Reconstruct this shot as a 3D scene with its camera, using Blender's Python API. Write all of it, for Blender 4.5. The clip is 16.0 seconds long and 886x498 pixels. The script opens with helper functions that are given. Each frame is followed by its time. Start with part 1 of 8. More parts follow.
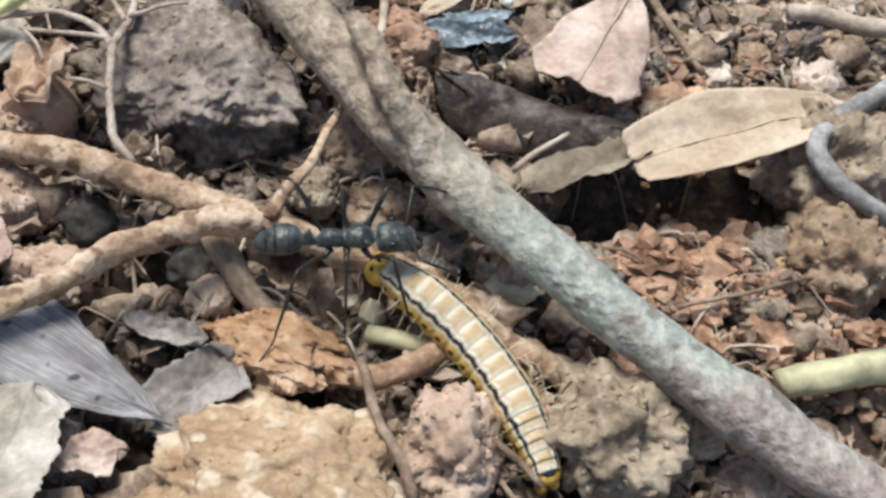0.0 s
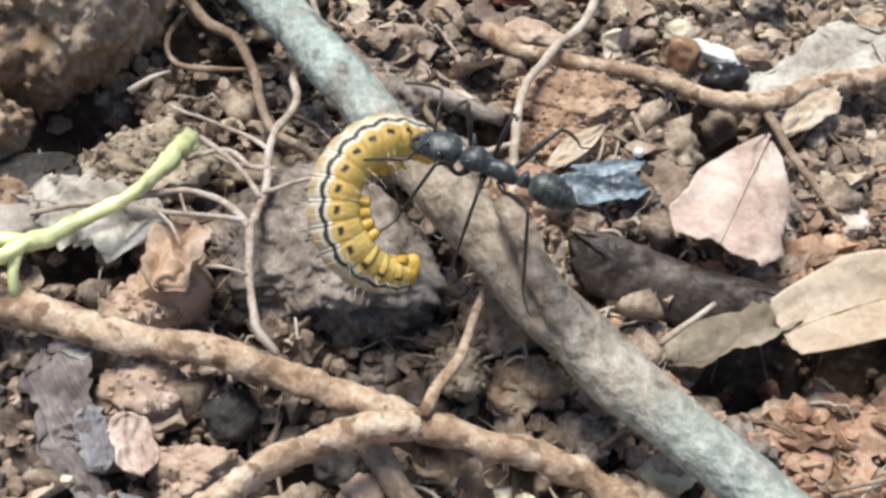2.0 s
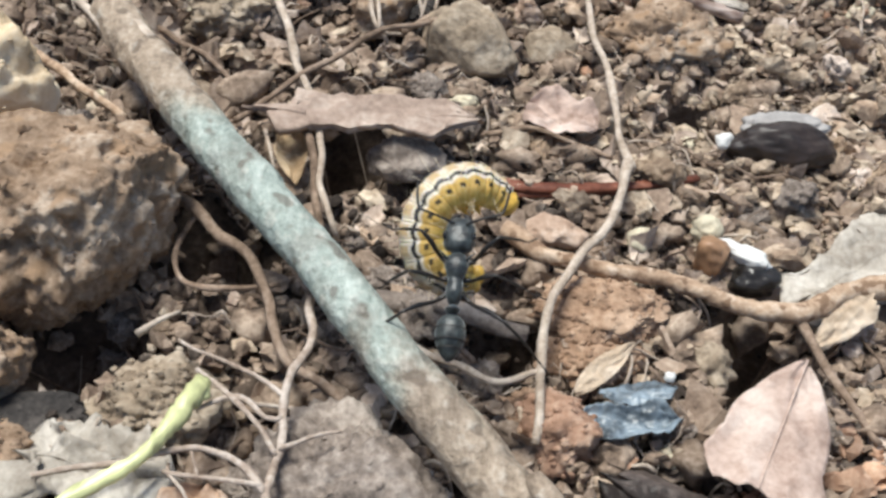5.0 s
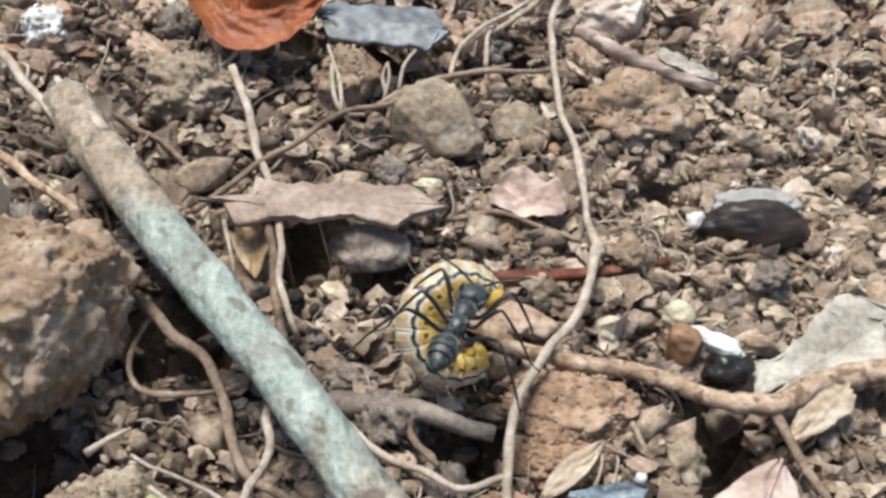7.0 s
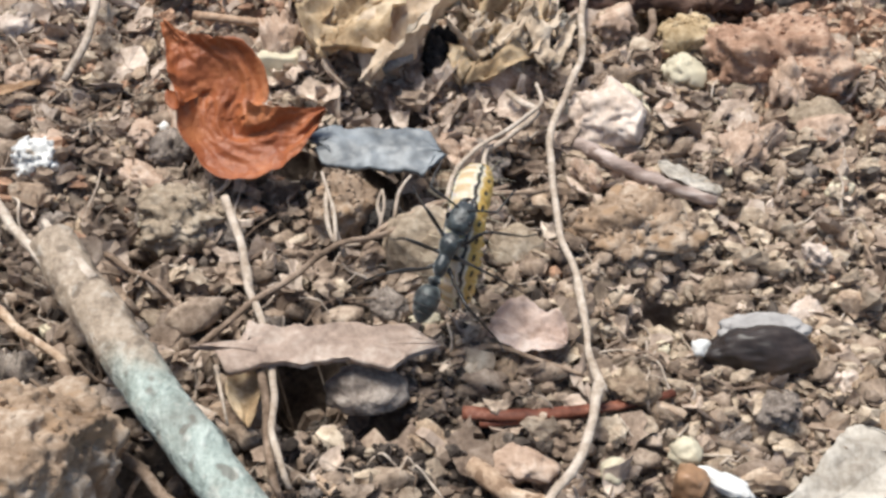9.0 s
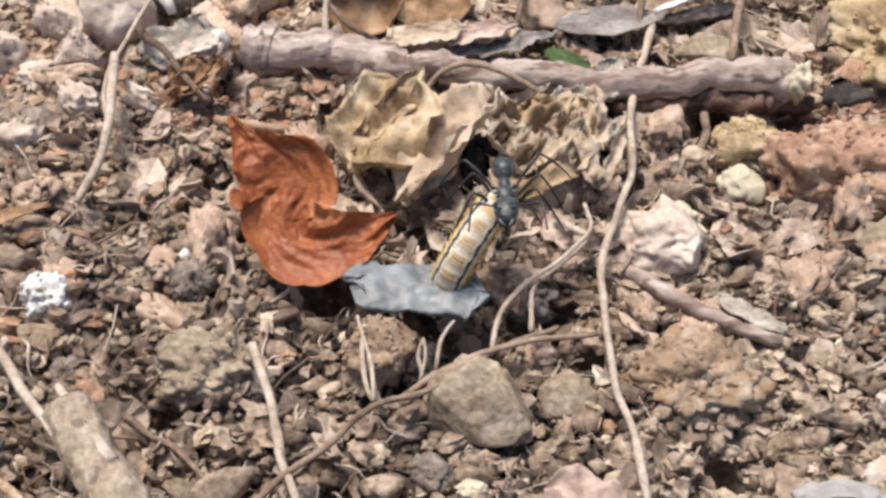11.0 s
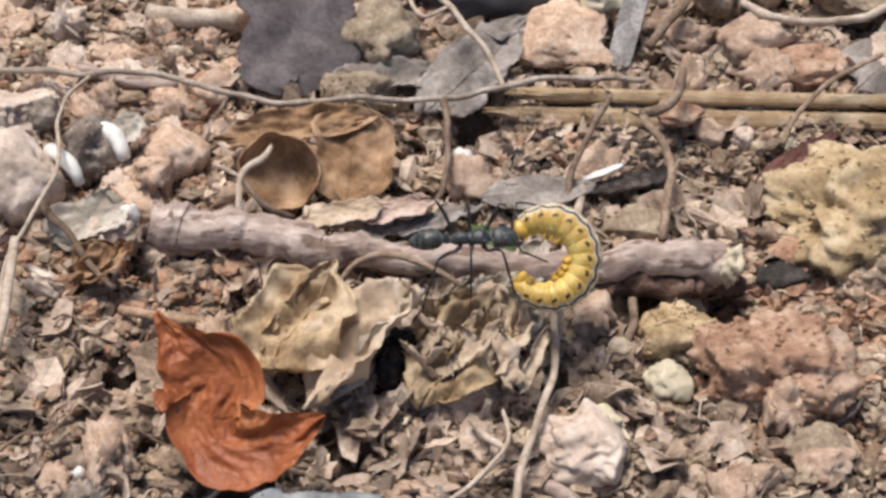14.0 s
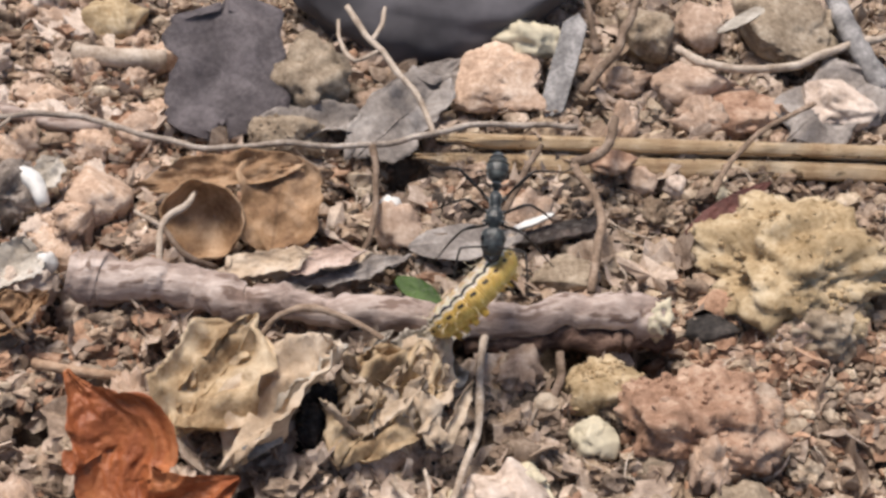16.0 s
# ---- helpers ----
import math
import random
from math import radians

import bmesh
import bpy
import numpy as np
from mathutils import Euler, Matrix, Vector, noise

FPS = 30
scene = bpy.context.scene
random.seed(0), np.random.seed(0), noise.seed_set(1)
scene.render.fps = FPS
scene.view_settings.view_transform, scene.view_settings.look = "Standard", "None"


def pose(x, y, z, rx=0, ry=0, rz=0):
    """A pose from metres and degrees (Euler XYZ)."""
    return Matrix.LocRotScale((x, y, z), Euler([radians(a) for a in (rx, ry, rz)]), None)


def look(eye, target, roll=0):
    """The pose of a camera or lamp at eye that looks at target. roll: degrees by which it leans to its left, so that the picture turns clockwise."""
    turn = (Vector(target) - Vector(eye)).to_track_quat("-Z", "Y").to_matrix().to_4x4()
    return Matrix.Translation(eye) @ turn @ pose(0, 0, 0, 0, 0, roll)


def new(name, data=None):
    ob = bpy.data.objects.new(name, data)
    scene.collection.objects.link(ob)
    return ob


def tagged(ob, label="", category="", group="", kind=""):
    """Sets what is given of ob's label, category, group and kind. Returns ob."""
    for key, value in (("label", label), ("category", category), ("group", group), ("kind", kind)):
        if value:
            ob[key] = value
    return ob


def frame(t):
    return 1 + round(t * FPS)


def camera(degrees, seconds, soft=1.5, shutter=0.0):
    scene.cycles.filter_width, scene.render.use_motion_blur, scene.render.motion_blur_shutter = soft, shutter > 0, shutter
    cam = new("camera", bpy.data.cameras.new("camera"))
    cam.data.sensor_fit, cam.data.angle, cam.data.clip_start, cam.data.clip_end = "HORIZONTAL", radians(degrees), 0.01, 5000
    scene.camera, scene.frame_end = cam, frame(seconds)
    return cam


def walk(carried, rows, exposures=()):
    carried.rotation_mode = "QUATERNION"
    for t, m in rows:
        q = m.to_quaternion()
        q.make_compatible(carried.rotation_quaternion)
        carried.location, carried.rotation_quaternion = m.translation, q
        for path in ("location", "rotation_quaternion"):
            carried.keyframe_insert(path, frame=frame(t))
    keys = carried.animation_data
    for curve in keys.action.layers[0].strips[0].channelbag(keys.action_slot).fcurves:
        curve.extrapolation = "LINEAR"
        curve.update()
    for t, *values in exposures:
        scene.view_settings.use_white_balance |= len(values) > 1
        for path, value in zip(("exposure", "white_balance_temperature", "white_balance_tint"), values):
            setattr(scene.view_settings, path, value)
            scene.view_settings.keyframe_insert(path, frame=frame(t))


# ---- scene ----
SKY, SUN, EXPOSURE = 0.072, 2.95, 0.78
GROUND = (-1.129, -0.1389, 0.0812, 0.0052, -0.0012)
HOLLOWS = ((-1.4, 11.05, 0.32, 0.6), (-0.4, 11.85, 0.3, 0.6), (0.1, 11.1, 0.3, 0.55), (-1.85, 12.7, 0.28, 0.5), (-2.8, 8.0, 0.45, 1), (-2.9, 12.1, 0.35, 0.8), (-2.3, 10.9, 0.35, 0.8), (-2.4, -0.8, 0.4, 0.5), (-2.0, -0.3, 0.3, 0.5), (-3.3, 0.7, 0.35, 0.5), (2.2, 2.7, 0.45, 0.6), (3.5, 3.0, 0.4, 0.6), (1.4, 2.3, 0.3, 0.5), (-2.7, 0.8, 0.3, 0.4), (-0.3, 1.0, 0.3, 0.4), (4.7, 1.8, 0.4, 0.5), (1.5, 9.6, 0.3, 0.5), (-5.0, 10.0, 0.35, 0.5), (-0.6, 11.5, 0.4, 0.5), (-4.9, 14.1, 0.35, 0.5), (2.6, 16.1, 0.35, 0.5), (-4.8, 16.2, 0.35, 0.5), (0.8, 14.1, 0.3, 0.4), (-2.3, 13.2, 0.35, 0.4), (-3.3, 12.3, 0.4, 0.5), (3.4, 15.4, 0.35, 0.4), (-4.2, 18.6, 0.3, 0.4), (-0.4, 17.2, 0.3, 0.4), (2.4, 14.2, 0.35, 0.4), (-2.8, 8.2, 0.5, 0.7), (-0.9, 5.5, 0.5, 0.6), (-4.5, 6.5, 0.6, 0.7), (1.9, 5.5, 0.6, 0.6), (3.0, 2.9, 0.6, 0.6), (0.5, 3.5, 0.4, 0.5), (-2.2, 10.8, 0.45, 0.7), (0.0, 19.4, 0.5, 0.5), (-1.2, 14.5, 0.4, 0.5), (2.0, 15.9, 0.5, 0.5), (-3.9, 6.6, 0.6, 0.5), (-5.5, 4.7, 0.6, 0.6), (-1.6, -0.5, 0.5, 0.6), (-1.0, 1.2, 0.5, 0.4), (-5.9, 17.9, 0.5, 0.5), (-3.2, 12.0, 0.4, 0.5), (-1.8, 12.7, 0.3, 0.5), (-2.2, 11.3, 0.45, 0.5), (-0.6, 14.8, 0.4, 0.5), (2.0, 15.4, 0.35, 0.5), (-1.4, 18.3, 0.33, 0.5), (-3.0, 8.2, 0.45, 0.4), (-2.0, 7.6, 0.33, 0.5), (1.7, 6.0, 0.34, 0.5), (1.7, 2.6, 0.4, 0.6), (2.9, 3.1, 0.35, 0.4), (-1.3, 3.5, 0.3, 0.5), (-2.3, 1.1, 0.35, 0.5), (1.1, 3.7, 0.3, 0.5), (-5.1, 5.0, 0.4, 0.5), (-4.2, 6.7, 0.33, 0.4), (-2.6, 8.6, 0.35, 0.4), (-5.0, 2.9, 0.27, 0.5), (3.2, 15.6, 0.4, 0.5), (0.2, 1.3, 0.24, 0.4))
cam = camera(38.00, 16.0, soft=3.0)
PATH = [
    (0, look((0.00016, -0.07085, 0.08225), (0.00114, 0.01159, -0.00495), 2.72)),
    (0.5, look((-0.00144, -0.06830, 0.08091), (-0.00053, 0.01387, -0.00654), 2.34)),
    (1, look((-0.00521, -0.06184, 0.08586), (-0.00480, 0.02000, -0.00190), 1.60)),
    (1.5, look((-0.00858, -0.05869, 0.08851), (-0.00887, 0.02339, 0.00097), 1.06)),
    (2, look((-0.01158, -0.05675, 0.09048), (-0.01321, 0.02631, 0.00388), 0.58)),
    (2.5, look((-0.01402, -0.05079, 0.09498), (-0.01587, 0.03384, 0.00993), 0.49)),
    (3, look((-0.01929, -0.04515, 0.09883), (-0.02279, 0.04093, 0.01530), -0.43)),
    (3.5, look((-0.01941, -0.04446, 0.09654), (-0.02297, 0.03990, 0.01127), -0.39)),
    (4, look((-0.01906, -0.04333, 0.09575), (-0.02181, 0.04094, 0.01035), -0.21)),
    (4.2, look((-0.01783, -0.04155, 0.09669), (-0.01993, 0.04320, 0.01177), 0.09)),
    (6.3, look((-0.01396, -0.03141, 0.10297), (-0.01447, 0.05223, 0.01691), 1.41)),
    (6.5, look((-0.01337, -0.03007, 0.10240), (-0.01412, 0.05433, 0.01710), 0.65)),
    (7, look((-0.01274, -0.02800, 0.10398), (-0.01260, 0.05765, 0.01993), 0.51)),
    (7.5, look((-0.01102, -0.02609, 0.10411), (-0.00986, 0.06080, 0.02135), 0.80)),
    (8, look((-0.00951, -0.02382, 0.10322), (-0.00833, 0.06335, 0.02075), 0.72)),
    (8.5, look((-0.00905, -0.01855, 0.10843), (-0.00918, 0.06904, 0.02641), -0.55)),
    (9, look((-0.00984, -0.01705, 0.11013), (-0.01169, 0.07075, 0.02834), -1.75)),
    (9.5, look((-0.00838, -0.01251, 0.11159), (-0.00907, 0.07638, 0.03098), -1.59)),
    (9.7, look((-0.00623, -0.00881, 0.11408), (-0.00894, 0.07966, 0.03305), -3.48)),
    (11.8, look((-0.01930, 0.00928, 0.11829), (-0.02114, 0.09403, 0.03336), -0.41)),
    (12, look((-0.01537, 0.01020, 0.11991), (-0.01803, 0.09442, 0.03448), -0.85)),
    (12.5, look((-0.01008, 0.01858, 0.12377), (-0.01164, 0.10466, 0.04018), -0.98)),
    (13, look((-0.00717, 0.02430, 0.12638), (-0.00720, 0.11107, 0.04349), -0.50)),
    (13.5, look((-0.00723, 0.02683, 0.12791), (-0.00704, 0.11423, 0.04569), -0.49)),
    (14, look((-0.00734, 0.02843, 0.12836), (-0.00664, 0.11592, 0.04624), -0.24)),
    (14.5, look((-0.00701, 0.02794, 0.12666), (-0.00576, 0.11556, 0.04467), 0.44)),
    (15, look((-0.00525, 0.02868, 0.12654), (-0.00295, 0.11615, 0.04443), 0.91)),
    (15.5, look((-0.00393, 0.03265, 0.12980), (-0.00032, 0.12098, 0.04866), 1.42)),
    (16, look((-0.00313, 0.03380, 0.12976), (0.00172, 0.12234, 0.04891), 1.96)),
]
walk(cam, PATH, exposures=((0.0, EXPOSURE - 0.06, 6330, 6), (2.0, EXPOSURE + 0.1, 6330, 6), (3.0, EXPOSURE + 0.05, 6330, 6), (7.0, EXPOSURE, 6350, 6), (8.5, EXPOSURE + 0.08, 6400, 7), (9.5, EXPOSURE + 0.08, 6540, 9), (12.0, EXPOSURE - 0.04, 6800, 13), (13.0, EXPOSURE - 0.19, 6800, 13), (14.2, EXPOSURE - 0.18, 6800, 13), (14.5, EXPOSURE - 0.14, 6700, 9), (14.8, EXPOSURE - 0.16, 6800, 13), (16.0, EXPOSURE - 0.19, 6850, 14)))
# Lengths in the building code are in centimetres; CM turns them into metres.
CM = 0.01


def at(x, y, z, rx=0, ry=0, rz=0):
    return pose(x * CM, y * CM, z * CM, rx, ry, rz)


# ---- world and light: soft shade under trees ----
world = bpy.data.worlds.new("world")
scene.world = world
world.use_nodes = True
wn, wl = world.node_tree.nodes, world.node_tree.links
sky = wn.new("ShaderNodeTexSky")
sky.sky_type, sky.sun_disc = "NISHITA", False
sky.sun_elevation, sky.sun_rotation = radians(76), radians(-50)
sky.air_density, sky.dust_density = 1.0, 2.0
wl.new(sky.outputs["Color"], wn["Background"].inputs["Color"])
wn["Background"].inputs["Strength"].default_value = SKY
sun = new("sun", bpy.data.lights.new("sun", "SUN"))
sun.data.energy, sun.data.angle, sun.data.color = SUN, radians(24), (1.0, 0.965, 0.90)
sun.matrix_world = look((-0.19, 0.28, 1.0), (0, 0.12, 0))


# ---- materials ----
def mat(name, rough=0.85, spec=0.3):
    m = bpy.data.materials.new(name)
    m.use_nodes = True
    b = m.node_tree.nodes["Principled BSDF"]
    b.inputs["Roughness"].default_value = rough
    b.inputs["Specular IOR Level"].default_value = spec
    return m, m.node_tree.nodes, m.node_tree.links, b


def ramp(n, l, fac, stops):
    r = n.new("ShaderNodeValToRGB")
    while len(r.color_ramp.elements) < len(stops):
        r.color_ramp.elements.new(0.5)
    for e, (p, c) in zip(r.color_ramp.elements, stops):
        e.position, e.color = p, (*c, 1)
    l.new(fac, r.inputs["Fac"])
    return r.outputs["Color"]


def tex(n, l, co, scale, detail=4, rough=0.6, distortion=0.0):
    t = n.new("ShaderNodeTexNoise")
    t.inputs["Scale"].default_value, t.inputs["Detail"].default_value = scale, detail
    t.inputs["Roughness"].default_value, t.inputs["Distortion"].default_value = rough, distortion
    l.new(co, t.inputs["Vector"])
    return t.outputs["Fac"]


def mix(n, l, fac, a, b, kind="MIX"):
    m = n.new("ShaderNodeMix")
    m.data_type, m.blend_type = "RGBA", kind
    if isinstance(fac, (int, float)):
        m.inputs[0].default_value = fac
    else:
        l.new(fac, m.inputs[0])
    for s, v in ((6, a), (7, b)):
        if isinstance(v, tuple):
            m.inputs[s].default_value = (*v, 1)
        else:
            l.new(v, m.inputs[s])
    return m.outputs[2]


def calc(n, l, op, a, b=0.0, c=0.0):
    m = n.new("ShaderNodeMath")
    m.operation = op
    for s, v in zip(m.inputs, (a, b, c)):
        if isinstance(v, (int, float)):
            s.default_value = v
        else:
            l.new(v, s)
    return m.outputs[0]


def bump(n, l, b, height, strength, dist):
    u = n.new("ShaderNodeBump")
    u.inputs["Strength"].default_value, u.inputs["Distance"].default_value = strength, dist
    l.new(height, u.inputs["Height"])
    l.new(u.outputs["Normal"], b.inputs["Normal"])


def earthy(name, dark, mid, light, scale=220, fine=1500, island=False, random=False, rough=0.9, spec=0.2, relief=0.7, spots=None, stretch=None):
    """Soil, stone, bark or dry leaf: patches and grain of three tones, with fine relief; varied piece by piece where asked."""
    m, n, l, b = mat(name, rough, spec)
    co = n.new("ShaderNodeTexCoord").outputs["Object"]
    if stretch:
        grow = n.new("ShaderNodeMapping")
        grow.inputs["Scale"].default_value = stretch
        l.new(co, grow.inputs["Vector"])
        co = grow.outputs["Vector"]
    big, small = tex(n, l, co, scale, 5, 0.65), tex(n, l, co, fine, 3, 0.6)
    fac = calc(n, l, "ADD", calc(n, l, "MULTIPLY", big, 0.7), calc(n, l, "MULTIPLY", small, 0.3))
    col = ramp(n, l, fac, ((0.34, dark), (0.5, mid), (0.64, light)))
    if spots:
        s = tex(n, l, co, scale * 2.3, 2, 0.5)
        col = mix(n, l, ramp(n, l, s, ((0.56, (0, 0, 0)), (0.64, (1, 1, 1)))), col, spots)
    if island or random:
        r = n.new("ShaderNodeNewGeometry").outputs["Random Per Island"] if island else n.new("ShaderNodeObjectInfo").outputs["Random"]
        tone = ramp(n, l, r, ((0.0, (0.60, 0.57, 0.55)), (0.3, (0.86, 0.83, 0.80)), (0.7, (1.02, 0.98, 0.94)), (0.95, (1.12, 1.09, 1.04)), (1.0, (1.32, 1.3, 1.25))))
        col = mix(n, l, 1.0, col, tone, "MULTIPLY")
    l.new(col, b.inputs["Base Color"])
    bump(n, l, b, fac, relief, 0.0006)
    return m


CRUMB_DARK = earthy("dark_crumbs", (0.085, 0.062, 0.048), (0.26, 0.20, 0.155), (0.47, 0.39, 0.32), 300, 1500, island=True)
CRUMB_SAND = earthy("sandy_grains", (0.20, 0.15, 0.108), (0.40, 0.325, 0.25), (0.59, 0.51, 0.41), 420, 1500, island=True, rough=0.8, relief=1.0)
CRUMB_RED = earthy("red_clay_crumbs", (0.17, 0.095, 0.062), (0.36, 0.225, 0.155), (0.53, 0.38, 0.285), 300, 1500, island=True)
LITTER = earthy("litter_flakes", (0.12, 0.085, 0.065), (0.30, 0.23, 0.18), (0.52, 0.43, 0.355), 200, 1500, island=True)
# Dark humus; the same crumbs darken places where shade falls.
HUMUS_AND_SHADE = earthy("dark_humus", (0.016, 0.013, 0.011), (0.055, 0.044, 0.038), (0.16, 0.135, 0.115), 260, 1500, island=True)
GRAVEL = earthy("gravel_stone", (0.18, 0.125, 0.088), (0.36, 0.27, 0.20), (0.56, 0.46, 0.365), 380, 1400, island=True, rough=0.8, relief=1.0)
PEBBLE = earthy("pebble_stone", (0.17, 0.12, 0.09), (0.33, 0.25, 0.18), (0.52, 0.43, 0.33), 200, 1400, random=True, rough=0.8)
CLOD_GREY = earthy("grey_soil_clod", (0.085, 0.068, 0.058), (0.22, 0.18, 0.152), (0.40, 0.345, 0.30), 160, 1300, relief=0.9)
CLOD_BROWN = earthy("brown_soil_clod", (0.115, 0.068, 0.038), (0.30, 0.215, 0.15), (0.51, 0.42, 0.335), 130, 1200, relief=1.0, spots=(0.30, 0.20, 0.125))
CLOD_CREAM = earthy("cream_sandstone", (0.42, 0.29, 0.17), (0.60, 0.46, 0.30), (0.75, 0.64, 0.49), 130, 1200, relief=0.8)
CLOD_CORAL = earthy("coral_pink_stone", (0.33, 0.215, 0.15), (0.54, 0.385, 0.285), (0.71, 0.57, 0.46), 150, 1200, relief=0.9)
CLOD_PEACH = earthy("peach_clay", (0.30, 0.165, 0.095), (0.47, 0.33, 0.235), (0.62, 0.49, 0.39), 70, 900, relief=0.5)
CLOD_AMBER = earthy("amber_clay", (0.22, 0.115, 0.055), (0.40, 0.25, 0.15), (0.58, 0.43, 0.31), 110, 900, relief=0.5)
CLOD_ORANGE = earthy("orange_sandstone", (0.20, 0.12, 0.066), (0.37, 0.26, 0.165), (0.56, 0.43, 0.30), 150, 1300, relief=0.9, spots=(0.56, 0.46, 0.35))
CLOD_RED = earthy("red_clay_clod", (0.15, 0.08, 0.05), (0.34, 0.21, 0.145), (0.53, 0.39, 0.295), 170, 1200, relief=1.0)
CLOD_TAN = earthy("tan_clod", (0.14, 0.102, 0.07), (0.30, 0.237, 0.172), (0.47, 0.395, 0.31), 170, 1300, relief=1.0)
CLOD_YELLOW = earthy("yellow_clay_clod", (0.22, 0.15, 0.075), (0.42, 0.315, 0.19), (0.60, 0.49, 0.34), 170, 1300)
# Near-black clods and stones; also lumps that stand in for shade.
CLOD_AND_SHADE = earthy("dark_lump", (0.015, 0.014, 0.014), (0.045, 0.04, 0.037), (0.11, 0.095, 0.085), 200, 1400)
# Pale pinkish stone, raised in tone to paint in a sun patch.
CLOD_PALE_SUNLIT = earthy("pale_sunlit_stone", (0.35, 0.265, 0.21), (0.56, 0.455, 0.38), (0.73, 0.635, 0.56), 150, 1300)
CLOD_PINK = earthy("pink_stone", (0.25, 0.165, 0.115), (0.43, 0.31, 0.235), (0.60, 0.48, 0.39), 150, 1300)
ROOT = earthy("root_bark", (0.17, 0.10, 0.06), (0.41, 0.29, 0.20), (0.62, 0.50, 0.39), 260, 1300, relief=1.0, spots=(0.21, 0.135, 0.088))
ROOT_PALE = earthy("pale_rootlet", (0.26, 0.20, 0.15), (0.44, 0.36, 0.29), (0.60, 0.52, 0.44), 300, 1600)
ROOT_DRY = earthy("dry_tan_rootlet", (0.20, 0.145, 0.11), (0.38, 0.305, 0.25), (0.56, 0.49, 0.43), 300, 1600)
ROOT_THIN = earthy("rootlet", (0.11, 0.078, 0.056), (0.25, 0.185, 0.14), (0.40, 0.32, 0.26), 300, 1600, random=True)
TWIG_TAN = earthy("weathered_twig", (0.15, 0.115, 0.09), (0.33, 0.275, 0.23), (0.52, 0.455, 0.40), 300, 1500)
TWIG_GREY = earthy("grey_twig_bark", (0.10, 0.095, 0.095), (0.24, 0.23, 0.225), (0.42, 0.40, 0.39), 200, 1400)
LOG = earthy("fallen_branch_bark", (0.17, 0.122, 0.104), (0.38, 0.30, 0.262), (0.58, 0.49, 0.44), 260, 1300, relief=1.0, stretch=(0.3, 1, 1), spots=(0.20, 0.14, 0.115))
BARK = earthy("flat_bark", (0.19, 0.135, 0.105), (0.35, 0.265, 0.215), (0.50, 0.41, 0.345), 120, 1100)
LITTER_PALE = earthy("pale_litter", (0.24, 0.185, 0.15), (0.45, 0.365, 0.305), (0.66, 0.575, 0.50), 200, 1500, island=True)
CLAY_WOOD = earthy("rotten_orange_wood", (0.14, 0.078, 0.046), (0.34, 0.225, 0.15), (0.52, 0.38, 0.275), 190, 1300, relief=1.0)
# Dark red split bark, toned down further for shade under the branch.
BARK_SHADED = earthy("shaded_split_bark", (0.025, 0.015, 0.012), (0.085, 0.05, 0.038), (0.27, 0.18, 0.14), 240, 1200, relief=1.0, stretch=(0.3, 1, 1))
RED_STICK = earthy("red_brown_stick", (0.07, 0.022, 0.014), (0.18, 0.065, 0.04), (0.33, 0.16, 0.11), 150, 1100, rough=0.55)


def soil_bed():
    """Dark crumbly soil, its tones lowered for shade in the gaps, that turns to a paler, sandier bed away from the
    stick, along an uneven border.
    """
    m, n, l, b = mat("soil", 0.9, 0.2)
    co = n.new("ShaderNodeTexCoord").outputs["Object"]
    fine, broad = tex(n, l, co, 900, 4, 0.65), tex(n, l, co, 110, 5, 0.65)
    fac = calc(n, l, "ADD", calc(n, l, "MULTIPLY", broad, 0.6), calc(n, l, "MULTIPLY", fine, 0.4))
    # Both tones are held low to paint shade between the crumbs.
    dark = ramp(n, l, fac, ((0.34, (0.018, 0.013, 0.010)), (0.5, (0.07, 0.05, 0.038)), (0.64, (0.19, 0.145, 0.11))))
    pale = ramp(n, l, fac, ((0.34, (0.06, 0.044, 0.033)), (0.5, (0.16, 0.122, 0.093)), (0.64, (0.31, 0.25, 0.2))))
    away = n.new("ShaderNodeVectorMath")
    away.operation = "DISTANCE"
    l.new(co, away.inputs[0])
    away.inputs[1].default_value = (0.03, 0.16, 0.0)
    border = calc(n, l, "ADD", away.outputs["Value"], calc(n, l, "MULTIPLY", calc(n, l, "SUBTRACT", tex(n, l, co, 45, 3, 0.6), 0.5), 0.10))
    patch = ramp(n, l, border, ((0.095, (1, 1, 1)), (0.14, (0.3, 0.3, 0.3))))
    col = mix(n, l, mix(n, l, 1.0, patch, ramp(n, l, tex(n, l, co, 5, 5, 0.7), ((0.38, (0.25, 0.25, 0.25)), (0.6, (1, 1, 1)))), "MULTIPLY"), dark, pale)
    l.new(col, b.inputs["Base Color"])
    bump(n, l, b, fac, 0.9, 0.0006)
    return m


SOIL = soil_bed()


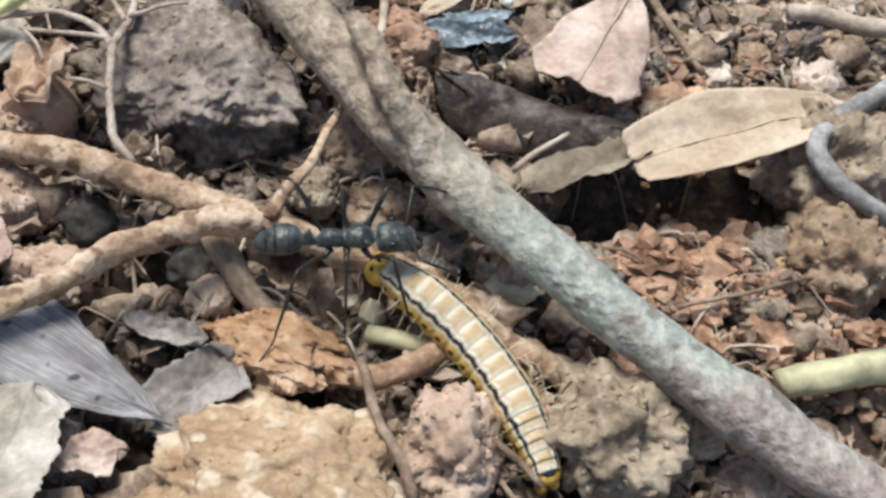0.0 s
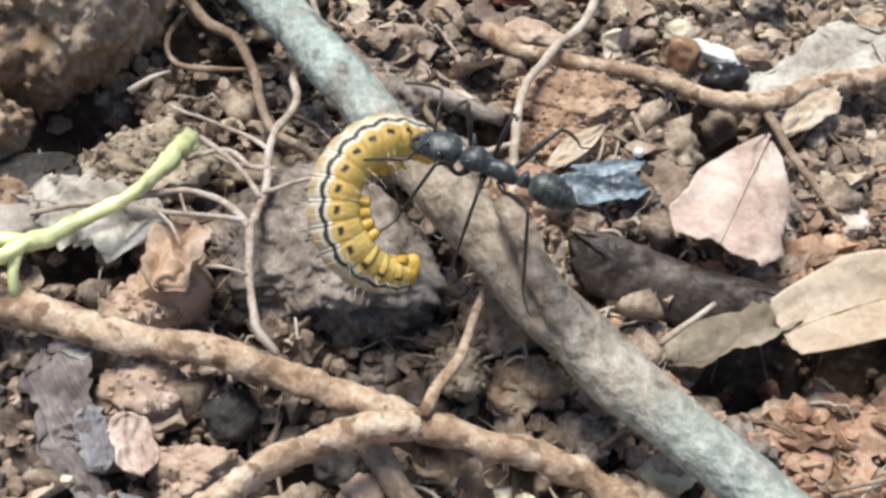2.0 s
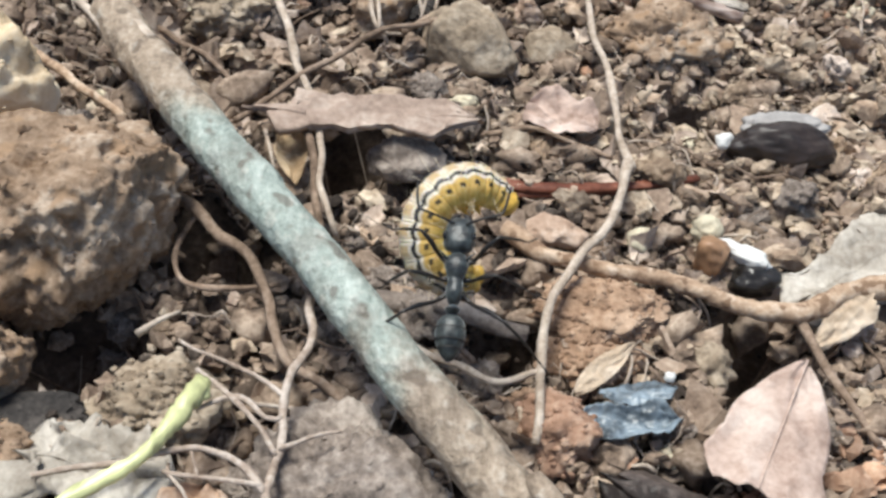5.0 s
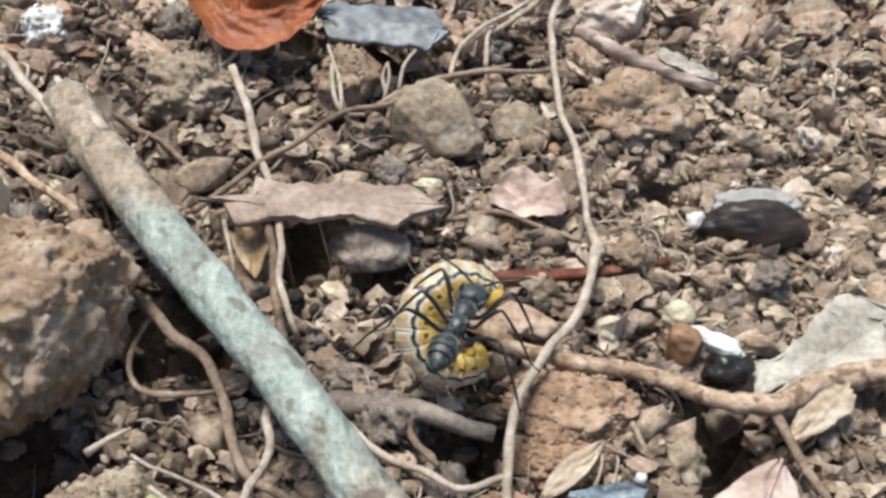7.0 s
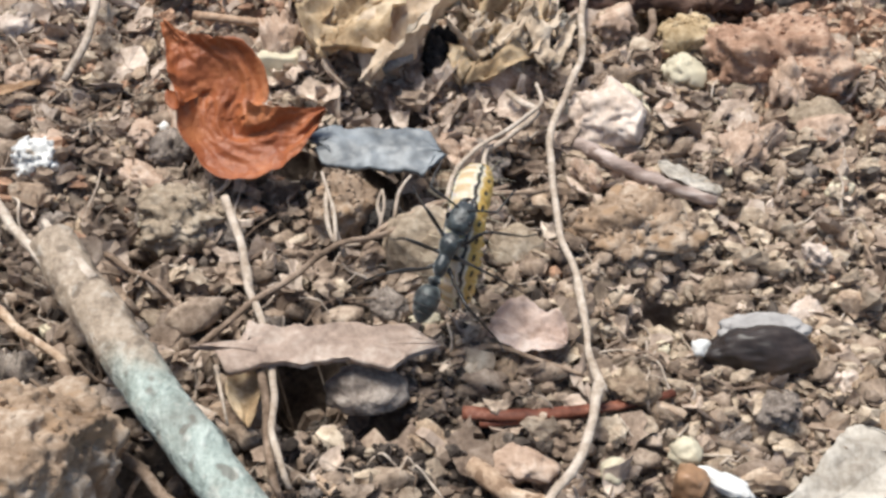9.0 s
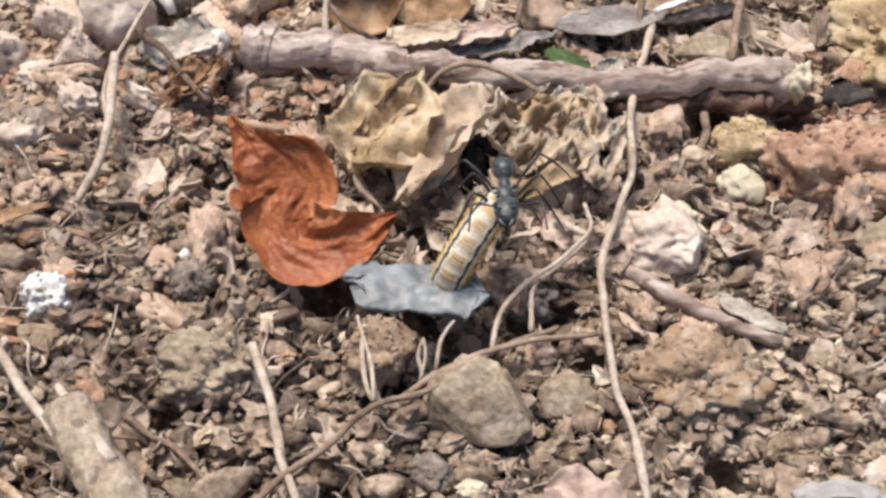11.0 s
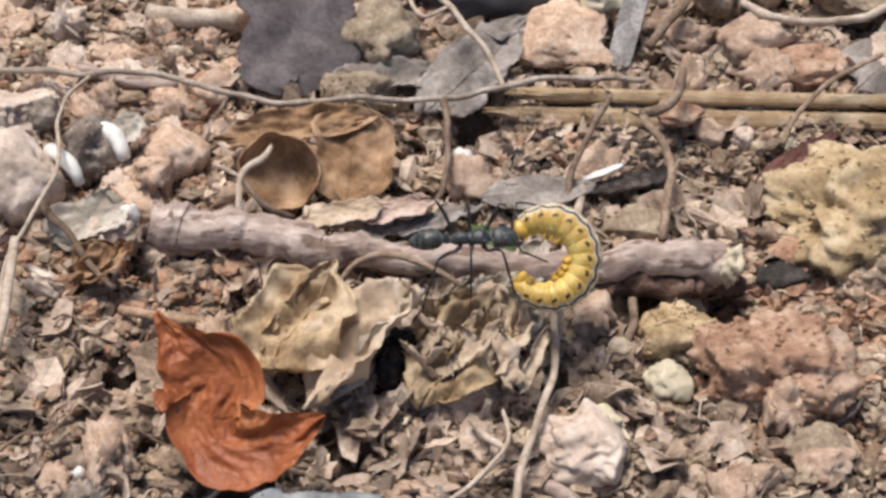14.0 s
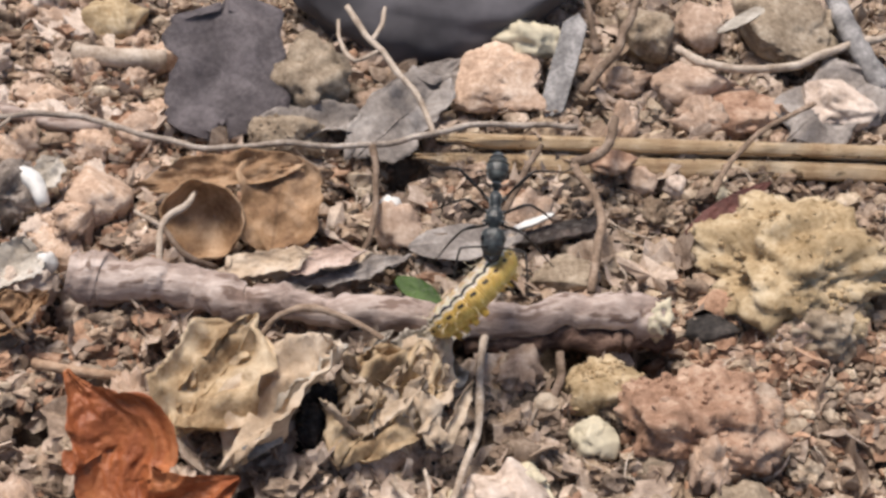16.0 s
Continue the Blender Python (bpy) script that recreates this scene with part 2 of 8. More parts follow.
def stick_bark():
    """Smooth bark, tan above and mauve-brown at the low end, with a blue-green lichen bloom along two stretches; lengthwise streaks and small pits."""
    m, n, l, b = mat("lichen_bark", 0.7, 0.3)
    co = n.new("ShaderNodeTexCoord").outputs["Object"]
    xyz = n.new("ShaderNodeSeparateXYZ")
    l.new(co, xyz.inputs[0])
    turn = n.new("ShaderNodeMapping")
    turn.inputs["Rotation"].default_value = (0, 0, radians(38))
    turn.inputs["Scale"].default_value = (1.0, 0.28, 1.0)
    l.new(co, turn.inputs["Vector"])
    streak, fine, broad = tex(n, l, turn.outputs["Vector"], 700, 4, 0.65), tex(n, l, co, 1300, 4, 0.65), tex(n, l, co, 130, 4, 0.6)
    skin = calc(n, l, "ADD", calc(n, l, "MULTIPLY", streak, 0.6), calc(n, l, "MULTIPLY", fine, 0.4))
    tan = ramp(n, l, skin, ((0.37, (0.19, 0.135, 0.092)), (0.5, (0.33, 0.248, 0.18)), (0.63, (0.47, 0.375, 0.29))))
    mauve = ramp(n, l, skin, ((0.37, (0.185, 0.138, 0.118)), (0.5, (0.31, 0.245, 0.222)), (0.63, (0.44, 0.365, 0.335))))
    green = ramp(n, l, skin, ((0.37, (0.22, 0.262, 0.235)), (0.5, (0.325, 0.378, 0.342)), (0.63, (0.47, 0.52, 0.48))))
    along = calc(n, l, "ADD", calc(n, l, "MULTIPLY", calc(n, l, "ADD", xyz.outputs["Y"], 0.02), 10.0), calc(n, l, "MULTIPLY", calc(n, l, "SUBTRACT", broad, 0.5), 0.24))
    low = ramp(n, l, along, ((0.1, (1, 1, 1)), (0.3, (0, 0, 0))))
    zones = ramp(n, l, along, ((0.10, (0.04, 0.04, 0.04)), (0.16, (0.35, 0.35, 0.35)), (0.20, (0.75, 0.75, 0.75)), (0.27, (0.8, 0.8, 0.8)), (0.34, (0.3, 0.3, 0.3)),
                               (0.40, (0.05, 0.05, 0.05)), (0.53, (0.12, 0.12, 0.12)), (0.61, (0.95, 0.95, 0.95)), (0.89, (0.95, 0.95, 0.95)), (0.97, (0.08, 0.08, 0.08))))
    col = mix(n, l, zones, mix(n, l, low, tan, mauve), green)
    col = mix(n, l, ramp(n, l, broad, ((0.36, (0.4, 0.4, 0.4)), (0.5, (0, 0, 0)))), col, (0.13, 0.098, 0.076))
    dots = tex(n, l, co, 420, 1, 0.4)
    col = mix(n, l, ramp(n, l, dots, ((0.62, (0, 0, 0)), (0.69, (0.62, 0.62, 0.62)))), col, (0.10, 0.074, 0.055))
    pale = tex(n, l, co, 610, 2, 0.5)
    col = mix(n, l, ramp(n, l, pale, ((0.58, (0, 0, 0)), (0.68, (0.32, 0.32, 0.32)))), col, (0.56, 0.52, 0.46))
    l.new(col, b.inputs["Base Color"])
    bump(n, l, b, calc(n, l, "ADD", skin, calc(n, l, "MULTIPLY", calc(n, l, "SUBTRACT", pale, dots), 0.8)), 1.0, 0.0006)
    return m


STICK = stick_bark()


def leafy(name, dark, mid, light, rough=0.7, spec=0.3, veins=0.25, through_light=0.2):
    """Leaf skin: mottled, with a paler midrib and side veins that follow the blade's own uv map."""
    m, n, l, b = mat(name, rough, spec)
    co = n.new("ShaderNodeTexCoord")
    big, small = tex(n, l, co.outputs["Object"], 130, 4, 0.6), tex(n, l, co.outputs["Object"], 1300, 3, 0.6)
    col = ramp(n, l, calc(n, l, "ADD", calc(n, l, "MULTIPLY", big, 0.75), calc(n, l, "MULTIPLY", small, 0.25)), ((0.36, dark), (0.5, mid), (0.63, light)))
    xyz = n.new("ShaderNodeSeparateXYZ")
    l.new(co.outputs["UV"], xyz.inputs[0])
    off = calc(n, l, "ABSOLUTE", calc(n, l, "SUBTRACT", xyz.outputs["Y"], 0.5))
    rib = calc(n, l, "LESS_THAN", off, 0.018)
    side = calc(n, l, "LESS_THAN", calc(n, l, "FRACT", calc(n, l, "MULTIPLY", calc(n, l, "SUBTRACT", xyz.outputs["X"], calc(n, l, "MULTIPLY", off, 0.5)), 11.0)), 0.1)
    line = calc(n, l, "MAXIMUM", rib, calc(n, l, "MULTIPLY", side, 0.5))
    col = mix(n, l, calc(n, l, "MULTIPLY", line, veins), col, tuple(0.5 * c for c in dark))
    l.new(col, b.inputs["Base Color"])
    bump(n, l, b, calc(n, l, "ADD", calc(n, l, "MULTIPLY", line, 0.6), small), 0.5, 0.0004)
    # thin blades let some light through
    thin, blend, out = n.new("ShaderNodeBsdfTranslucent"), n.new("ShaderNodeMixShader"), n["Material Output"]
    l.new(col, thin.inputs["Color"])
    blend.inputs[0].default_value = through_light
    l.new(b.outputs[0], blend.inputs[1])
    l.new(thin.outputs[0], blend.inputs[2])
    l.new(blend.outputs[0], out.inputs["Surface"])
    return m


LEAF_TAN = leafy("dry_tan_leaf", (0.44, 0.325, 0.225), (0.61, 0.485, 0.36), (0.75, 0.64, 0.52), veins=0.08)
LEAF_PINK = leafy("pinkish_dry_leaf", (0.36, 0.245, 0.195), (0.58, 0.44, 0.37), (0.74, 0.62, 0.545), veins=0.1)
LEAF_GREY = leafy("weathered_grey_leaf", (0.14, 0.118, 0.104), (0.29, 0.255, 0.232), (0.48, 0.435, 0.40))
LEAF_MAROON = leafy("dark_red_leaf", (0.055, 0.022, 0.019), (0.13, 0.052, 0.043), (0.25, 0.125, 0.11))
LEAF_WHITE = leafy("bleached_leaf", (0.28, 0.235, 0.19), (0.49, 0.44, 0.375), (0.70, 0.65, 0.58))
LEAF_PEACH = leafy("peach_brown_leaf", (0.30, 0.17, 0.10), (0.47, 0.325, 0.23), (0.62, 0.49, 0.40))
LEAF_BROWN = leafy("brown_dead_leaf", (0.17, 0.09, 0.048), (0.37, 0.225, 0.125), (0.54, 0.37, 0.24))
LEAF_RUST = leafy("rust_orange_leaf", (0.22, 0.058, 0.022), (0.33, 0.10, 0.036), (0.45, 0.165, 0.065), rough=0.5, spec=0.4, veins=0.0, through_light=0.08)
# The tan leaf as it looks in shade, darkened in the colour.
LEAF_SHADE = leafy("shaded_tan_leaf", (0.11, 0.085, 0.06), (0.215, 0.172, 0.125), (0.34, 0.29, 0.22), veins=0.1, through_light=0.05)
LEAF_DARK = leafy("rotting_dark_leaf", (0.016, 0.012, 0.010), (0.042, 0.032, 0.028), (0.14, 0.11, 0.095), rough=0.5, veins=0.0, through_light=0.05)
LEAF_PURPLE = leafy("slate_purple_leaf", (0.05, 0.041, 0.044), (0.11, 0.094, 0.099), (0.19, 0.165, 0.172), veins=0.0)
LEAF_GREEN = leafy("green_leaf", (0.022, 0.048, 0.010), (0.05, 0.10, 0.018), (0.10, 0.18, 0.04), rough=0.5)
LEAF_OLIVE = leafy("crumpled_straw_leaf", (0.29, 0.185, 0.10), (0.57, 0.425, 0.265), (0.75, 0.62, 0.45), veins=0.1, through_light=0.3)


def fibrous(name, dark, mid, light):
    """Weathered blade or wood: fibres along its length, pits and stains."""
    m, n, l, b = mat(name, 0.8, 0.25)
    co = n.new("ShaderNodeTexCoord")
    grow = n.new("ShaderNodeMapping")
    grow.inputs["Scale"].default_value = (2.5, 22, 1)
    l.new(co.outputs["UV"], grow.inputs["Vector"])
    fibre, stain, pits = tex(n, l, grow.outputs["Vector"], 1.6, 5, 0.7), tex(n, l, co.outputs["Object"], 160, 4, 0.6), tex(n, l, co.outputs["Object"], 520, 1, 0.4)
    fac = calc(n, l, "ADD", calc(n, l, "MULTIPLY", fibre, 0.55), calc(n, l, "MULTIPLY", stain, 0.45))
    col = ramp(n, l, fac, ((0.36, dark), (0.5, mid), (0.62, light)))
    col = mix(n, l, ramp(n, l, pits, ((0.67, (0, 0, 0)), (0.73, (0.8, 0.8, 0.8)))), col, tuple(0.3 * c for c in dark))
    l.new(col, b.inputs["Base Color"])
    bump(n, l, b, fibre, 0.9, 0.0005)
    return m


LEAF_MAUVE = fibrous("mauve_brown_leaf", (0.11, 0.086, 0.078), (0.245, 0.20, 0.185), (0.42, 0.37, 0.35))
LEAF_LILAC = fibrous("bleached_lilac_wood", (0.16, 0.14, 0.142), (0.36, 0.338, 0.345), (0.60, 0.58, 0.59))
STRAW = fibrous("straw", (0.24, 0.13, 0.065), (0.56, 0.405, 0.25), (0.77, 0.64, 0.47))


def plain(name, color, rough=0.4, spec=0.5, vary=0.25, scale=500, coat=0.0, relief=0.3):
    m, n, l, b = mat(name, rough, spec)
    co = n.new("ShaderNodeTexCoord").outputs["Object"]
    t = tex(n, l, co, scale, 4, 0.6)
    lo, hi = tuple(c * (1 - vary) for c in color), tuple(min(1, c * (1 + vary)) for c in color)
    l.new(ramp(n, l, t, ((0.35, lo), (0.65, hi))), b.inputs["Base Color"])
    b.inputs["Coat Weight"].default_value = coat
    bump(n, l, b, t, relief, 0.0002)
    return m


STEM_GREEN = plain("yellow_green_stem", (0.53, 0.54, 0.27), 0.38, 0.6, 0.55, 120, relief=0.9)
TWIG_GREEN = plain("pale_green_twig", (0.47, 0.44, 0.28), 0.6, 0.4, 0.5, 150, relief=1.0)
BLUE_CHIP = plain("blue_grey_foil", (0.145, 0.178, 0.205), 0.4, 0.55, 0.75, 260)
SLATE_CHIP = plain("grey_flake", (0.155, 0.167, 0.176), 0.48, 0.45, 0.5, 200)
WHITE = plain("white_shell", (0.66, 0.65, 0.62), 0.5, 0.5, 0.12, 400)
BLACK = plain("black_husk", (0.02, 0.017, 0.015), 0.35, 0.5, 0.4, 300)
SEED_DARK = plain("dark_seed_coat", (0.032, 0.022, 0.018), 0.45, 0.5, 0.5, 260)
SEED_GREY = plain("grey_seed_bloom", (0.33, 0.31, 0.295), 0.6, 0.4, 0.25, 300)
SEED_BROWN = plain("brown_seed_coat", (0.29, 0.165, 0.09), 0.45, 0.5, 0.4, 260)
PALE_STONE = plain("pale_stone", (0.55, 0.49, 0.36), 0.6, 0.4, 0.2, 300)
DARK_BACK = plain("dark_plastic", (0.085, 0.08, 0.088), 0.85, 0.3, 0.35, 60)
ANT_SHELL = plain("ant_cuticle", (0.026, 0.031, 0.031), 0.42, 0.75, 0.9, 1300, relief=1.0)
ANT_GASTER = plain("ant_gaster_cuticle", (0.032, 0.037, 0.035), 0.44, 0.7, 0.9, 1300, relief=0.9)
for shell in (ANT_SHELL, ANT_GASTER):
    coat = shell.node_tree.nodes["Principled BSDF"].inputs
    coat["Sheen Weight"].default_value, coat["Sheen Roughness"].default_value = 0.6, 0.35
    coat["Sheen Tint"].default_value = (0.75, 0.85, 0.9, 1)
ANT_LEG = plain("ant_leg_cuticle", (0.02, 0.017, 0.016), 0.4, 0.5, 0.4, 1500)
HEAD_BLACK = plain("glossy_black_head", (0.012, 0.012, 0.013), 0.16, 0.6, 0.3, 800)
TAIL_SPOT = plain("blue_black_spot", (0.022, 0.024, 0.05), 0.3, 0.6, 0.4, 900)
HAIR = plain("pale_bristle", (0.68, 0.60, 0.44), 0.5, 0.4, 0.2, 900)
LEG_YELLOW = plain("yellow_proleg", (0.60, 0.37, 0.065), 0.4, 0.5, 0.25, 900)


def caterpillar_skin():
    """Cream back with tan saddles between two broken, wavy black lines; below them a cream seam, ochre flanks with a row of black dots, a yellow belly."""
    m, n, l, b = mat("caterpillar_skin", 0.45, 0.35)
    co = n.new("ShaderNodeTexCoord").outputs["Object"]
    xyz = n.new("ShaderNodeSeparateXYZ")
    l.new(co, xyz.inputs[0])
    length = n.new("ShaderNodeSeparateXYZ")
    l.new(n.new("ShaderNodeTexCoord").outputs["UV"], length.inputs[0])
    x = calc(n, l, "MULTIPLY", calc(n, l, "SUBTRACT", calc(n, l, "FRACT", length.outputs["X"]), 0.5), 1.77)
    wob = calc(n, l, "MULTIPLY", calc(n, l, "SUBTRACT", tex(n, l, co, 1100, 2, 0.5), 0.5), 0.22)
    wave = calc(n, l, "MULTIPLY", calc(n, l, "COSINE", calc(n, l, "MULTIPLY", x, 3.5)), 0.05)
    ang = calc(n, l, "ADD", calc(n, l, "ADD", calc(n, l, "ABSOLUTE", calc(n, l, "ARCTAN2", xyz.outputs["Y"], xyz.outputs["Z"])), wob), wave)
    ends = calc(n, l, "ABSOLUTE", x)

    def soft(v, lo, hi):
        r = n.new("ShaderNodeMapRange")
        r.inputs["From Min"].default_value, r.inputs["From Max"].default_value = lo, hi
        l.new(v, r.inputs["Value"])
        return r.outputs["Result"]

    def band(lo, hi, edge=0.04):
        return calc(n, l, "MULTIPLY", soft(ang, lo - edge, lo + edge), calc(n, l, "SUBTRACT", 1.0, soft(ang, hi - edge, hi + edge)))

    grain = tex(n, l, co, 1500, 3, 0.6)
    folds = calc(n, l, "MULTIPLY", calc(n, l, "ADD", calc(n, l, "COSINE", calc(n, l, "MULTIPLY", x, 10.5)), 1.0), 0.5)
    ochre = ramp(n, l, grain, ((0.35, (0.43, 0.265, 0.06)), (0.65, (0.60, 0.41, 0.13))))
    belly = ramp(n, l, grain, ((0.35, (0.55, 0.385, 0.085)), (0.65, (0.74, 0.57, 0.20))))
    cream = ramp(n, l, grain, ((0.35, (0.52, 0.455, 0.345)), (0.65, (0.70, 0.645, 0.54))))
    col = mix(n, l, soft(ang, 1.55, 1.95), ochre, belly)
    col = mix(n, l, calc(n, l, "SUBTRACT", 1.0, soft(ang, 0.94, 1.04)), col, cream)
    saddle = calc(n, l, "MULTIPLY", calc(n, l, "SUBTRACT", 1.0, soft(ang, 0.40, 0.52)), calc(n, l, "SUBTRACT", 1.0, soft(ends, 0.30, 0.86)))
    col = mix(n, l, calc(n, l, "MULTIPLY", saddle, 0.85), col, (0.45, 0.31, 0.155))
    broken = calc(n, l, "MULTIPLY", soft(tex(n, l, co, 700, 1, 0.4), 0.22, 0.34), calc(n, l, "SUBTRACT", 1.0, soft(ends, 0.80, 0.92)))
    col = mix(n, l, calc(n, l, "MULTIPLY", band(0.64, 0.84), broken), col, (0.022, 0.019, 0.018))
    dot = calc(n, l, "SUBTRACT", 1.0, soft(calc(n, l, "ABSOLUTE", calc(n, l, "ADD", x, -0.15)), 0.26, 0.40))
    col = mix(n, l, calc(n, l, "MULTIPLY", band(1.22, 1.42), dot), col, (0.024, 0.019, 0.014))
    l.new(col, b.inputs["Base Color"])
    b.inputs["Subsurface Weight"].default_value = 0.3
    b.inputs["Subsurface Radius"].default_value = (0.0014, 0.0009, 0.0003)
    bump(n, l, b, calc(n, l, "ADD", grain, calc(n, l, "MULTIPLY", folds, 0.4)), 0.25, 0.0002)
    return m


CATERPILLAR = caterpillar_skin()


# ---- mesh helpers (centimetres in, metres out) ----
def link(name, verts, faces, material, parent=None, label="", smooth=True, uv=None):
    me = bpy.data.meshes.new(name)
    me.from_pydata([tuple(c * CM for c in v) for v in verts], [], faces)
    me.materials.append(material)
    if smooth:
        me.polygons.foreach_set("use_smooth", [True] * len(me.polygons))
    if uv is not None:
        layer = me.uv_layers.new(name="blade")
        ids = np.empty(len(me.loops), dtype=np.int32)
        me.loops.foreach_get("vertex_index", ids)
        layer.data.foreach_set("uv", np.asarray(uv, dtype=np.float32)[ids].ravel())
    me.update()
    ob = new(name, me)
    if parent:
        ob.parent = parent
    if label:
        tagged(ob, label)
    return ob


def empty(name, m=None):
    ob = new(name)
    ob.empty_display_size = 0.002
    if m is not None:
        ob.matrix_world = m
    return ob


def ground_z(x, y):
    """The lie of the slope, without its relief."""
    x, y = min(max(x, -9), 9), min(max(y, -4), 26)
    return GROUND[0] + GROUND[1] * x + GROUND[2] * y + GROUND[3] * x * y + GROUND[4] * y * y


def hollow(x, y):
    """How deep the gaps between roots, leaves and clods reach."""
    h = 0.0
    for cx, cy, r, deep in HOLLOWS:
        q = ((x - cx) ** 2 + (y - cy) ** 2) / (r * r)
        if q < 4:
            h += 1.5 * deep * math.exp(-q * q)
    return min(h, 1.3)


def relief(x, y):
    v = Vector((x, y, 0))
    h = 0.24 * noise.fractal(v * 0.7, 1.0, 2.0, 3) + 0.18 * noise.fractal(v * 2.2 + Vector((7, 3, 1)), 0.9, 2.0, 4)
    d = noise.voronoi(Vector((x * 3.2, y * 3.2, 1.7)))[0]
    return h + 0.16 * (d[1] - d[0]) - 0.05 - hollow(x, y)


def surface(x, y):
    return ground_z(x, y) + relief(x, y)


def ico(level):
    bm = bmesh.new()
    bmesh.ops.create_icosphere(bm, subdivisions=level, radius=1)
    v = [tuple(p.co) for p in bm.verts]
    f = [tuple(p.index for p in q.verts) for q in bm.faces]
    bm.free()
    return v, f


ICO = {k: ico(k) for k in (1, 2, 3, 4, 5, 6)}


def lump_verts(level, size, seed, rough=0.35, freq=1.3, fine=0.1, facets=0.0, cuts=(0.55, 0.85)):
    """A rounded, pitted, uneven lump."""
    rnd = random.Random(seed)
    off = Vector((rnd.uniform(-50, 50), rnd.uniform(-50, 50), rnd.uniform(-50, 50)))
    planes = [(Vector((rnd.gauss(0, 1), rnd.gauss(0, 1), rnd.gauss(0, 1))).normalized(), rnd.uniform(*cuts)) for _ in range(7 if cuts[0] > 0.5 else 11)] if facets else []
    out = []
    for c in ICO[level][0]:
        p = Vector(c)
        r = 1 + rough * noise.fractal(p * freq + off, 1.0, 2.0, 3) + 0.9 * fine * noise.fractal(p * freq * 4 + off, 0.7, 2.1, 6 if level > 4 else 3)
        if fine > 0.05 and level > 3:
            w = p + 0.25 * noise.noise_vector(p * freq * 3 + off)
            d = noise.voronoi(w * freq * 3.6 + off)[0]
            knob = noise.voronoi(w * freq * 2.1 - off)[0][0]
            r += fine * 0.45 * (d[1] - d[0]) + fine * 0.9 * (0.4 - knob) - fine * 1.2 * max(0, noise.noise(p * freq * 2.6 - off) - 0.15)
        q = p * r
        for nrm, cut in planes:
            over = q.dot(nrm) - cut
            if over > 0:
                q -= nrm * over * facets
        out.append((q.x * size[0], q.y * size[1], q.z * size[2]))
    return out, ICO[level][1]


def lump(name, label, category, x, y, z, size, material, seed, turn=0, level=5, rough=0.35, freq=1.3, fine=0.1, facets=0.0, tip=0, group="", parent=None, crust=0, crust_size=1.0, cuts=(0.55, 0.85)):
    v, f = lump_verts(level, size, seed, rough, freq, fine, facets, cuts)
    ob = link(name, v, f, material)
    ob.matrix_world = at(x, y, z, tip, 0, turn)
    if crust:
        # grains that cling to the lump
        rnd, cv, cf = random.Random(seed), [], []
        grain = [lump_verts(1, (1, 1, 1), seed + 7 * k, 0.35, 1.3, 0.1)[0] for k in range(6)]
        for k in range(crust):
            o, s, g = v[rnd.randrange(len(v))], (0.02 + 0.06 * rnd.random() ** 2) * crust_size, grain[k % 6]
            m, n0 = Euler((rnd.uniform(0, 6), rnd.uniform(0, 6), 0)).to_matrix(), len(cv)
            cv += [tuple(Vector(o) * 0.97 + m @ Vector((q[0] * s, q[1] * s * 0.8, q[2] * s * 0.6))) for q in g]
            cf += [tuple(i + n0 for i in q) for q in ICO[1][1]]
        tagged(link("crust", cv, cf, material, ob, smooth=False), kind="stuff")
    if parent:
        return under(ob, parent, label)
    return tagged(ob, label, category, group)


def rolled_leaf(name, label, category, mouth, back, radius, material, seed):
    """A dead leaf rolled to an open cup: a thin, wavy wall from the mouth to a narrower back."""
    rnd = random.Random(seed)
    off = Vector((rnd.uniform(-30, 30), rnd.uniform(-30, 30), 0))
    long, nu, na = (Vector(mouth) - Vector(back)).length, 26, 56
    outer, inner = [], []
    for i in range(nu + 1):
        u = i / nu
        for j in range(na):
            a = 2 * math.pi * j / na
            w = Vector((math.cos(a) * 1.4, math.sin(a) * 1.4, u * 1.3)) + off
            r = (1.0 - 0.97 * u**2.6) * (1 + 0.13 * noise.noise(w) + 0.09 * (0.3 - abs(noise.noise(w * 2.4))))
            lip = (0.2 * noise.noise(w * 1.3) + 0.07 * noise.noise(w * 4)) * (1 - u)
            for out, k in ((outer, 1.0), (inner, 0.955)):
                out.append((long * (0.5 - u + lip), radius[0] * math.cos(a) * r * k, radius[1] * math.sin(a) * r * k))
    n0, faces = len(outer), []
    for i in range(nu):
        for j in range(na):
            q = (j + 1) % na
            f = (i * na + j, i * na + q, (i + 1) * na + q, (i + 1) * na + j)
            faces += [f[::-1], tuple(k + n0 for k in f)]
    faces += [(j, (j + 1) % na, (j + 1) % na + n0, j + n0) for j in range(na)]
    ob = link(name, outer + inner, faces, material)
    ob.matrix_world = frame_of(back, mouth)
    return tagged(ob, label, category)


def spline(points, step=0.12):
    """A smooth line through the points (x, y, z, radius)."""
    p = [Vector(q) for q in points]
    p = [2 * p[0] - p[1]] + p + [2 * p[-1] - p[-2]]
    out = []
    for a, b, c, d in zip(p, p[1:], p[2:], p[3:]):
        k = max(2, int((c - b).length / step))
        for i in range(k):
            t = i / k
            out.append(0.5 * (2 * b + (c - a) * t + (2 * a - 5 * b + 4 * c - d) * t * t + (3 * b - a - 3 * c + d) * t**3))
    return out + [p[-2]]


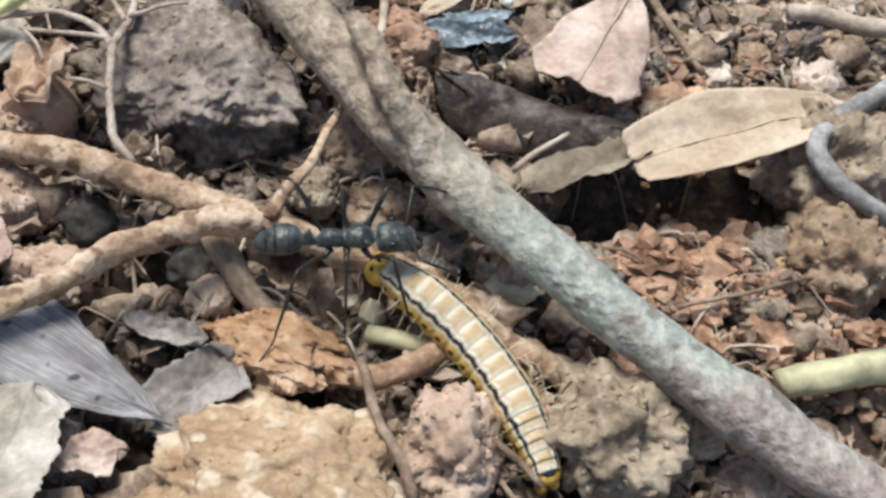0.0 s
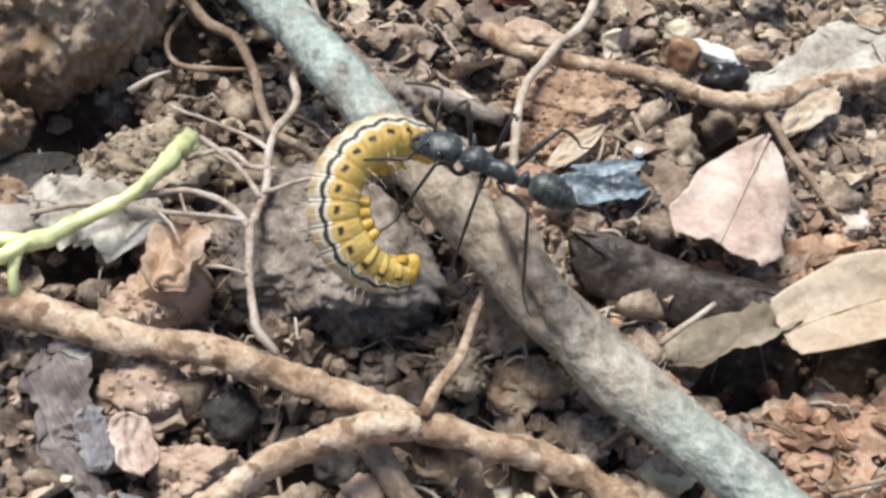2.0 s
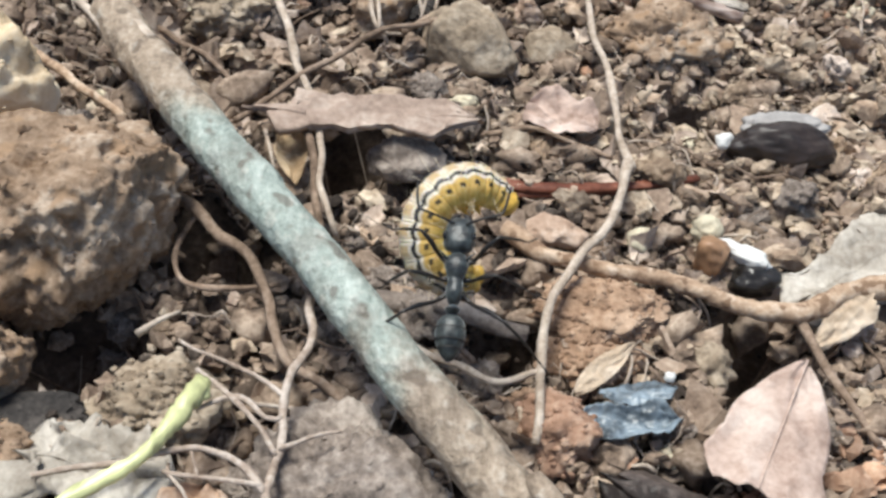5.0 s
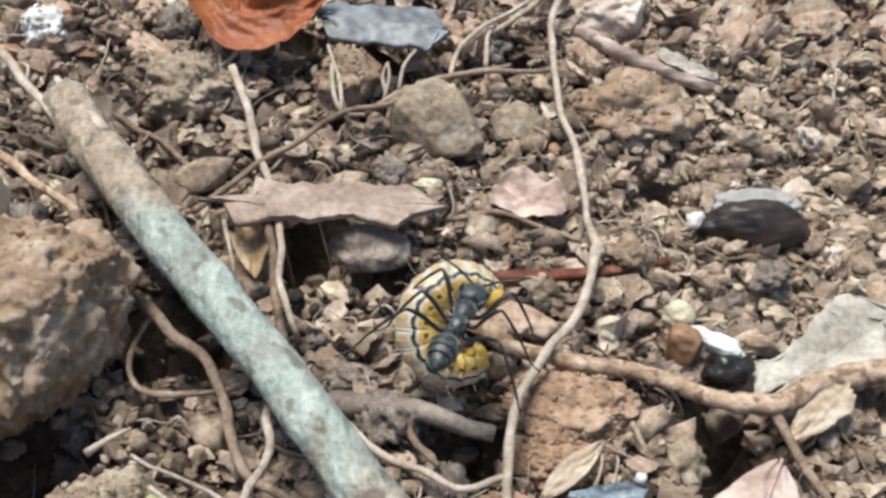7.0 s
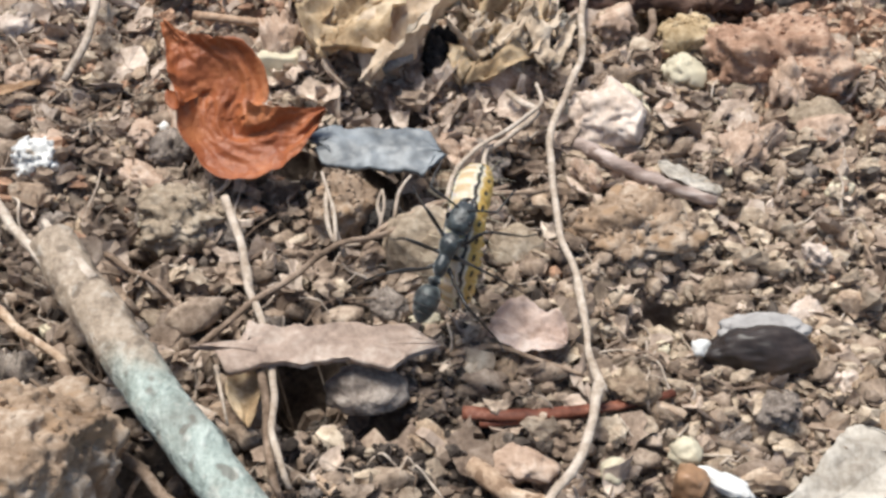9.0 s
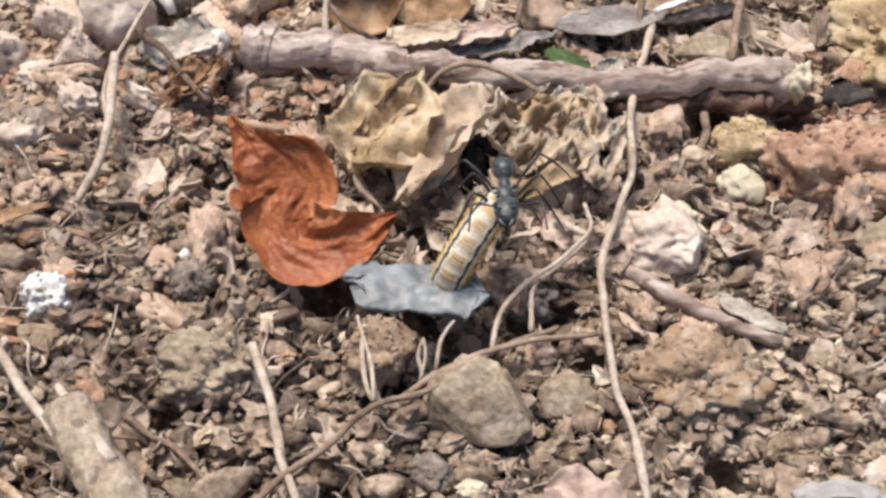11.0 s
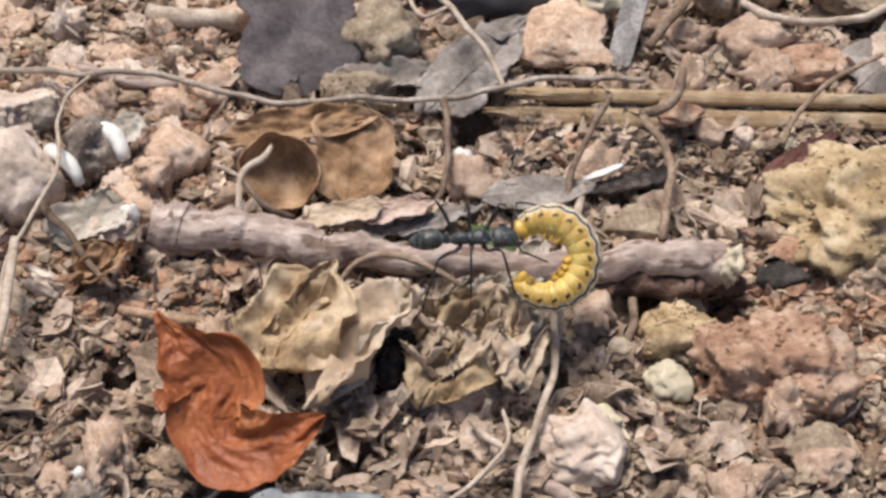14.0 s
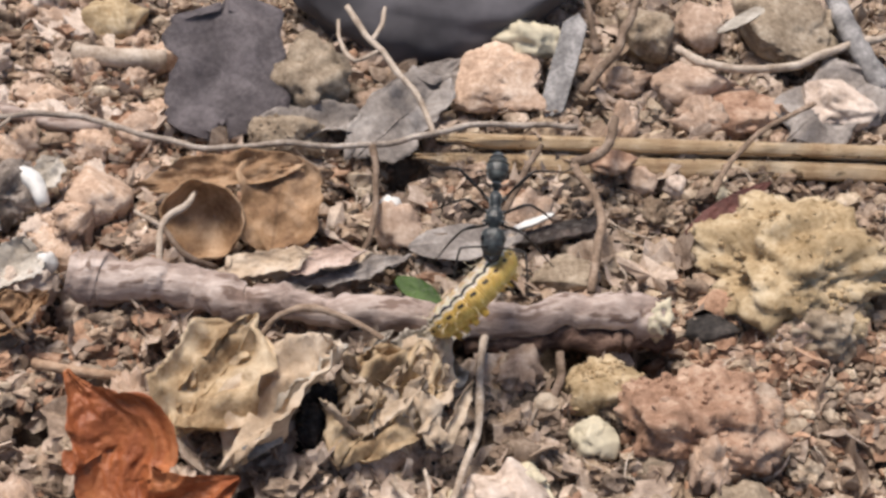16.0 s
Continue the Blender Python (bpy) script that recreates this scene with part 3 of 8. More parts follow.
def tube_verts(points, sides=8, wobble=0.1, seed=0, step=0.12, knots=0.0, flat=1.0, kink=0.0):
    rnd = random.Random(seed)
    off = Vector((rnd.uniform(-30, 30), rnd.uniform(-30, 30), rnd.uniform(-30, 30)))
    line = spline(points, step)
    c = [Vector(q[:3]) + kink * q[3] * noise.noise_vector(Vector(q[:3]) * 1.7 + off) for q in line]
    verts, faces, side = [], [], Vector((0, 0, 1))
    for i, q in enumerate(line):
        ahead = (c[min(i + 1, len(c) - 1)] - c[max(i - 1, 0)]).normalized()
        u = ahead.cross(side)
        u = u.normalized() if u.length > 1e-4 else ahead.orthogonal().normalized()
        w = u.cross(ahead).normalized()
        for j in range(sides):
            a = 2 * math.pi * j / sides
            d = u * math.cos(a) + w * math.sin(a) * flat
            p = c[i] + d * q[3]
            r = 1 + wobble * noise.fractal(p / max(q[3], 0.03) * 0.55 + off, 0.75, 2.0, 5)
            if knots:
                r += knots * max(0, noise.noise(c[i] * 1.6 + off) - 0.25) * 2
            verts.append(c[i] + d * q[3] * r)
    for i in range(len(line) - 1):
        for j in range(sides):
            k = (j + 1) % sides
            faces.append((i * sides + j, i * sides + k, (i + 1) * sides + k, (i + 1) * sides + j))
    faces.append(tuple(range(sides))[::-1])
    faces.append(tuple(range((len(line) - 1) * sides, len(line) * sides)))
    return verts, faces


def tube(name, label, category, points, material, parent=None, **kw):
    v, f = tube_verts(points, **kw)
    ob = link(name, v, f, material)
    return under(ob, parent, label) if parent else tagged(ob, label, category)


def blade_verts(length, width, seed, curl=0.0, cup=0.0, crumple=0.1, ragged=0.08, shape="leaf", thick=0.012, nu=44, nv=24, fold=0.0):
    """A leaf blade along +x with its face to +z: a grid with thickness, curled along, cupped across and crumpled."""
    rnd = random.Random(seed)
    off = Vector((rnd.uniform(-30, 30), rnd.uniform(-30, 30), rnd.uniform(-30, 30)))
    top, uv = [], []
    for i in range(nu + 1):
        u = i / nu
        if shape == "leaf":
            half = math.sin(math.pi * min(1, u * 0.97 + 0.015) ** 0.85) ** 0.75
        elif shape == "blunt":
            half = min(1, 0.62 + 1.3 * u) * max(0, 1 - u**2.4) ** 0.8
        elif shape == "fan":
            half = 0.1 + 0.9 * min(1, u * 1.2) ** 0.62 * (1 - 0.35 * max(0, u - 0.8) * 5)
        elif shape == "strip":
            half = min(1, u * 14 + 0.25, (1 - u) * 9 + 0.1)
        else:
            half = (1 - abs(2 * u - 1) ** 3.2) ** 0.5 * (0.85 + 0.3 * noise.noise(Vector((u * 2.3, 1.7, 0)) + off))
        half = max(0.03, half) * width / 2
        for j in range(nv + 1):
            v = 2 * j / nv - 1
            edge = abs(v) ** 4
            tear = 1 + ragged * edge * (0.9 * noise.noise(Vector((u * 3.1, v, 0)) + off) + 0.3 * noise.fractal(Vector((u * 11, v * 2, 4)) + off, 0.8, 2.0, 3))
            y = v * half * tear
            x = u * length + (ragged * 0.5 * length * noise.noise(Vector((v * 3, 5.1, 2)) + off) * (abs(2 * u - 1) ** 3))
            z = curl * length * (4 * (u - 0.5) ** 2 - 1) + cup * half * v * v + fold * half * abs(v)
            z += crumple * width * (noise.fractal(Vector((u * length / width * 2.2, v * 1.3, 3)) + off, 1.0, 2.0, 3))
            z += 1.1 * crumple * width * (0.35 - abs(noise.noise(Vector((u * length / width * 1.6 + v * 0.9, v * 1.1 - u, 6)) + off)))
            z += 0.13 * crumple * width * noise.fractal(Vector((u * length / width * 5, v * 4, 9)) + off, 1.0, 2.0, 2)
            top.append(Vector((x - length / 2, y, z)))
            uv.append((u, (v + 1) / 2))
    row, count = nv + 1, len(top)
    faces = [(i * row + j, (i + 1) * row + j, (i + 1) * row + j + 1, i * row + j + 1) for i in range(nu) for j in range(nv)]
    verts = top + [p - Vector((0, 0, thick)) for p in top]
    faces += [tuple(k + count for k in q[::-1]) for q in faces]
    rim = [i * row for i in range(nu + 1)] + [nu * row + j for j in range(1, row)] + [i * row + nv for i in range(nu - 1, -1, -1)] + [j for j in range(nv - 1, 0, -1)]
    faces += [(a, a + count, b + count, b) for a, b in zip(rim, rim[1:] + rim[:1])]
    return verts, faces, uv + uv


def under(ob, parent, label=""):
    """Makes ob a part of parent, where it stands."""
    ob.parent, ob.matrix_parent_inverse = parent, parent.matrix_basis.inverted()
    return tagged(ob, label)


def frame_of(a, b, roll=0.0):
    """A pose at the middle of a and b, x towards b, z as upright as can be, turned about x by roll degrees."""
    a, b = Vector(a), Vector(b)
    x = (b - a).normalized()
    y = Vector((0, 0, 1)).cross(x).normalized()
    z = x.cross(y)
    m = Matrix((x, y, z)).transposed().to_4x4()
    return Matrix.Translation((a + b) / 2 * CM) @ m @ pose(0, 0, 0, roll)


def leaf(name, label, category, a, b, width, material, seed, roll=0.0, group="", rib=0.0, parent=None, **kw):
    v, f, uv = blade_verts((Vector(b) - Vector(a)).length, width, seed, **kw)
    ob = link(name, v, f, material, uv=uv)
    ob.matrix_world = frame_of(a, b, roll)
    if rib:
        row = kw.get("nv", 24) + 1
        line = [v[i * row + row // 2] for i in range(0, kw.get("nu", 44) + 1, 4)]
        k = len(line) - 1
        link("midrib", *tube_verts([(p.x, p.y, p.z + rib * 0.15, rib * (1.0 - 0.65 * i / k)) for i, p in enumerate(line)], 7, 0.1, seed, 0.1), material, ob)
    if parent:
        return under(ob, parent, label)
    return tagged(ob, label, category, group)


# ---- ground ----
def build_ground():
    x0, x1, y0, y1, d = -10.5, 10.5, -3.6, 27.6, 0.066
    nx, ny = int((x1 - x0) / d), int((y1 - y0) / d)
    verts = [(x0 + i * d, y0 + j * d, surface(x0 + i * d, y0 + j * d)) for j in range(ny + 1) for i in range(nx + 1)]
    faces = [(j * (nx + 1) + i, j * (nx + 1) + i + 1, (j + 1) * (nx + 1) + i + 1, (j + 1) * (nx + 1) + i) for j in range(ny) for i in range(nx)]
    # The sheet goes on, level, to the horizon.
    rim = [i for i in range(nx + 1)] + [j * (nx + 1) + nx for j in range(1, ny + 1)] + [ny * (nx + 1) + i for i in range(nx - 1, -1, -1)] + [j * (nx + 1) for j in range(ny - 1, 0, -1)]
    last = rim
    for grow in (1.5, 4, 20, 400, 20000):
        ring = []
        for k in rim:
            v = verts[k]
            s = (v[0] * grow, 12 + (v[1] - 12) * grow, v[2] * (0.5 if grow < 10 else 0.0) - (0.2 if grow > 1.6 else 0))
            ring.append(len(verts))
            verts.append(s)
        faces += [(last[q - 1], ring[q - 1], ring[q], last[q]) for q in range(len(rim))]
        last = ring
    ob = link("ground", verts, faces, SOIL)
    return tagged(ob, "dark brown crumbly forest soil with loose crumbs", "ground", kind="structure")


build_ground()


def scatter(name, label, category, count, box, size, material, seed, squash=(0.55, 1.0), level=2, sink=0.2, where=None, facets=0.0, shapes=18, pile=0.0, rough=0.6, smooth=False, lobes=0.25):
    """Grains too many to count, joined in one mesh."""
    rnd = random.Random(seed)
    base = [np.array(lump_verts(level, (1, 1, 1), seed * 100 + k, rough, 1.3, lobes, facets, (0.32, 0.7))[0]) for k in range(shapes)]
    tri = np.array(ICO[level][1])
    vs, fs, total = [], [], 0
    tries = 0
    while len(vs) < count and tries < count * 20:
        tries += 1
        x, y = rnd.uniform(box[0], box[1]), rnd.uniform(box[2], box[3])
        if (where and rnd.random() > where(x, y)) or (hollow(x, y) > 0.35 and rnd.random() < 0.8):
            continue
        s = size[0] + (size[1] - size[0]) * rnd.random() ** 2.6
        e = Euler((rnd.uniform(0, 6.3), rnd.uniform(0, 6.3), rnd.uniform(0, 6.3))).to_matrix()
        dims = Matrix.Diagonal((s * 1.25, s * rnd.uniform(0.6, 1.2), s * rnd.uniform(*squash)))
        m = np.array(Euler((rnd.uniform(-0.5, 0.5), rnd.uniform(-0.5, 0.5), 0)).to_matrix() @ dims @ e)
        v = base[rnd.randrange(shapes)] @ m.T + (x, y, surface(x, y) + s * (0.5 - sink) + pile * rnd.random() ** 2)
        vs.append(v)
        fs.append(tri + total)
        total += len(v)
    v, f = np.concatenate(vs) * CM, np.concatenate(fs)
    me = bpy.data.meshes.new(name)
    me.vertices.add(len(v))
    me.vertices.foreach_set("co", v.astype(np.float32).ravel())
    me.loops.add(f.size)
    me.loops.foreach_set("vertex_index", f.astype(np.int32).ravel())
    me.polygons.add(len(f))
    me.polygons.foreach_set("loop_start", np.arange(0, f.size, 3, dtype=np.int32))
    me.polygons.foreach_set("use_smooth", np.full(len(f), smooth))
    me.materials.append(material)
    me.update(calc_edges=True)
    return tagged(new(name, me), label, category, kind="stuff")


def grains(name, label, category, count, box, size, material, seed, where=None, pile=0.2):
    """Fine angular crumbs, tens of thousands, joined in one mesh."""
    rnd, rng = random.Random(seed), np.random.default_rng(seed)
    base, tri = np.array(ICO[1][0]), np.array(ICO[1][1])
    spots = []
    while len(spots) < count:
        x, y = rnd.uniform(box[0], box[1]), rnd.uniform(box[2], box[3])
        if (where and rnd.random() > where(x, y)) or (hollow(x, y) > 0.35 and rnd.random() < 0.8):
            continue
        s = size[0] + (size[1] - size[0]) * rnd.random() ** 2.2
        spots.append((x, y, surface(x, y) + s * 0.3 + pile * rnd.random() ** 2, s))
    p = np.array(spots)
    v = base[None] * rng.uniform(0.62, 1.28, (count, len(base), 1))
    turn, _ = np.linalg.qr(rng.normal(size=(count, 3, 3)))
    v = (v * rng.uniform(0.55, 1.25, (count, 1, 3))) @ turn * p[:, None, 3:4] + p[:, None, :3]
    f = (tri[None] + (np.arange(count) * len(base))[:, None, None]).reshape(-1, 3)
    v = v.reshape(-1, 3) * CM
    me = bpy.data.meshes.new(name)
    me.vertices.add(len(v))
    me.vertices.foreach_set("co", v.astype(np.float32).ravel())
    me.loops.add(f.size)
    me.loops.foreach_set("vertex_index", f.astype(np.int32).ravel())
    me.polygons.add(len(f))
    me.polygons.foreach_set("loop_start", np.arange(0, f.size, 3, dtype=np.int32))
    me.polygons.foreach_set("use_smooth", np.zeros(len(f), dtype=bool))
    me.materials.append(material)
    me.update(calc_edges=True)
    return tagged(new(name, me), label, category, kind="stuff")


def near(x, y, cx, cy, r):
    return math.exp(-(((x - cx) ** 2 + (y - cy) ** 2) / (r * r)))


def flakes(name, label, category, count, box, size, material, seed, where=None, tilt=0.55, thick=(0.015, 0.04), lift=0.3):
    """Jagged, bent bits of bark, leaf and earth crust, joined in one mesh."""
    rnd = random.Random(seed)
    verts, faces = [], []
    while count:
        x, y = rnd.uniform(box[0], box[1]), rnd.uniform(box[2], box[3])
        if (where and rnd.random() > where(x, y)) or (hollow(x, y) > 0.35 and rnd.random() < 0.8):
            continue
        count -= 1
        s = size[0] + (size[1] - size[0]) * rnd.random() ** 2
        k, asp, bow, crease = rnd.randint(5, 8) + int(s * 16), rnd.uniform(0.35, 0.95), rnd.uniform(-0.7, 0.5), rnd.uniform(-0.5, 0.5)
        m = Euler((rnd.gauss(0, tilt), rnd.gauss(0, tilt), rnd.uniform(0, 6.3))).to_matrix()
        o = Vector((x, y, surface(x, y) + 0.05 + lift * s * rnd.uniform(0.5, 1.5)))
        n0, t = len(verts), rnd.uniform(*thick) * (0.5 + s / size[1])
        top = [Vector((0, 0, 0))]
        for i in range(k):
            a, r = 2 * math.pi * (i + rnd.uniform(-0.3, 0.3)) / k, s * rnd.uniform(0.5, 1.15)
            p = Vector((math.cos(a) * r, math.sin(a) * r * asp, 0))
            p.z = bow * p.x * p.x / s + crease * abs(p.y) + rnd.gauss(0, 0.08) * s
            top.append(p)
        verts += [o + m @ p for p in top]
        verts += [o + m @ (p * 0.86 - Vector((0, 0, t))) for p in top]
        for i in range(k):
            j = (i + 1) % k
            faces += [(n0, n0 + 1 + i, n0 + 1 + j), (n0 + k + 1, n0 + k + 2 + j, n0 + k + 2 + i), (n0 + 1 + i, n0 + k + 2 + i, n0 + k + 2 + j, n0 + 1 + j)]
    ob = link(name, verts, faces, material, smooth=False)
    return tagged(ob, label, category, kind="stuff")


def hairs(name, label, category, count, box, length, radius, material, seed, where=None):
    """Fine rootlets lying loose over the soil, joined in one mesh."""
    rnd = random.Random(seed)
    parts = []
    while count:
        x, y = rnd.uniform(box[0], box[1]), rnd.uniform(box[2], box[3])
        if (where and rnd.random() > where(x, y)) or (hollow(x, y) > 0.35 and rnd.random() < 0.8):
            continue
        count -= 1
        g, a = rnd.uniform(*length), rnd.uniform(0, 6.3)
        r, pts, steps = rnd.uniform(*radius), [], max(4, int(g / 0.3))
        for i in range(steps + 1):
            e = i / steps
            pts.append((x, y, surface(x, y) + 0.10 + 0.22 * math.sin(math.pi * e) * rnd.uniform(0.3, 1.0), r * (1 - 0.7 * e)))
            a += rnd.gauss(0, 0.55)
            x, y = x + math.cos(a) * g / steps, y + math.sin(a) * g / steps
        parts.append(tube_verts(pts, 5, 0.1, rnd.randrange(9999), 0.12))
    verts, faces = [], []
    for v, f in parts:
        k = len(verts)
        verts += v
        faces += [tuple(i + k for i in q) for q in f]
    return tagged(link(name, verts, faces, material), label, category, kind="stuff")


def pebbles(name, label, count, box, size, material, seed, group, where=None, squash=0.7, facets=0.8, clear=()):
    """Loose stones or clods, each a thing of its own on one of a few shared meshes."""
    rnd = random.Random(seed)
    shapes = []
    for k in range(9):
        v, f = lump_verts(4, (1, rnd.uniform(0.7, 0.95), rnd.uniform(0.55, 0.9) * squash / 0.7), seed * 31 + k, 0.5, 1.6, 0.42, facets * 0.8, (0.42, 0.8))
        me = bpy.data.meshes.new(name)
        me.from_pydata([tuple(c * CM for c in p) for p in v], [], f)
        me.polygons.foreach_set("use_smooth", [True] * len(me.polygons))
        me.materials.append(material)
        shapes.append(me)
    while count:
        x, y = rnd.uniform(box[0], box[1]), rnd.uniform(box[2], box[3])
        if (where and rnd.random() > where(x, y)) or any((x - c[0]) ** 2 + (y - c[1]) ** 2 < c[2] ** 2 for c in clear):
            continue
        count -= 1
        s = size[0] + (size[1] - size[0]) * rnd.random() ** 1.8
        ob = new(name, shapes[rnd.randrange(9)])
        ob.matrix_world = at(x, y, surface(x, y) + s * 0.35, rnd.gauss(0, 25), rnd.gauss(0, 25), rnd.uniform(0, 360)) @ Matrix.Scale(s, 4)
        tagged(ob, label, "clod" if "clod" in name else "stone chip" if "chip" in name else "stone" if "stone" in name else "pebble", group)


# ---- things ----
fallen_stick = tube("fallen_stick", "smooth grey-brown fallen stick with blue-green lichen bloom", "stick", [(-5.75, 9.25, 0.98, 0.285), (-4.3, 7.15, 0.95, 0.275), (-3.0, 5.4, 0.9, 0.255), (-2.1, 4.1, 0.82, 0.26), (-1.05, 2.8, 0.56, 0.285), (0.06, 1.615, 0.165, 0.29), (0.915, 0.865, -0.075, 0.268), (1.715, 0.195, -0.315, 0.258), (2.365, -0.255, -0.515, 0.266), (3.475, -1.015, -0.795, 0.278), (4.915, -1.935, -1.095, 0.288)], STICK, sides=22, wobble=0.07, step=0.07, knots=0.25, kink=0.12)
tube("side_shoot", "short brown side shoot pressed against the stick", "twig", [(-0.80, 2.62, 1.03, 0.075), (-0.70, 2.42, 0.99, 0.120), (-0.50, 2.08, 0.84, 0.135), (-0.28, 1.80, 0.58, 0.160), (-0.02, 1.60, 0.26, 0.190), (0.30, 1.35, 0.06, 0.20)], STICK, parent=fallen_stick, sides=14, wobble=0.3, kink=0.3, step=0.06)
tube("splinter", "pale split end of the stick", "wood", [(-5.86, 9.50, 1.11, 0.047), (-5.47, 8.95, 1.16, 0.069), (-5.08, 8.45, 1.15, 0.089)], ROOT_PALE, parent=fallen_stick, wobble=0.2)
tube("root", "thick tan root forking over the litter", "root", [(-5.67, 1.99, 0.26, 0.159), (-4.86, 1.82, 0.24, 0.155), (-3.80, 1.55, 0.19, 0.150), (-2.79, 1.40, 0.10, 0.147), (-1.82, 1.07, -0.05, 0.143), (-0.98, 0.96, -0.32, 0.142), (-0.02, 0.82, -0.61, 0.141), (0.64, 0.48, -0.88, 0.138), (1.51, 0.08, -1.23, 0.135)], ROOT, sides=20, wobble=0.36, kink=0.5, knots=0.4, step=0.06)
side_root = tube("root", "tan side root running down from the fork", "root", [(-1.45, 0.77, 0.18, 0.128), (-2.10, 0.61, 0.26, 0.124), (-2.67, 0.30, 0.26, 0.120), (-3.13, -0.05, 0.20, 0.116), (-3.49, -0.32, 0.14, 0.112), (-4.09, -0.60, 0.00, 0.110)], ROOT, sides=20, wobble=0.36, kink=0.5, knots=0.4, step=0.06)
tube("root_branch", "pale side branch rising from the root", "root", [(-1.44, 1.00, -0.01, 0.071), (-1.35, 1.19, 0.10, 0.062), (-1.15, 1.49, 0.14, 0.054), (-1.03, 1.95, 0.16, 0.046), (-0.93, 2.36, 0.12, 0.038)], ROOT, parent=side_root, wobble=0.15, kink=0.6)
tube("root", "grey-brown root dipping under the fork", "root", [(-1.94, 0.89, -0.10, 0.152), (-1.76, 0.62, -0.24, 0.130), (-1.55, 0.40, -0.44, 0.110), (-1.24, 0.26, -0.64, 0.091)], ROOT_THIN, wobble=0.15)
clod_rootlet = tube("rootlet", "thin tan branching rootlet climbing over the clod", "root", [(-2.94, 5.12, 0.49, 0.046), (-2.93, 4.60, 0.50, 0.044), (-2.91, 4.19, 0.52, 0.043), (-3.07, 3.77, 0.53, 0.043), (-3.09, 3.24, 0.53, 0.040), (-3.16, 2.80, 0.50, 0.040), (-3.19, 2.70, 0.46, 0.042), (-3.07, 2.22, 0.34, 0.042), (-2.96, 1.74, 0.22, 0.043), (-2.77, 1.60, 0.06, 0.036)], ROOT_DRY, kink=3.0, wobble=0.3, knots=0.6, step=0.06)
tube("branchlet", "thin tan branchlet", "root", [(-5.26, 2.86, 0.50, 0.030), (-4.51, 2.99, 0.54, 0.031), (-3.92, 3.22, 0.55, 0.032), (-3.62, 3.16, 0.53, 0.034), (-3.42, 3.03, 0.51, 0.034), (-3.19, 2.70, 0.48, 0.036)], ROOT_DRY, kink=3.0, wobble=0.3, knots=0.6, step=0.06, parent=clod_rootlet)
tube("branchlet", "thin tan branchlet", "root", [(-3.94, 4.13, 0.50, 0.022), (-3.56, 3.72, 0.52, 0.025), (-3.28, 3.43, 0.53, 0.026), (-3.10, 3.22, 0.53, 0.027)], ROOT_DRY, kink=3.0, wobble=0.3, knots=0.6, step=0.06, parent=clod_rootlet)
tube("branchlet", "thin tan branchlet", "root", [(-4.20, 4.50, 0.49, 0.018), (-3.61, 4.19, 0.50, 0.021), (-3.34, 4.04, 0.51, 0.023), (-3.05, 3.77, 0.53, 0.026)], ROOT_DRY, kink=3.0, wobble=0.3, knots=0.6, step=0.06, parent=clod_rootlet)
tube("branchlet", "thin tan branchlet", "root", [(-3.90, 3.66, 0.48, 0.018), (-3.46, 3.74, 0.51, 0.024), (-3.25, 3.56, 0.53, 0.026), (-3.08, 3.60, 0.53, 0.028)], ROOT_DRY, kink=3.0, wobble=0.3, knots=0.6, step=0.06, parent=clod_rootlet)
tube("branchlet", "thin tan branchlet", "root", [(-3.09, 3.28, 0.54, 0.024), (-2.80, 3.37, 0.56, 0.022), (-2.50, 3.43, 0.54, 0.017)], ROOT_DRY, kink=3.0, wobble=0.3, knots=0.6, step=0.06, parent=clod_rootlet)
tube("rootlet", "fine pale rootlet across the soil", "root", [(-4.11, 4.39, 0.18, 0.030), (-3.57, 4.10, 0.10, 0.026), (-3.11, 4.01, 0.05, 0.023), (-2.54, 3.85, 0.07, 0.020)], ROOT_PALE, kink=2.08, wobble=0.22, knots=0.4, step=0.09)
tube("rootlet", "fine forked rootlet over the white leaf", "root", [(-4.07, 2.94, 0.50, 0.016), (-3.93, 2.89, 0.52, 0.022), (-3.60, 2.83, 0.53, 0.022), (-3.20, 2.78, 0.52, 0.022)], ROOT_DRY, kink=3.0, wobble=0.3, knots=0.6, step=0.06)
tube("rootlet", "fine rootlet lying over the clay block", "root", [(-4.03, 3.07, 0.46, 0.016), (-4.00, 2.90, 0.50, 0.020), (-3.83, 2.70, 0.50, 0.018), (-3.74, 2.53, 0.46, 0.013)], ROOT_DRY, kink=3.0, wobble=0.3, knots=0.6, step=0.06)
tube("branchlet", "thin tan branchlet", "root", [(-3.83, 3.18, 0.53, 0.017), (-3.74, 2.86, 0.51, 0.014)], ROOT_DRY, kink=3.0, wobble=0.3, knots=0.6, step=0.06, parent=clod_rootlet)
tube("branchlet", "thin tan branchlet", "root", [(-3.54, 2.33, 0.44, 0.015), (-3.33, 2.32, 0.42, 0.018), (-3.11, 2.28, 0.36, 0.020)], ROOT_DRY, kink=3.0, wobble=0.3, knots=0.6, step=0.06, parent=clod_rootlet)
tube("rootlet", "brown root running beside the lichened stick", "root", [(-5.52, 8.00, 0.58, 0.074), (-4.94, 7.08, 0.49, 0.068), (-4.24, 6.27, 0.38, 0.064), (-3.64, 5.73, 0.29, 0.060), (-3.33, 5.01, 0.17, 0.056), (-3.06, 4.54, 0.07, 0.053), (-2.60, 4.21, -0.10, 0.050), (-2.16, 4.07, -0.26, 0.048)], ROOT_THIN, kink=1.56, wobble=0.22, knots=0.4, step=0.09)
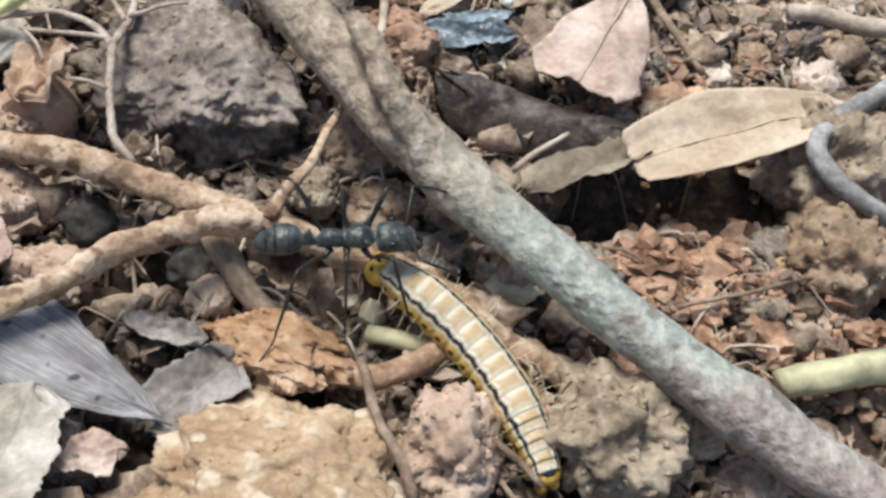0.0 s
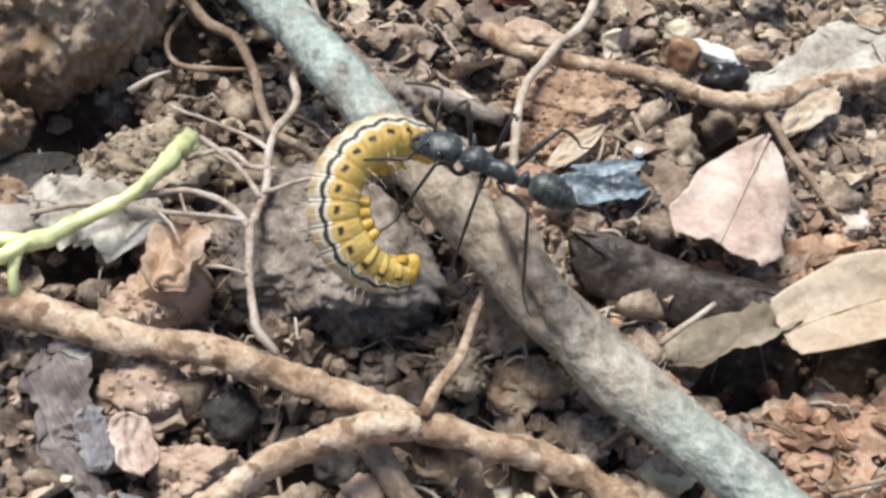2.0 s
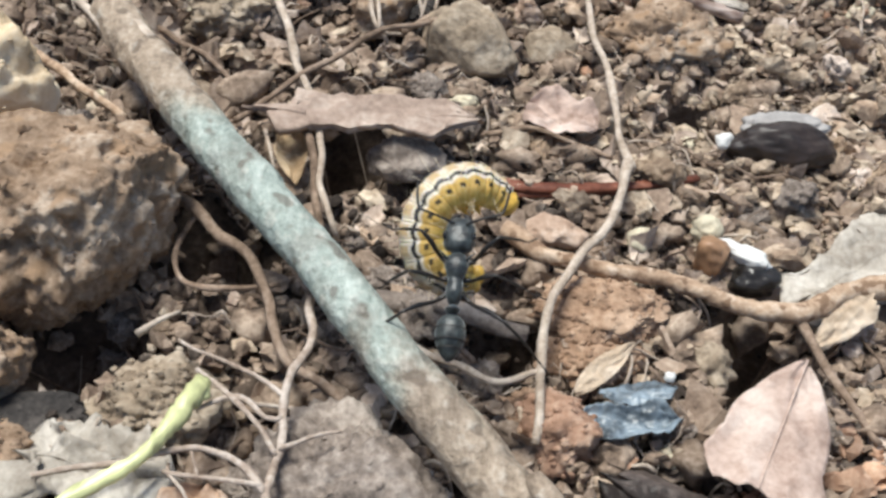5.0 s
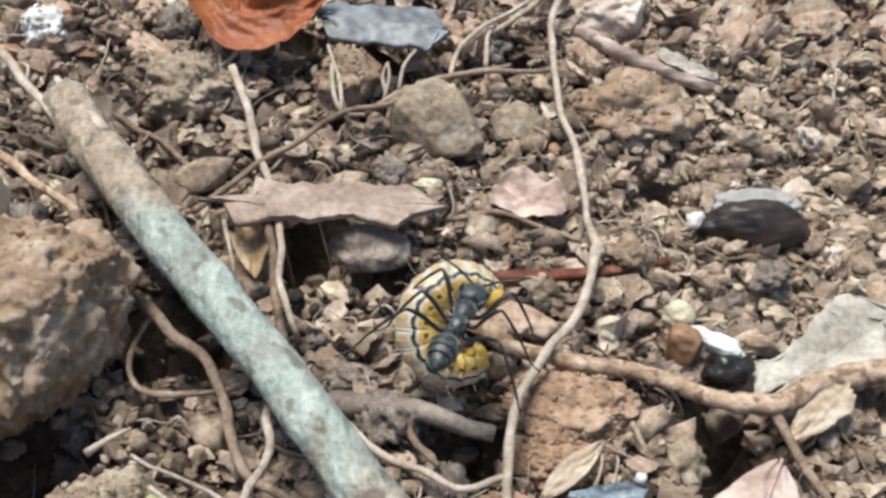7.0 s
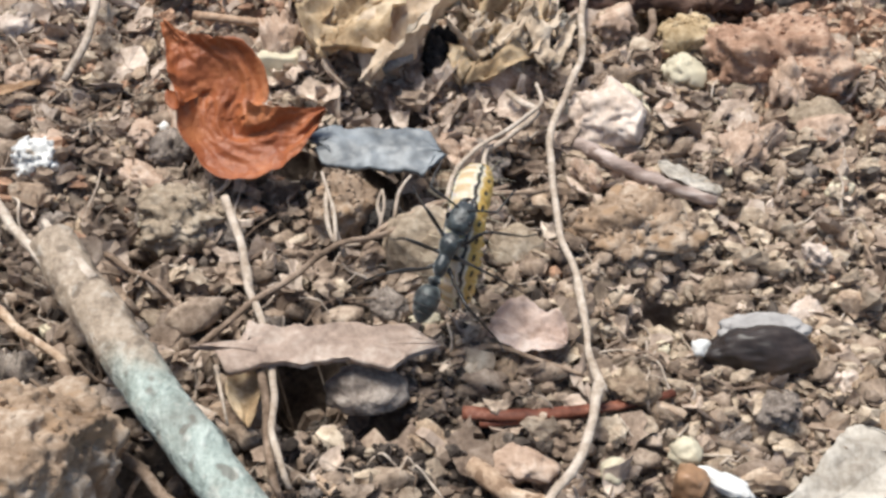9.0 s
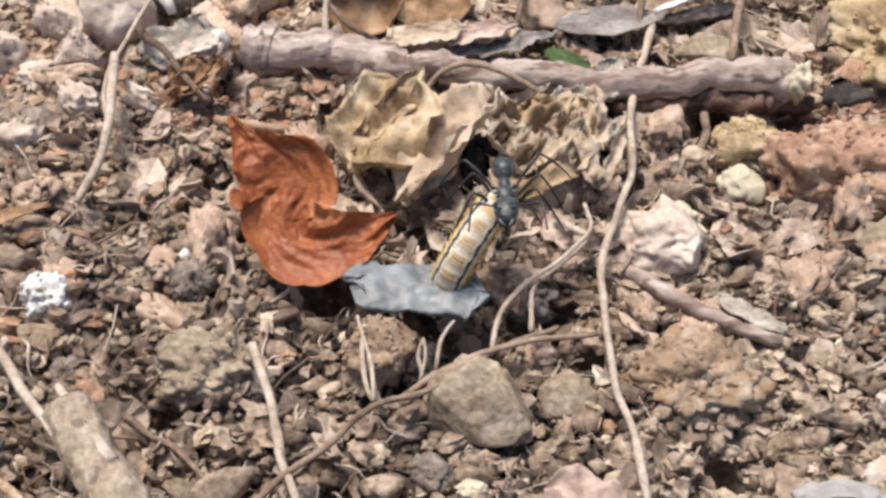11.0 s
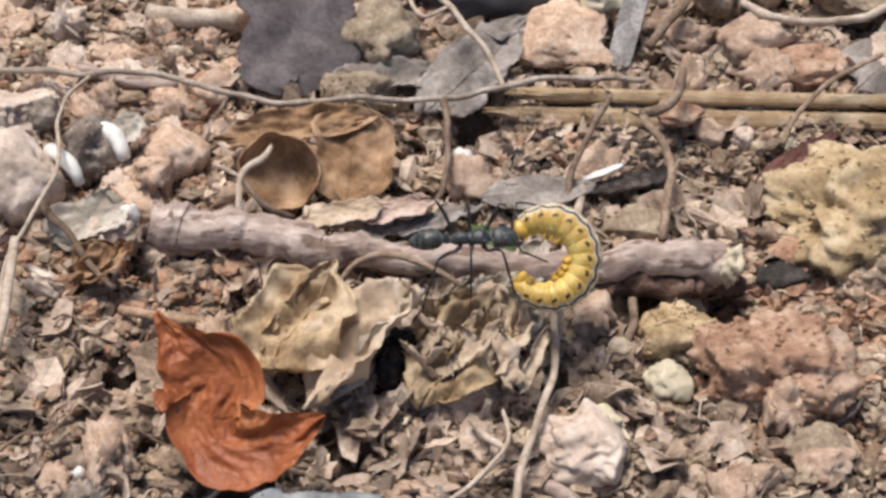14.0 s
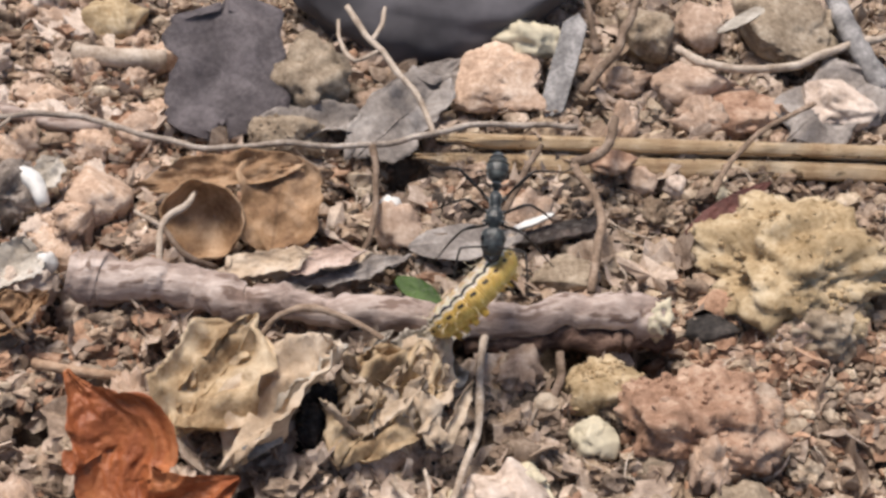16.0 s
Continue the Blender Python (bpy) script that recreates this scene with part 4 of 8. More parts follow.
tube("rootlet", "looped thin rootlet in the hollow", "root", [(-4.34, 6.60, 0.21, 0.034), (-4.50, 5.96, 0.30, 0.031), (-4.38, 5.55, 0.27, 0.029), (-3.95, 5.43, 0.21, 0.028), (-3.37, 5.67, 0.06, 0.027)], ROOT_THIN, kink=1.56, wobble=0.22, knots=0.4, step=0.09)
tube("rootlet", "thin rootlet with a hooked end", "root", [(-3.52, 9.16, 0.34, 0.050), (-3.15, 7.97, 0.35, 0.045), (-3.02, 6.97, 0.39, 0.040), (-2.86, 6.45, 0.25, 0.036), (-2.81, 6.40, 0.04, 0.034)], ROOT_PALE, kink=1.56, wobble=0.22, knots=0.4, step=0.09)
tube("rootlet", "fine forked rootlet on the clod side", "root", [(-4.51, 4.21, 0.92, 0.028), (-4.28, 4.29, 1.00, 0.021), (-4.10, 4.41, 0.98, 0.014)], ROOT_PALE, kink=2.08, wobble=0.22, knots=0.4, step=0.09)
tube("white_root", "long pale rootlet snaking over the gravel", "root", [(1.52, 17.51, 0.35, 0.060), (1.00, 15.60, 0.29, 0.056), (0.72, 13.67, 0.21, 0.053), (0.23, 12.21, 0.17, 0.050), (0.21, 10.62, 0.08, 0.046), (0.41, 9.51, -0.00, 0.044), (0.47, 8.29, -0.03, 0.042), (0.58, 7.79, -0.03, 0.041)], ROOT_PALE, kink=1.1, wobble=0.2, knots=0.3)
tube("white_root", "pale kinked rootlet over the rotten wood", "root", [(0.54, 7.89, -0.02, 0.059), (0.26, 7.00, -0.10, 0.057), (-0.32, 5.95, -0.05, 0.054), (-0.55, 5.21, -0.08, 0.052), (-0.61, 4.63, -0.16, 0.050), (-0.67, 3.96, -0.35, 0.049)], ROOT_PALE, kink=1.0, wobble=0.2, knots=0.4)
tube("rootlet", "pale rootlet joining the kinked root", "root", [(-2.49, 5.66, -0.14, 0.047), (-1.99, 5.17, -0.17, 0.043), (-1.52, 4.88, -0.19, 0.040), (-1.13, 4.60, -0.15, 0.037), (-0.59, 4.71, -0.16, 0.035)], ROOT_PALE, kink=1.82, wobble=0.22, knots=0.4, step=0.09)
tube("rootlet", "thin pale hooked rootlet", "root", [(-2.68, 11.04, 0.44, 0.038), (-2.70, 10.34, 0.51, 0.033), (-2.53, 9.86, 0.38, 0.028), (-2.21, 10.05, 0.16, 0.025)], ROOT_PALE, kink=1.56, wobble=0.22, knots=0.4, step=0.09)
tube("rootlet", "fine rootlet arching over the crumbs", "root", [(-4.17, 8.17, 0.26, 0.040), (-3.69, 8.59, 0.33, 0.039), (-3.19, 9.02, 0.40, 0.038), (-2.55, 9.70, 0.47, 0.037), (-1.86, 9.99, 0.42, 0.035), (-1.15, 10.64, 0.30, 0.034), (-0.36, 11.18, 0.16, 0.033)], ROOT_THIN, kink=1.82, wobble=0.22, knots=0.4, step=0.09)
tube("rootlet", "fine rootlet rising beside the stone", "root", [(-2.53, 9.82, 0.42, 0.031), (-2.58, 10.24, 0.50, 0.025), (-2.78, 11.02, 0.55, 0.019)], ROOT_PALE, kink=1.56, wobble=0.22, knots=0.4, step=0.09)
tube("rootlet", "fine curled pale rootlet", "root", [(-2.02, 10.22, 0.25, 0.025), (-1.95, 10.42, 0.45, 0.022), (-1.99, 10.63, 0.56, 0.019)], ROOT_PALE, kink=1.56, wobble=0.22, knots=0.4, step=0.09)
tube("rootlet", "fine rootlet lying on the crumbs", "root", [(-1.15, 8.41, -0.12, 0.036), (-0.68, 8.50, -0.06, 0.032), (-0.21, 8.37, -0.11, 0.028), (0.40, 8.25, -0.28, 0.024)], ROOT_THIN, kink=1.3, wobble=0.22, knots=0.4, step=0.09)
tube("pale_twig", "pale dry twig standing out of the soil", "twig", [(-3.99, 10.69, 0.43, 0.058), (-3.69, 9.81, 0.38, 0.052), (-3.45, 8.96, 0.27, 0.046), (-3.28, 8.61, 0.09, 0.042)], ROOT_PALE, kink=0.78, wobble=0.22, knots=0.4, step=0.09)
tube("pale_twig", "grey-tan twig bent over a grass husk", "twig", [(-3.51, 8.14, 0.29, 0.058), (-3.24, 7.79, 0.35, 0.054), (-3.15, 7.20, 0.31, 0.049), (-3.01, 6.57, 0.17, 0.046), (-2.92, 6.36, -0.05, 0.043)], ROOT_THIN, kink=1.3, wobble=0.22, knots=0.4, step=0.09)
tube("pale_twig", "thin whitish grass blade", "grass", [(-3.78, 8.03, 0.21, 0.029), (-3.67, 7.58, 0.28, 0.022), (-3.59, 7.26, 0.06, 0.017)], ROOT_PALE, kink=1.04, wobble=0.22, knots=0.4, step=0.09)
tube("rootlet", "pale root slanting down to the stick", "root", [(-7.10, 10.81, 1.00, 0.069), (-6.72, 10.19, 1.05, 0.063), (-6.08, 9.27, 1.07, 0.057), (-5.49, 8.61, 1.00, 0.051)], ROOT_PALE, kink=1.04, wobble=0.22, knots=0.4, step=0.09)
tube("rootlet", "tan root beside the stick end", "root", [(-6.78, 8.97, 0.63, 0.065), (-6.40, 8.57, 0.68, 0.060), (-5.83, 8.08, 0.66, 0.054), (-5.34, 7.78, 0.56, 0.050)], ROOT, kink=1.04, wobble=0.22, knots=0.4, step=0.09)
tube("rootlet", "twisted tan rootlet under the stick tip", "root", [(-5.31, 9.56, 0.51, 0.037), (-4.70, 9.16, 0.44, 0.033), (-4.26, 8.83, 0.29, 0.030)], ROOT_THIN, kink=2.08, wobble=0.22, knots=0.4, step=0.09)
knotted_root = tube("root", "knotted tan root lying on the gravel", "root", [(-0.95, 7.0, -0.31, 0.10), (-0.45, 6.55, -0.28, 0.086), (0.23, 6.32, -0.29, 0.09), (0.91, 6.27, -0.36, 0.092), (1.45, 6.12, -0.44, 0.098), (1.93, 5.95, -0.50, 0.112), (2.43, 5.98, -0.50, 0.118), (2.99, 6.28, -0.48, 0.114), (3.78, 6.52, -0.53, 0.128), (4.71, 6.92, -0.68, 0.14)], ROOT, sides=16, wobble=0.3, step=0.07, kink=0.5, knots=0.4)
tube("rootlet", "brown rootlet under the knotted root", "root", [(2.25, 5.95, -0.58, 0.065), (2.49, 5.50, -0.64, 0.056), (2.76, 4.87, -0.78, 0.048), (3.01, 4.50, -0.94, 0.041)], ROOT_THIN, parent=knotted_root, kink=1.3, wobble=0.22, knots=0.4, step=0.09)
tube("rootlet", "brown rootlet slanting through crumbs", "root", [(-1.70, 5.82, -0.21, 0.047), (-1.56, 5.25, -0.16, 0.041), (-1.30, 4.90, -0.21, 0.035)], ROOT_THIN, kink=1.3, wobble=0.22, knots=0.4, step=0.09)
tube("red_stick", "split red-brown stick on the soil", "stick", [(-1.02, 7.65, -0.23, 0.096), (-0.32, 7.62, -0.25, 0.086), (0.45, 7.75, -0.32, 0.077), (0.99, 7.89, -0.36, 0.068), (1.44, 8.08, -0.44, 0.059)], RED_STICK, flat=0.6, wobble=0.2)
tube("red_stick", "thin red-brown splinter on the soil", "stick", [(-0.83, 7.53, -0.30, 0.038), (-0.20, 7.59, -0.31, 0.032), (0.45, 7.71, -0.37, 0.026)], RED_STICK)
tube("grey_twig", "grey rotten twig by the hollow", "twig", [(-2.43, 5.70, -0.14, 0.131), (-2.01, 5.56, -0.14, 0.119), (-1.54, 5.58, -0.19, 0.109), (-1.01, 5.46, -0.31, 0.099), (-0.71, 5.45, -0.39, 0.089)], CLOD_GREY, wobble=0.35, kink=0.5)
tube("grey_twig", "curved grey twig resting on a clod", "twig", [(5.40, 4.32, -0.53, 0.125), (4.72, 3.61, -0.42, 0.118), (4.21, 3.19, -0.40, 0.113), (3.89, 2.79, -0.45, 0.109), (3.99, 2.44, -0.54, 0.106), (4.33, 2.22, -0.71, 0.104), (4.80, 2.18, -0.97, 0.103)], TWIG_GREY, wobble=0.15)
tube("pale_twig", "pale dry twig end", "twig", [(4.07, 5.36, -0.68, 0.106), (4.45, 5.40, -0.72, 0.111), (4.91, 5.30, -0.78, 0.115), (5.74, 5.31, -0.87, 0.120)], ROOT_PALE, wobble=0.15)
tube("green_twig", "pale green-yellow twig stub beside the stick", "twig", [(3.26, 0.17, -1.07, 0.155), (3.61, 0.25, -1.06, 0.169), (4.00, 0.38, -1.05, 0.185), (4.69, 0.54, -1.12, 0.201)], TWIG_GREEN, sides=16, wobble=0.22, kink=0.3, step=0.07)
tube("rootlet", "fine rootlet on the red crumbs", "root", [(2.39, 1.04, -1.07, 0.024), (2.95, 1.18, -1.03, 0.021), (3.55, 1.44, -1.08, 0.018), (4.21, 1.77, -1.24, 0.015)], ROOT_THIN, kink=1.3, wobble=0.22, knots=0.4, step=0.09)
tube("rootlet", "thin forked twig leaning on the stick", "twig", [(0.20, 1.18, -0.66, 0.028), (0.46, 1.27, -0.39, 0.025), (0.71, 1.30, -0.22, 0.021), (0.95, 1.37, -0.24, 0.019)], ROOT_THIN, kink=1.3, wobble=0.22, knots=0.4, step=0.09)
tube("rootlet", "thin pale twig propped on the dark leaf", "twig", [(0.77, 2.30, -0.55, 0.040), (1.01, 2.41, -0.37, 0.032), (1.34, 2.72, -0.38, 0.025)], ROOT_PALE, kink=1.04, wobble=0.22, knots=0.4, step=0.09)
tube("rootlet", "brown rootlet in the litter", "root", [(-3.33, 0.01, -0.17, 0.025), (-3.21, -0.37, -0.16, 0.021), (-3.19, -0.76, -0.33, 0.016)], ROOT_THIN, kink=1.04, wobble=0.22, knots=0.4, step=0.09)
tube("red_root", "smooth red-brown root under the prey", "root", [(-0.96, -0.06, -0.70, 0.129), (-0.55, -0.25, -0.67, 0.121), (-0.17, -0.12, -0.67, 0.115), (0.22, 0.22, -0.74, 0.111)], CLAY_WOOD, sides=12, wobble=0.15)
tube("green_bud", "pale green twig half buried", "twig", [(-0.55, 0.38, -0.82, 0.087), (-0.24, 0.31, -0.82, 0.084), (0.18, 0.25, -0.88, 0.082)], TWIG_GREEN, sides=10)
lump("green_seed", "small olive-green seed on the soil", "seed", 0.35, 0.10, -1.01, (0.21, 0.2, 0.18), LEAF_GREEN, 11, level=4, rough=0.1, fine=0.02)
tube("rootlet", "thin brown twig across the pebble", "twig", [(-0.56, -0.15, -0.56, 0.043), (-0.42, -0.80, -0.33, 0.043), (-0.21, -1.26, -0.30, 0.045), (-0.06, -1.62, -0.45, 0.047)], ROOT_THIN, wobble=0.3, kink=1.3, knots=0.4, step=0.09)
tube("rootlet", "thin twig slanting over stones", "twig", [(-0.04, -0.32, -0.75, 0.039), (0.33, -0.54, -0.72, 0.037), (0.72, -0.87, -0.80, 0.035), (1.02, -1.09, -0.97, 0.033)], ROOT_THIN, kink=1.04, wobble=0.22, knots=0.4, step=0.09)
green_sprig = tube("green_sprig", "fresh yellow-green forked stem with a bent tip", "stem", [(-3.87, 3.86, 0.63, 0.082), (-3.94, 3.62, 0.66, 0.098), (-4.03, 3.39, 0.67, 0.082), (-4.23, 2.98, 0.67, 0.066), (-4.59, 2.69, 0.65, 0.070), (-5.06, 2.29, 0.69, 0.078), (-5.36, 1.91, 0.71, 0.062), (-5.68, 1.74, 0.70, 0.066)], STEM_GREEN, sides=16, wobble=0.42, kink=0.75, step=0.05)
lump("bud", "pale green hooked bud", "stem", -3.86, 3.80, 0.62, (0.10, 0.13, 0.10), STEM_GREEN, 249, turn=-20, parent=green_sprig, level=3, rough=0.5)
tube("side_stem", "fresh yellow-green side stem", "stem", [(-5.04, 2.33, 0.69, 0.064), (-5.35, 2.30, 0.73, 0.061), (-5.74, 2.33, 0.78, 0.059), (-6.14, 2.55, 0.84, 0.057), (-6.40, 2.74, 0.83, 0.055)], STEM_GREEN, parent=green_sprig, sides=12, wobble=0.18, kink=0.35)
tube("side_stem", "short yellow-green stem stub", "stem", [(-5.12, 2.23, 0.70, 0.054), (-5.15, 2.03, 0.59, 0.051), (-5.14, 1.89, 0.38, 0.049)], STEM_GREEN, parent=green_sprig, sides=10)
tube("side_stem", "fresh yellow-green stem lying at the edge", "stem", [(-6.15, 2.50, 0.74, 0.060), (-5.91, 2.11, 0.69, 0.058), (-5.89, 1.78, 0.58, 0.058), (-6.06, 1.45, 0.48, 0.057)], STEM_GREEN, parent=green_sprig, sides=10)
folded_leaf = leaf("dry_leaf", "long pale tan dry leaf, folded along its rib", "leaf", (2.0, 2.52, -0.57), (4.62, 3.58, -0.66), 1.02, LEAF_TAN, 12, roll=10, shape="blunt", cup=0.1, crumple=0.05, curl=-0.06, fold=0.22, ragged=0.04, rib=0.022)
# Flap in the shaded leaf colour; its shade is not cast.
leaf("flap", "lower flap of a folded leaf, shade painted olive-brown", "leaf", (1.0, 2.3, -0.82), (2.24, 2.86, -0.62), 0.58, LEAF_SHADE, 13, roll=-16, parent=folded_leaf, shape='strip', crumple=0.09, fold=0.35, ragged=0.3)
leaf("dry_leaf", "pinkish dry leaf with a pale torn edge", "leaf", (2.14, 4.92, -0.14), (1.46, 3.46, -0.32), 1.34, LEAF_PINK, 14, roll=-6, shape="fan", crumple=0.06, ragged=0.16, cup=-0.16, rib=0.022)
leaf("rotting_leaf", "dark brown rotting leaf curled into a roll", "leaf", (0.14, 3.62, -0.38), (2.05, 3.02, -0.56), 0.78, LEAF_DARK, 15, roll=6, shape="strip", cup=-1.0, crumple=0.08, ragged=0.35, curl=0.05)
blue_flake = leaf("blue_flake", "blue-grey glossy crumpled flake", "flake", (-0.18, 4.28, -0.46), (0.80, 4.42, -0.48), 0.36, BLUE_CHIP, 16, roll=14, shape='strip', cup=0.3, crumple=0.16, ragged=0.35, fold=0.2)
leaf("fold", "blue-grey upper fold of the flake", "flake", (0.08, 4.66, -0.40), (0.78, 4.78, -0.42), 0.34, BLUE_CHIP, 216, roll=-18, parent=blue_flake, shape='strip', cup=-0.2, crumple=0.12, ragged=0.3)
lump("spot", "tiny white chip on the blue flake", "pebble", 0.76, 4.86, -0.34, (0.06, 0.06, 0.06), WHITE, 17, parent=blue_flake, level=2)
leaf("brown_leaf", "crumpled orange-brown dead leaf piece", "leaf", (-3.9, 2.12, 0.24), (-3.62, 2.86, 0.36), 0.74, LEAF_PEACH, 18, roll=-22, shape='torn', crumple=0.25, cup=0.4)
leaf("bleached_leaf", "bleached white-grey dead leaf with torn edges", "leaf", (-5.37, 3.23, 0.28), (-4.12, 3.03, 0.16), 0.96, LEAF_WHITE, 19, roll=0, shape='strip', crumple=0.26, ragged=0.95, rib=0.014)
leaf("weathered_leaf", "bleached lilac-white fibrous dead leaf, torn end", "leaf", (-3.95, -0.12, 0.06), (-2.2, -0.92, -0.40), 0.86, LEAF_LILAC, 20, roll=12, shape="blunt", crumple=0.07, ragged=0.35, cup=-0.2, thick=0.03)
leaf("weathered_leaf", "grey-brown curled leaf piece", "leaf", (-2.26, -0.88, -0.58), (-1.61, -0.28, -0.43), 0.55, LEAF_GREY, 21, roll=10, shape='strip', crumple=0.1, ragged=0.4, cup=0.3)
leaf("weathered_leaf", "whitish broken leaf piece, ragged", "leaf", (-3.38, -1.92, -0.29), (-3.15, -0.86, -0.2), 0.84, LEAF_WHITE, 22, roll=0, shape='strip', crumple=0.12, ragged=0.5)
leaf("weathered_leaf", "dull pink-brown leaf scrap", "leaf", (-2.91, -1.38, -0.42), (-2.42, -1.21, -0.48), 0.47, LEAF_PINK, 23, roll=0, shape='torn', crumple=0.15, ragged=0.5)
leaf("weathered_leaf", "grey-brown leaf scrap under the root", "leaf", (-2.63, 0.08, -0.36), (-1.9, -0.01, -0.52), 0.34, LEAF_GREY, 24, roll=0, shape='torn', crumple=0.15)
leaf("bark_plate", "pinkish-brown flat bark plate over a hollow", "bark", (-3.68, 7.97, 0.6), (-1.58, 8.17, 0.36), 0.54, BARK, 26, roll=10, shape='strip', crumple=0.06, thick=0.09, ragged=0.6)
leaf("dry_leaf", "pale dry leaf under the knotted root", "leaf", (2.35, 6.25, -0.72), (3.95, 7.35, -0.60), 0.86, LEAF_WHITE, 27, roll=8, shape="strip", crumple=0.1, ragged=0.5)
leaf("dry_leaf", "tan leaf scrap between roots", "leaf", (2.45, 5.6, -0.72), (3.15, 6.2, -0.45), 0.5, LEAF_TAN, 28, roll=20, shape="fan", crumple=0.1, ragged=0.2)
leaf("husk", "curled pale leaf husk", "leaf", (-0.67, 8.94, -0.14), (0.22, 8.6, -0.19), 0.76, LEAF_PINK, 29, roll=0, shape='torn', crumple=0.2, cup=0.5)
leaf("husk", "tan husk beside the twig", "leaf", (-3.53, 8.16, 0.09), (-3.37, 7.29, 0.04), 0.39, LEAF_OLIVE, 30, roll=0, shape='leaf', crumple=0.1, cup=0.6)
leaf("dry_leaf", "thin dry leaf scrap under red crumbs", "leaf", (-0.23, 4.71, -0.45), (0.44, 5.36, -0.38), 0.26, LEAF_TAN, 31, roll=20, shape='leaf', crumple=0.1)
lump("curl", "curled brown husk ring", "husk", 1.28, 5.32, -0.74, (0.24, 0.25, 0.27), CLOD_TAN, 32, level=4, rough=0.5)
lump("sandstone", "orange-tan crumbly sandstone lump among dead leaves", "stone", -1.12, -1.52, -0.70, (1.12, 0.98, 0.66), CLOD_ORANGE, 33, facets=0.3, level=6, rough=0.3, fine=0.13, crust=420, crust_size=0.7)
lump("sandstone", "grey-pink crumbly stone against the sandstone", "stone", 0.20, -0.88, -0.91, (0.55, 0.54, 0.53), CLOD_PINK, 34, facets=0.7, rough=0.38, fine=0.16, level=5, crust=596, crust_size=0.8)
lump("soil_clod", "grey-brown pitted soil clod", "clod", -2.44, 3.09, -0.24, (1.07, 0.91, 0.75), CLOD_GREY, 35, facets=0.4, level=6, rough=0.35, fine=0.16, crust=250, crust_size=0.7)
lump("soil_clod", "large brown pitted soil clod", "clod", -5.68, 6.12, 0.66, (1.16, 1.12, 1.14), CLOD_BROWN, 36, facets=0.3, level=6, rough=0.26, fine=0.13, crust=700, crust_size=1.2)
lump("soil_clod", "small brown clod leaning on a larger one", "clod", -6.23, 4.31, 0.28, (0.51, 0.49, 0.46), CLOD_BROWN, 37, rough=0.38, fine=0.16, level=5, crust=486, crust_size=0.8)
lump("soil_clod", "brown crumbly clod below the leaf", "clod", -5.95, 3.33, 0.05, (0.51, 0.4, 0.3), CLOD_BROWN, 38, rough=0.38, fine=0.16, level=5, crust=508, crust_size=0.8)
lump("soil_clod", "dark flat stone chip", "stone", -5.52, 3.87, 0.07, (0.47, 0.33, 0.2), CLOD_AND_SHADE, 39, facets=0.8, level=5)
lump("sandstone", "pale orange layered stone", "stone", -7.05, 7.62, 1.0, (1.08, 0.92, 0.9), CLOD_CREAM, 40, facets=0.6, rough=0.38, fine=0.16, level=5, crust=684, crust_size=0.8)
lump("soil_clod", "tan earthy clod behind the white leaf", "clod", -4.38, 4.09, -0.00, (0.6, 0.47, 0.34), CLOD_TAN, 41, rough=0.38, fine=0.16, level=5, crust=552, crust_size=0.8)
lump("soil_clod", "peach-coloured angular clay block on the soil", "clod", -3.92, 2.52, -0.1, (0.52, 0.5, 0.52), CLOD_PEACH, 148, turn=20, facets=0.9, rough=0.42, fine=0.1, level=5, crust=90, crust_size=0.5, cuts=(0.52, 0.82))
lump("soil_clod", "pinkish clod near the fork", "clod", -4.17, 2.24, -0.17, (0.39, 0.35, 0.31), CLOD_PINK, 43, facets=0.6, rough=0.38, fine=0.16, level=4, crust=420, crust_size=0.8)
lump("rust_clod", "orange-brown jagged rotten wood lump", "wood", -1.28, -0.02, -0.60, (0.60, 0.40, 0.40), CLOD_AMBER, 44, facets=0.6, tip=15, turn=-25, rough=0.55, fine=0.17, crust=160, crust_size=0.9, level=6)
lump("red_pebble", "dull red clay pebble", "pebble", -1.98, 0.52, -0.52, (0.22, 0.2, 0.26), CLOD_CORAL, 45, facets=0.8, level=4)
lump("dark_lump", "black charred clod under the root", "clod", -2.17, 0.91, -0.63, (0.28, 0.26, 0.23), CLOD_AND_SHADE, 46, level=4)
lump("soil_clod", "greenish-tan soil clod under the prey", "clod", 1.67, -0.44, -1.10, (0.62, 0.61, 0.6), CLOD_TAN, 47, rough=0.38, fine=0.16, level=5, crust=640, crust_size=0.8)
lump("soil_clod", "brown clod by the stick", "clod", -0.85, 2.48, -0.53, (0.31, 0.33, 0.34), CLOD_BROWN, 48, rough=0.38, fine=0.16, level=4, crust=354, crust_size=0.8)
lump("soil_clod", "tan clod between roots", "clod", -1.13, 1.89, -0.53, (0.27, 0.25, 0.22), CLOD_TAN, 49, rough=0.38, fine=0.16, level=4, crust=310, crust_size=0.8)
lump("soil_clod", "brown clod among roots", "clod", -0.48, 1.91, -0.67, (0.36, 0.26, 0.17), CLOD_BROWN, 50, rough=0.38, fine=0.16, level=4, crust=376, crust_size=0.8)
lump("soil_clod", "tan crumbly clod under the grey twig", "clod", 4.22, 3.04, -1.01, (0.7, 0.68, 0.67), CLOD_TAN, 51, facets=0.5, rough=0.38, fine=0.16, level=5, crust=596, crust_size=0.8)
lump("soil_clod", "dark brown clod in the shade", "clod", 4.22, 2.00, -1.31, (0.63, 0.6, 0.57), CLOD_BROWN, 52, rough=0.38, fine=0.16, level=5, crust=574, crust_size=0.8)
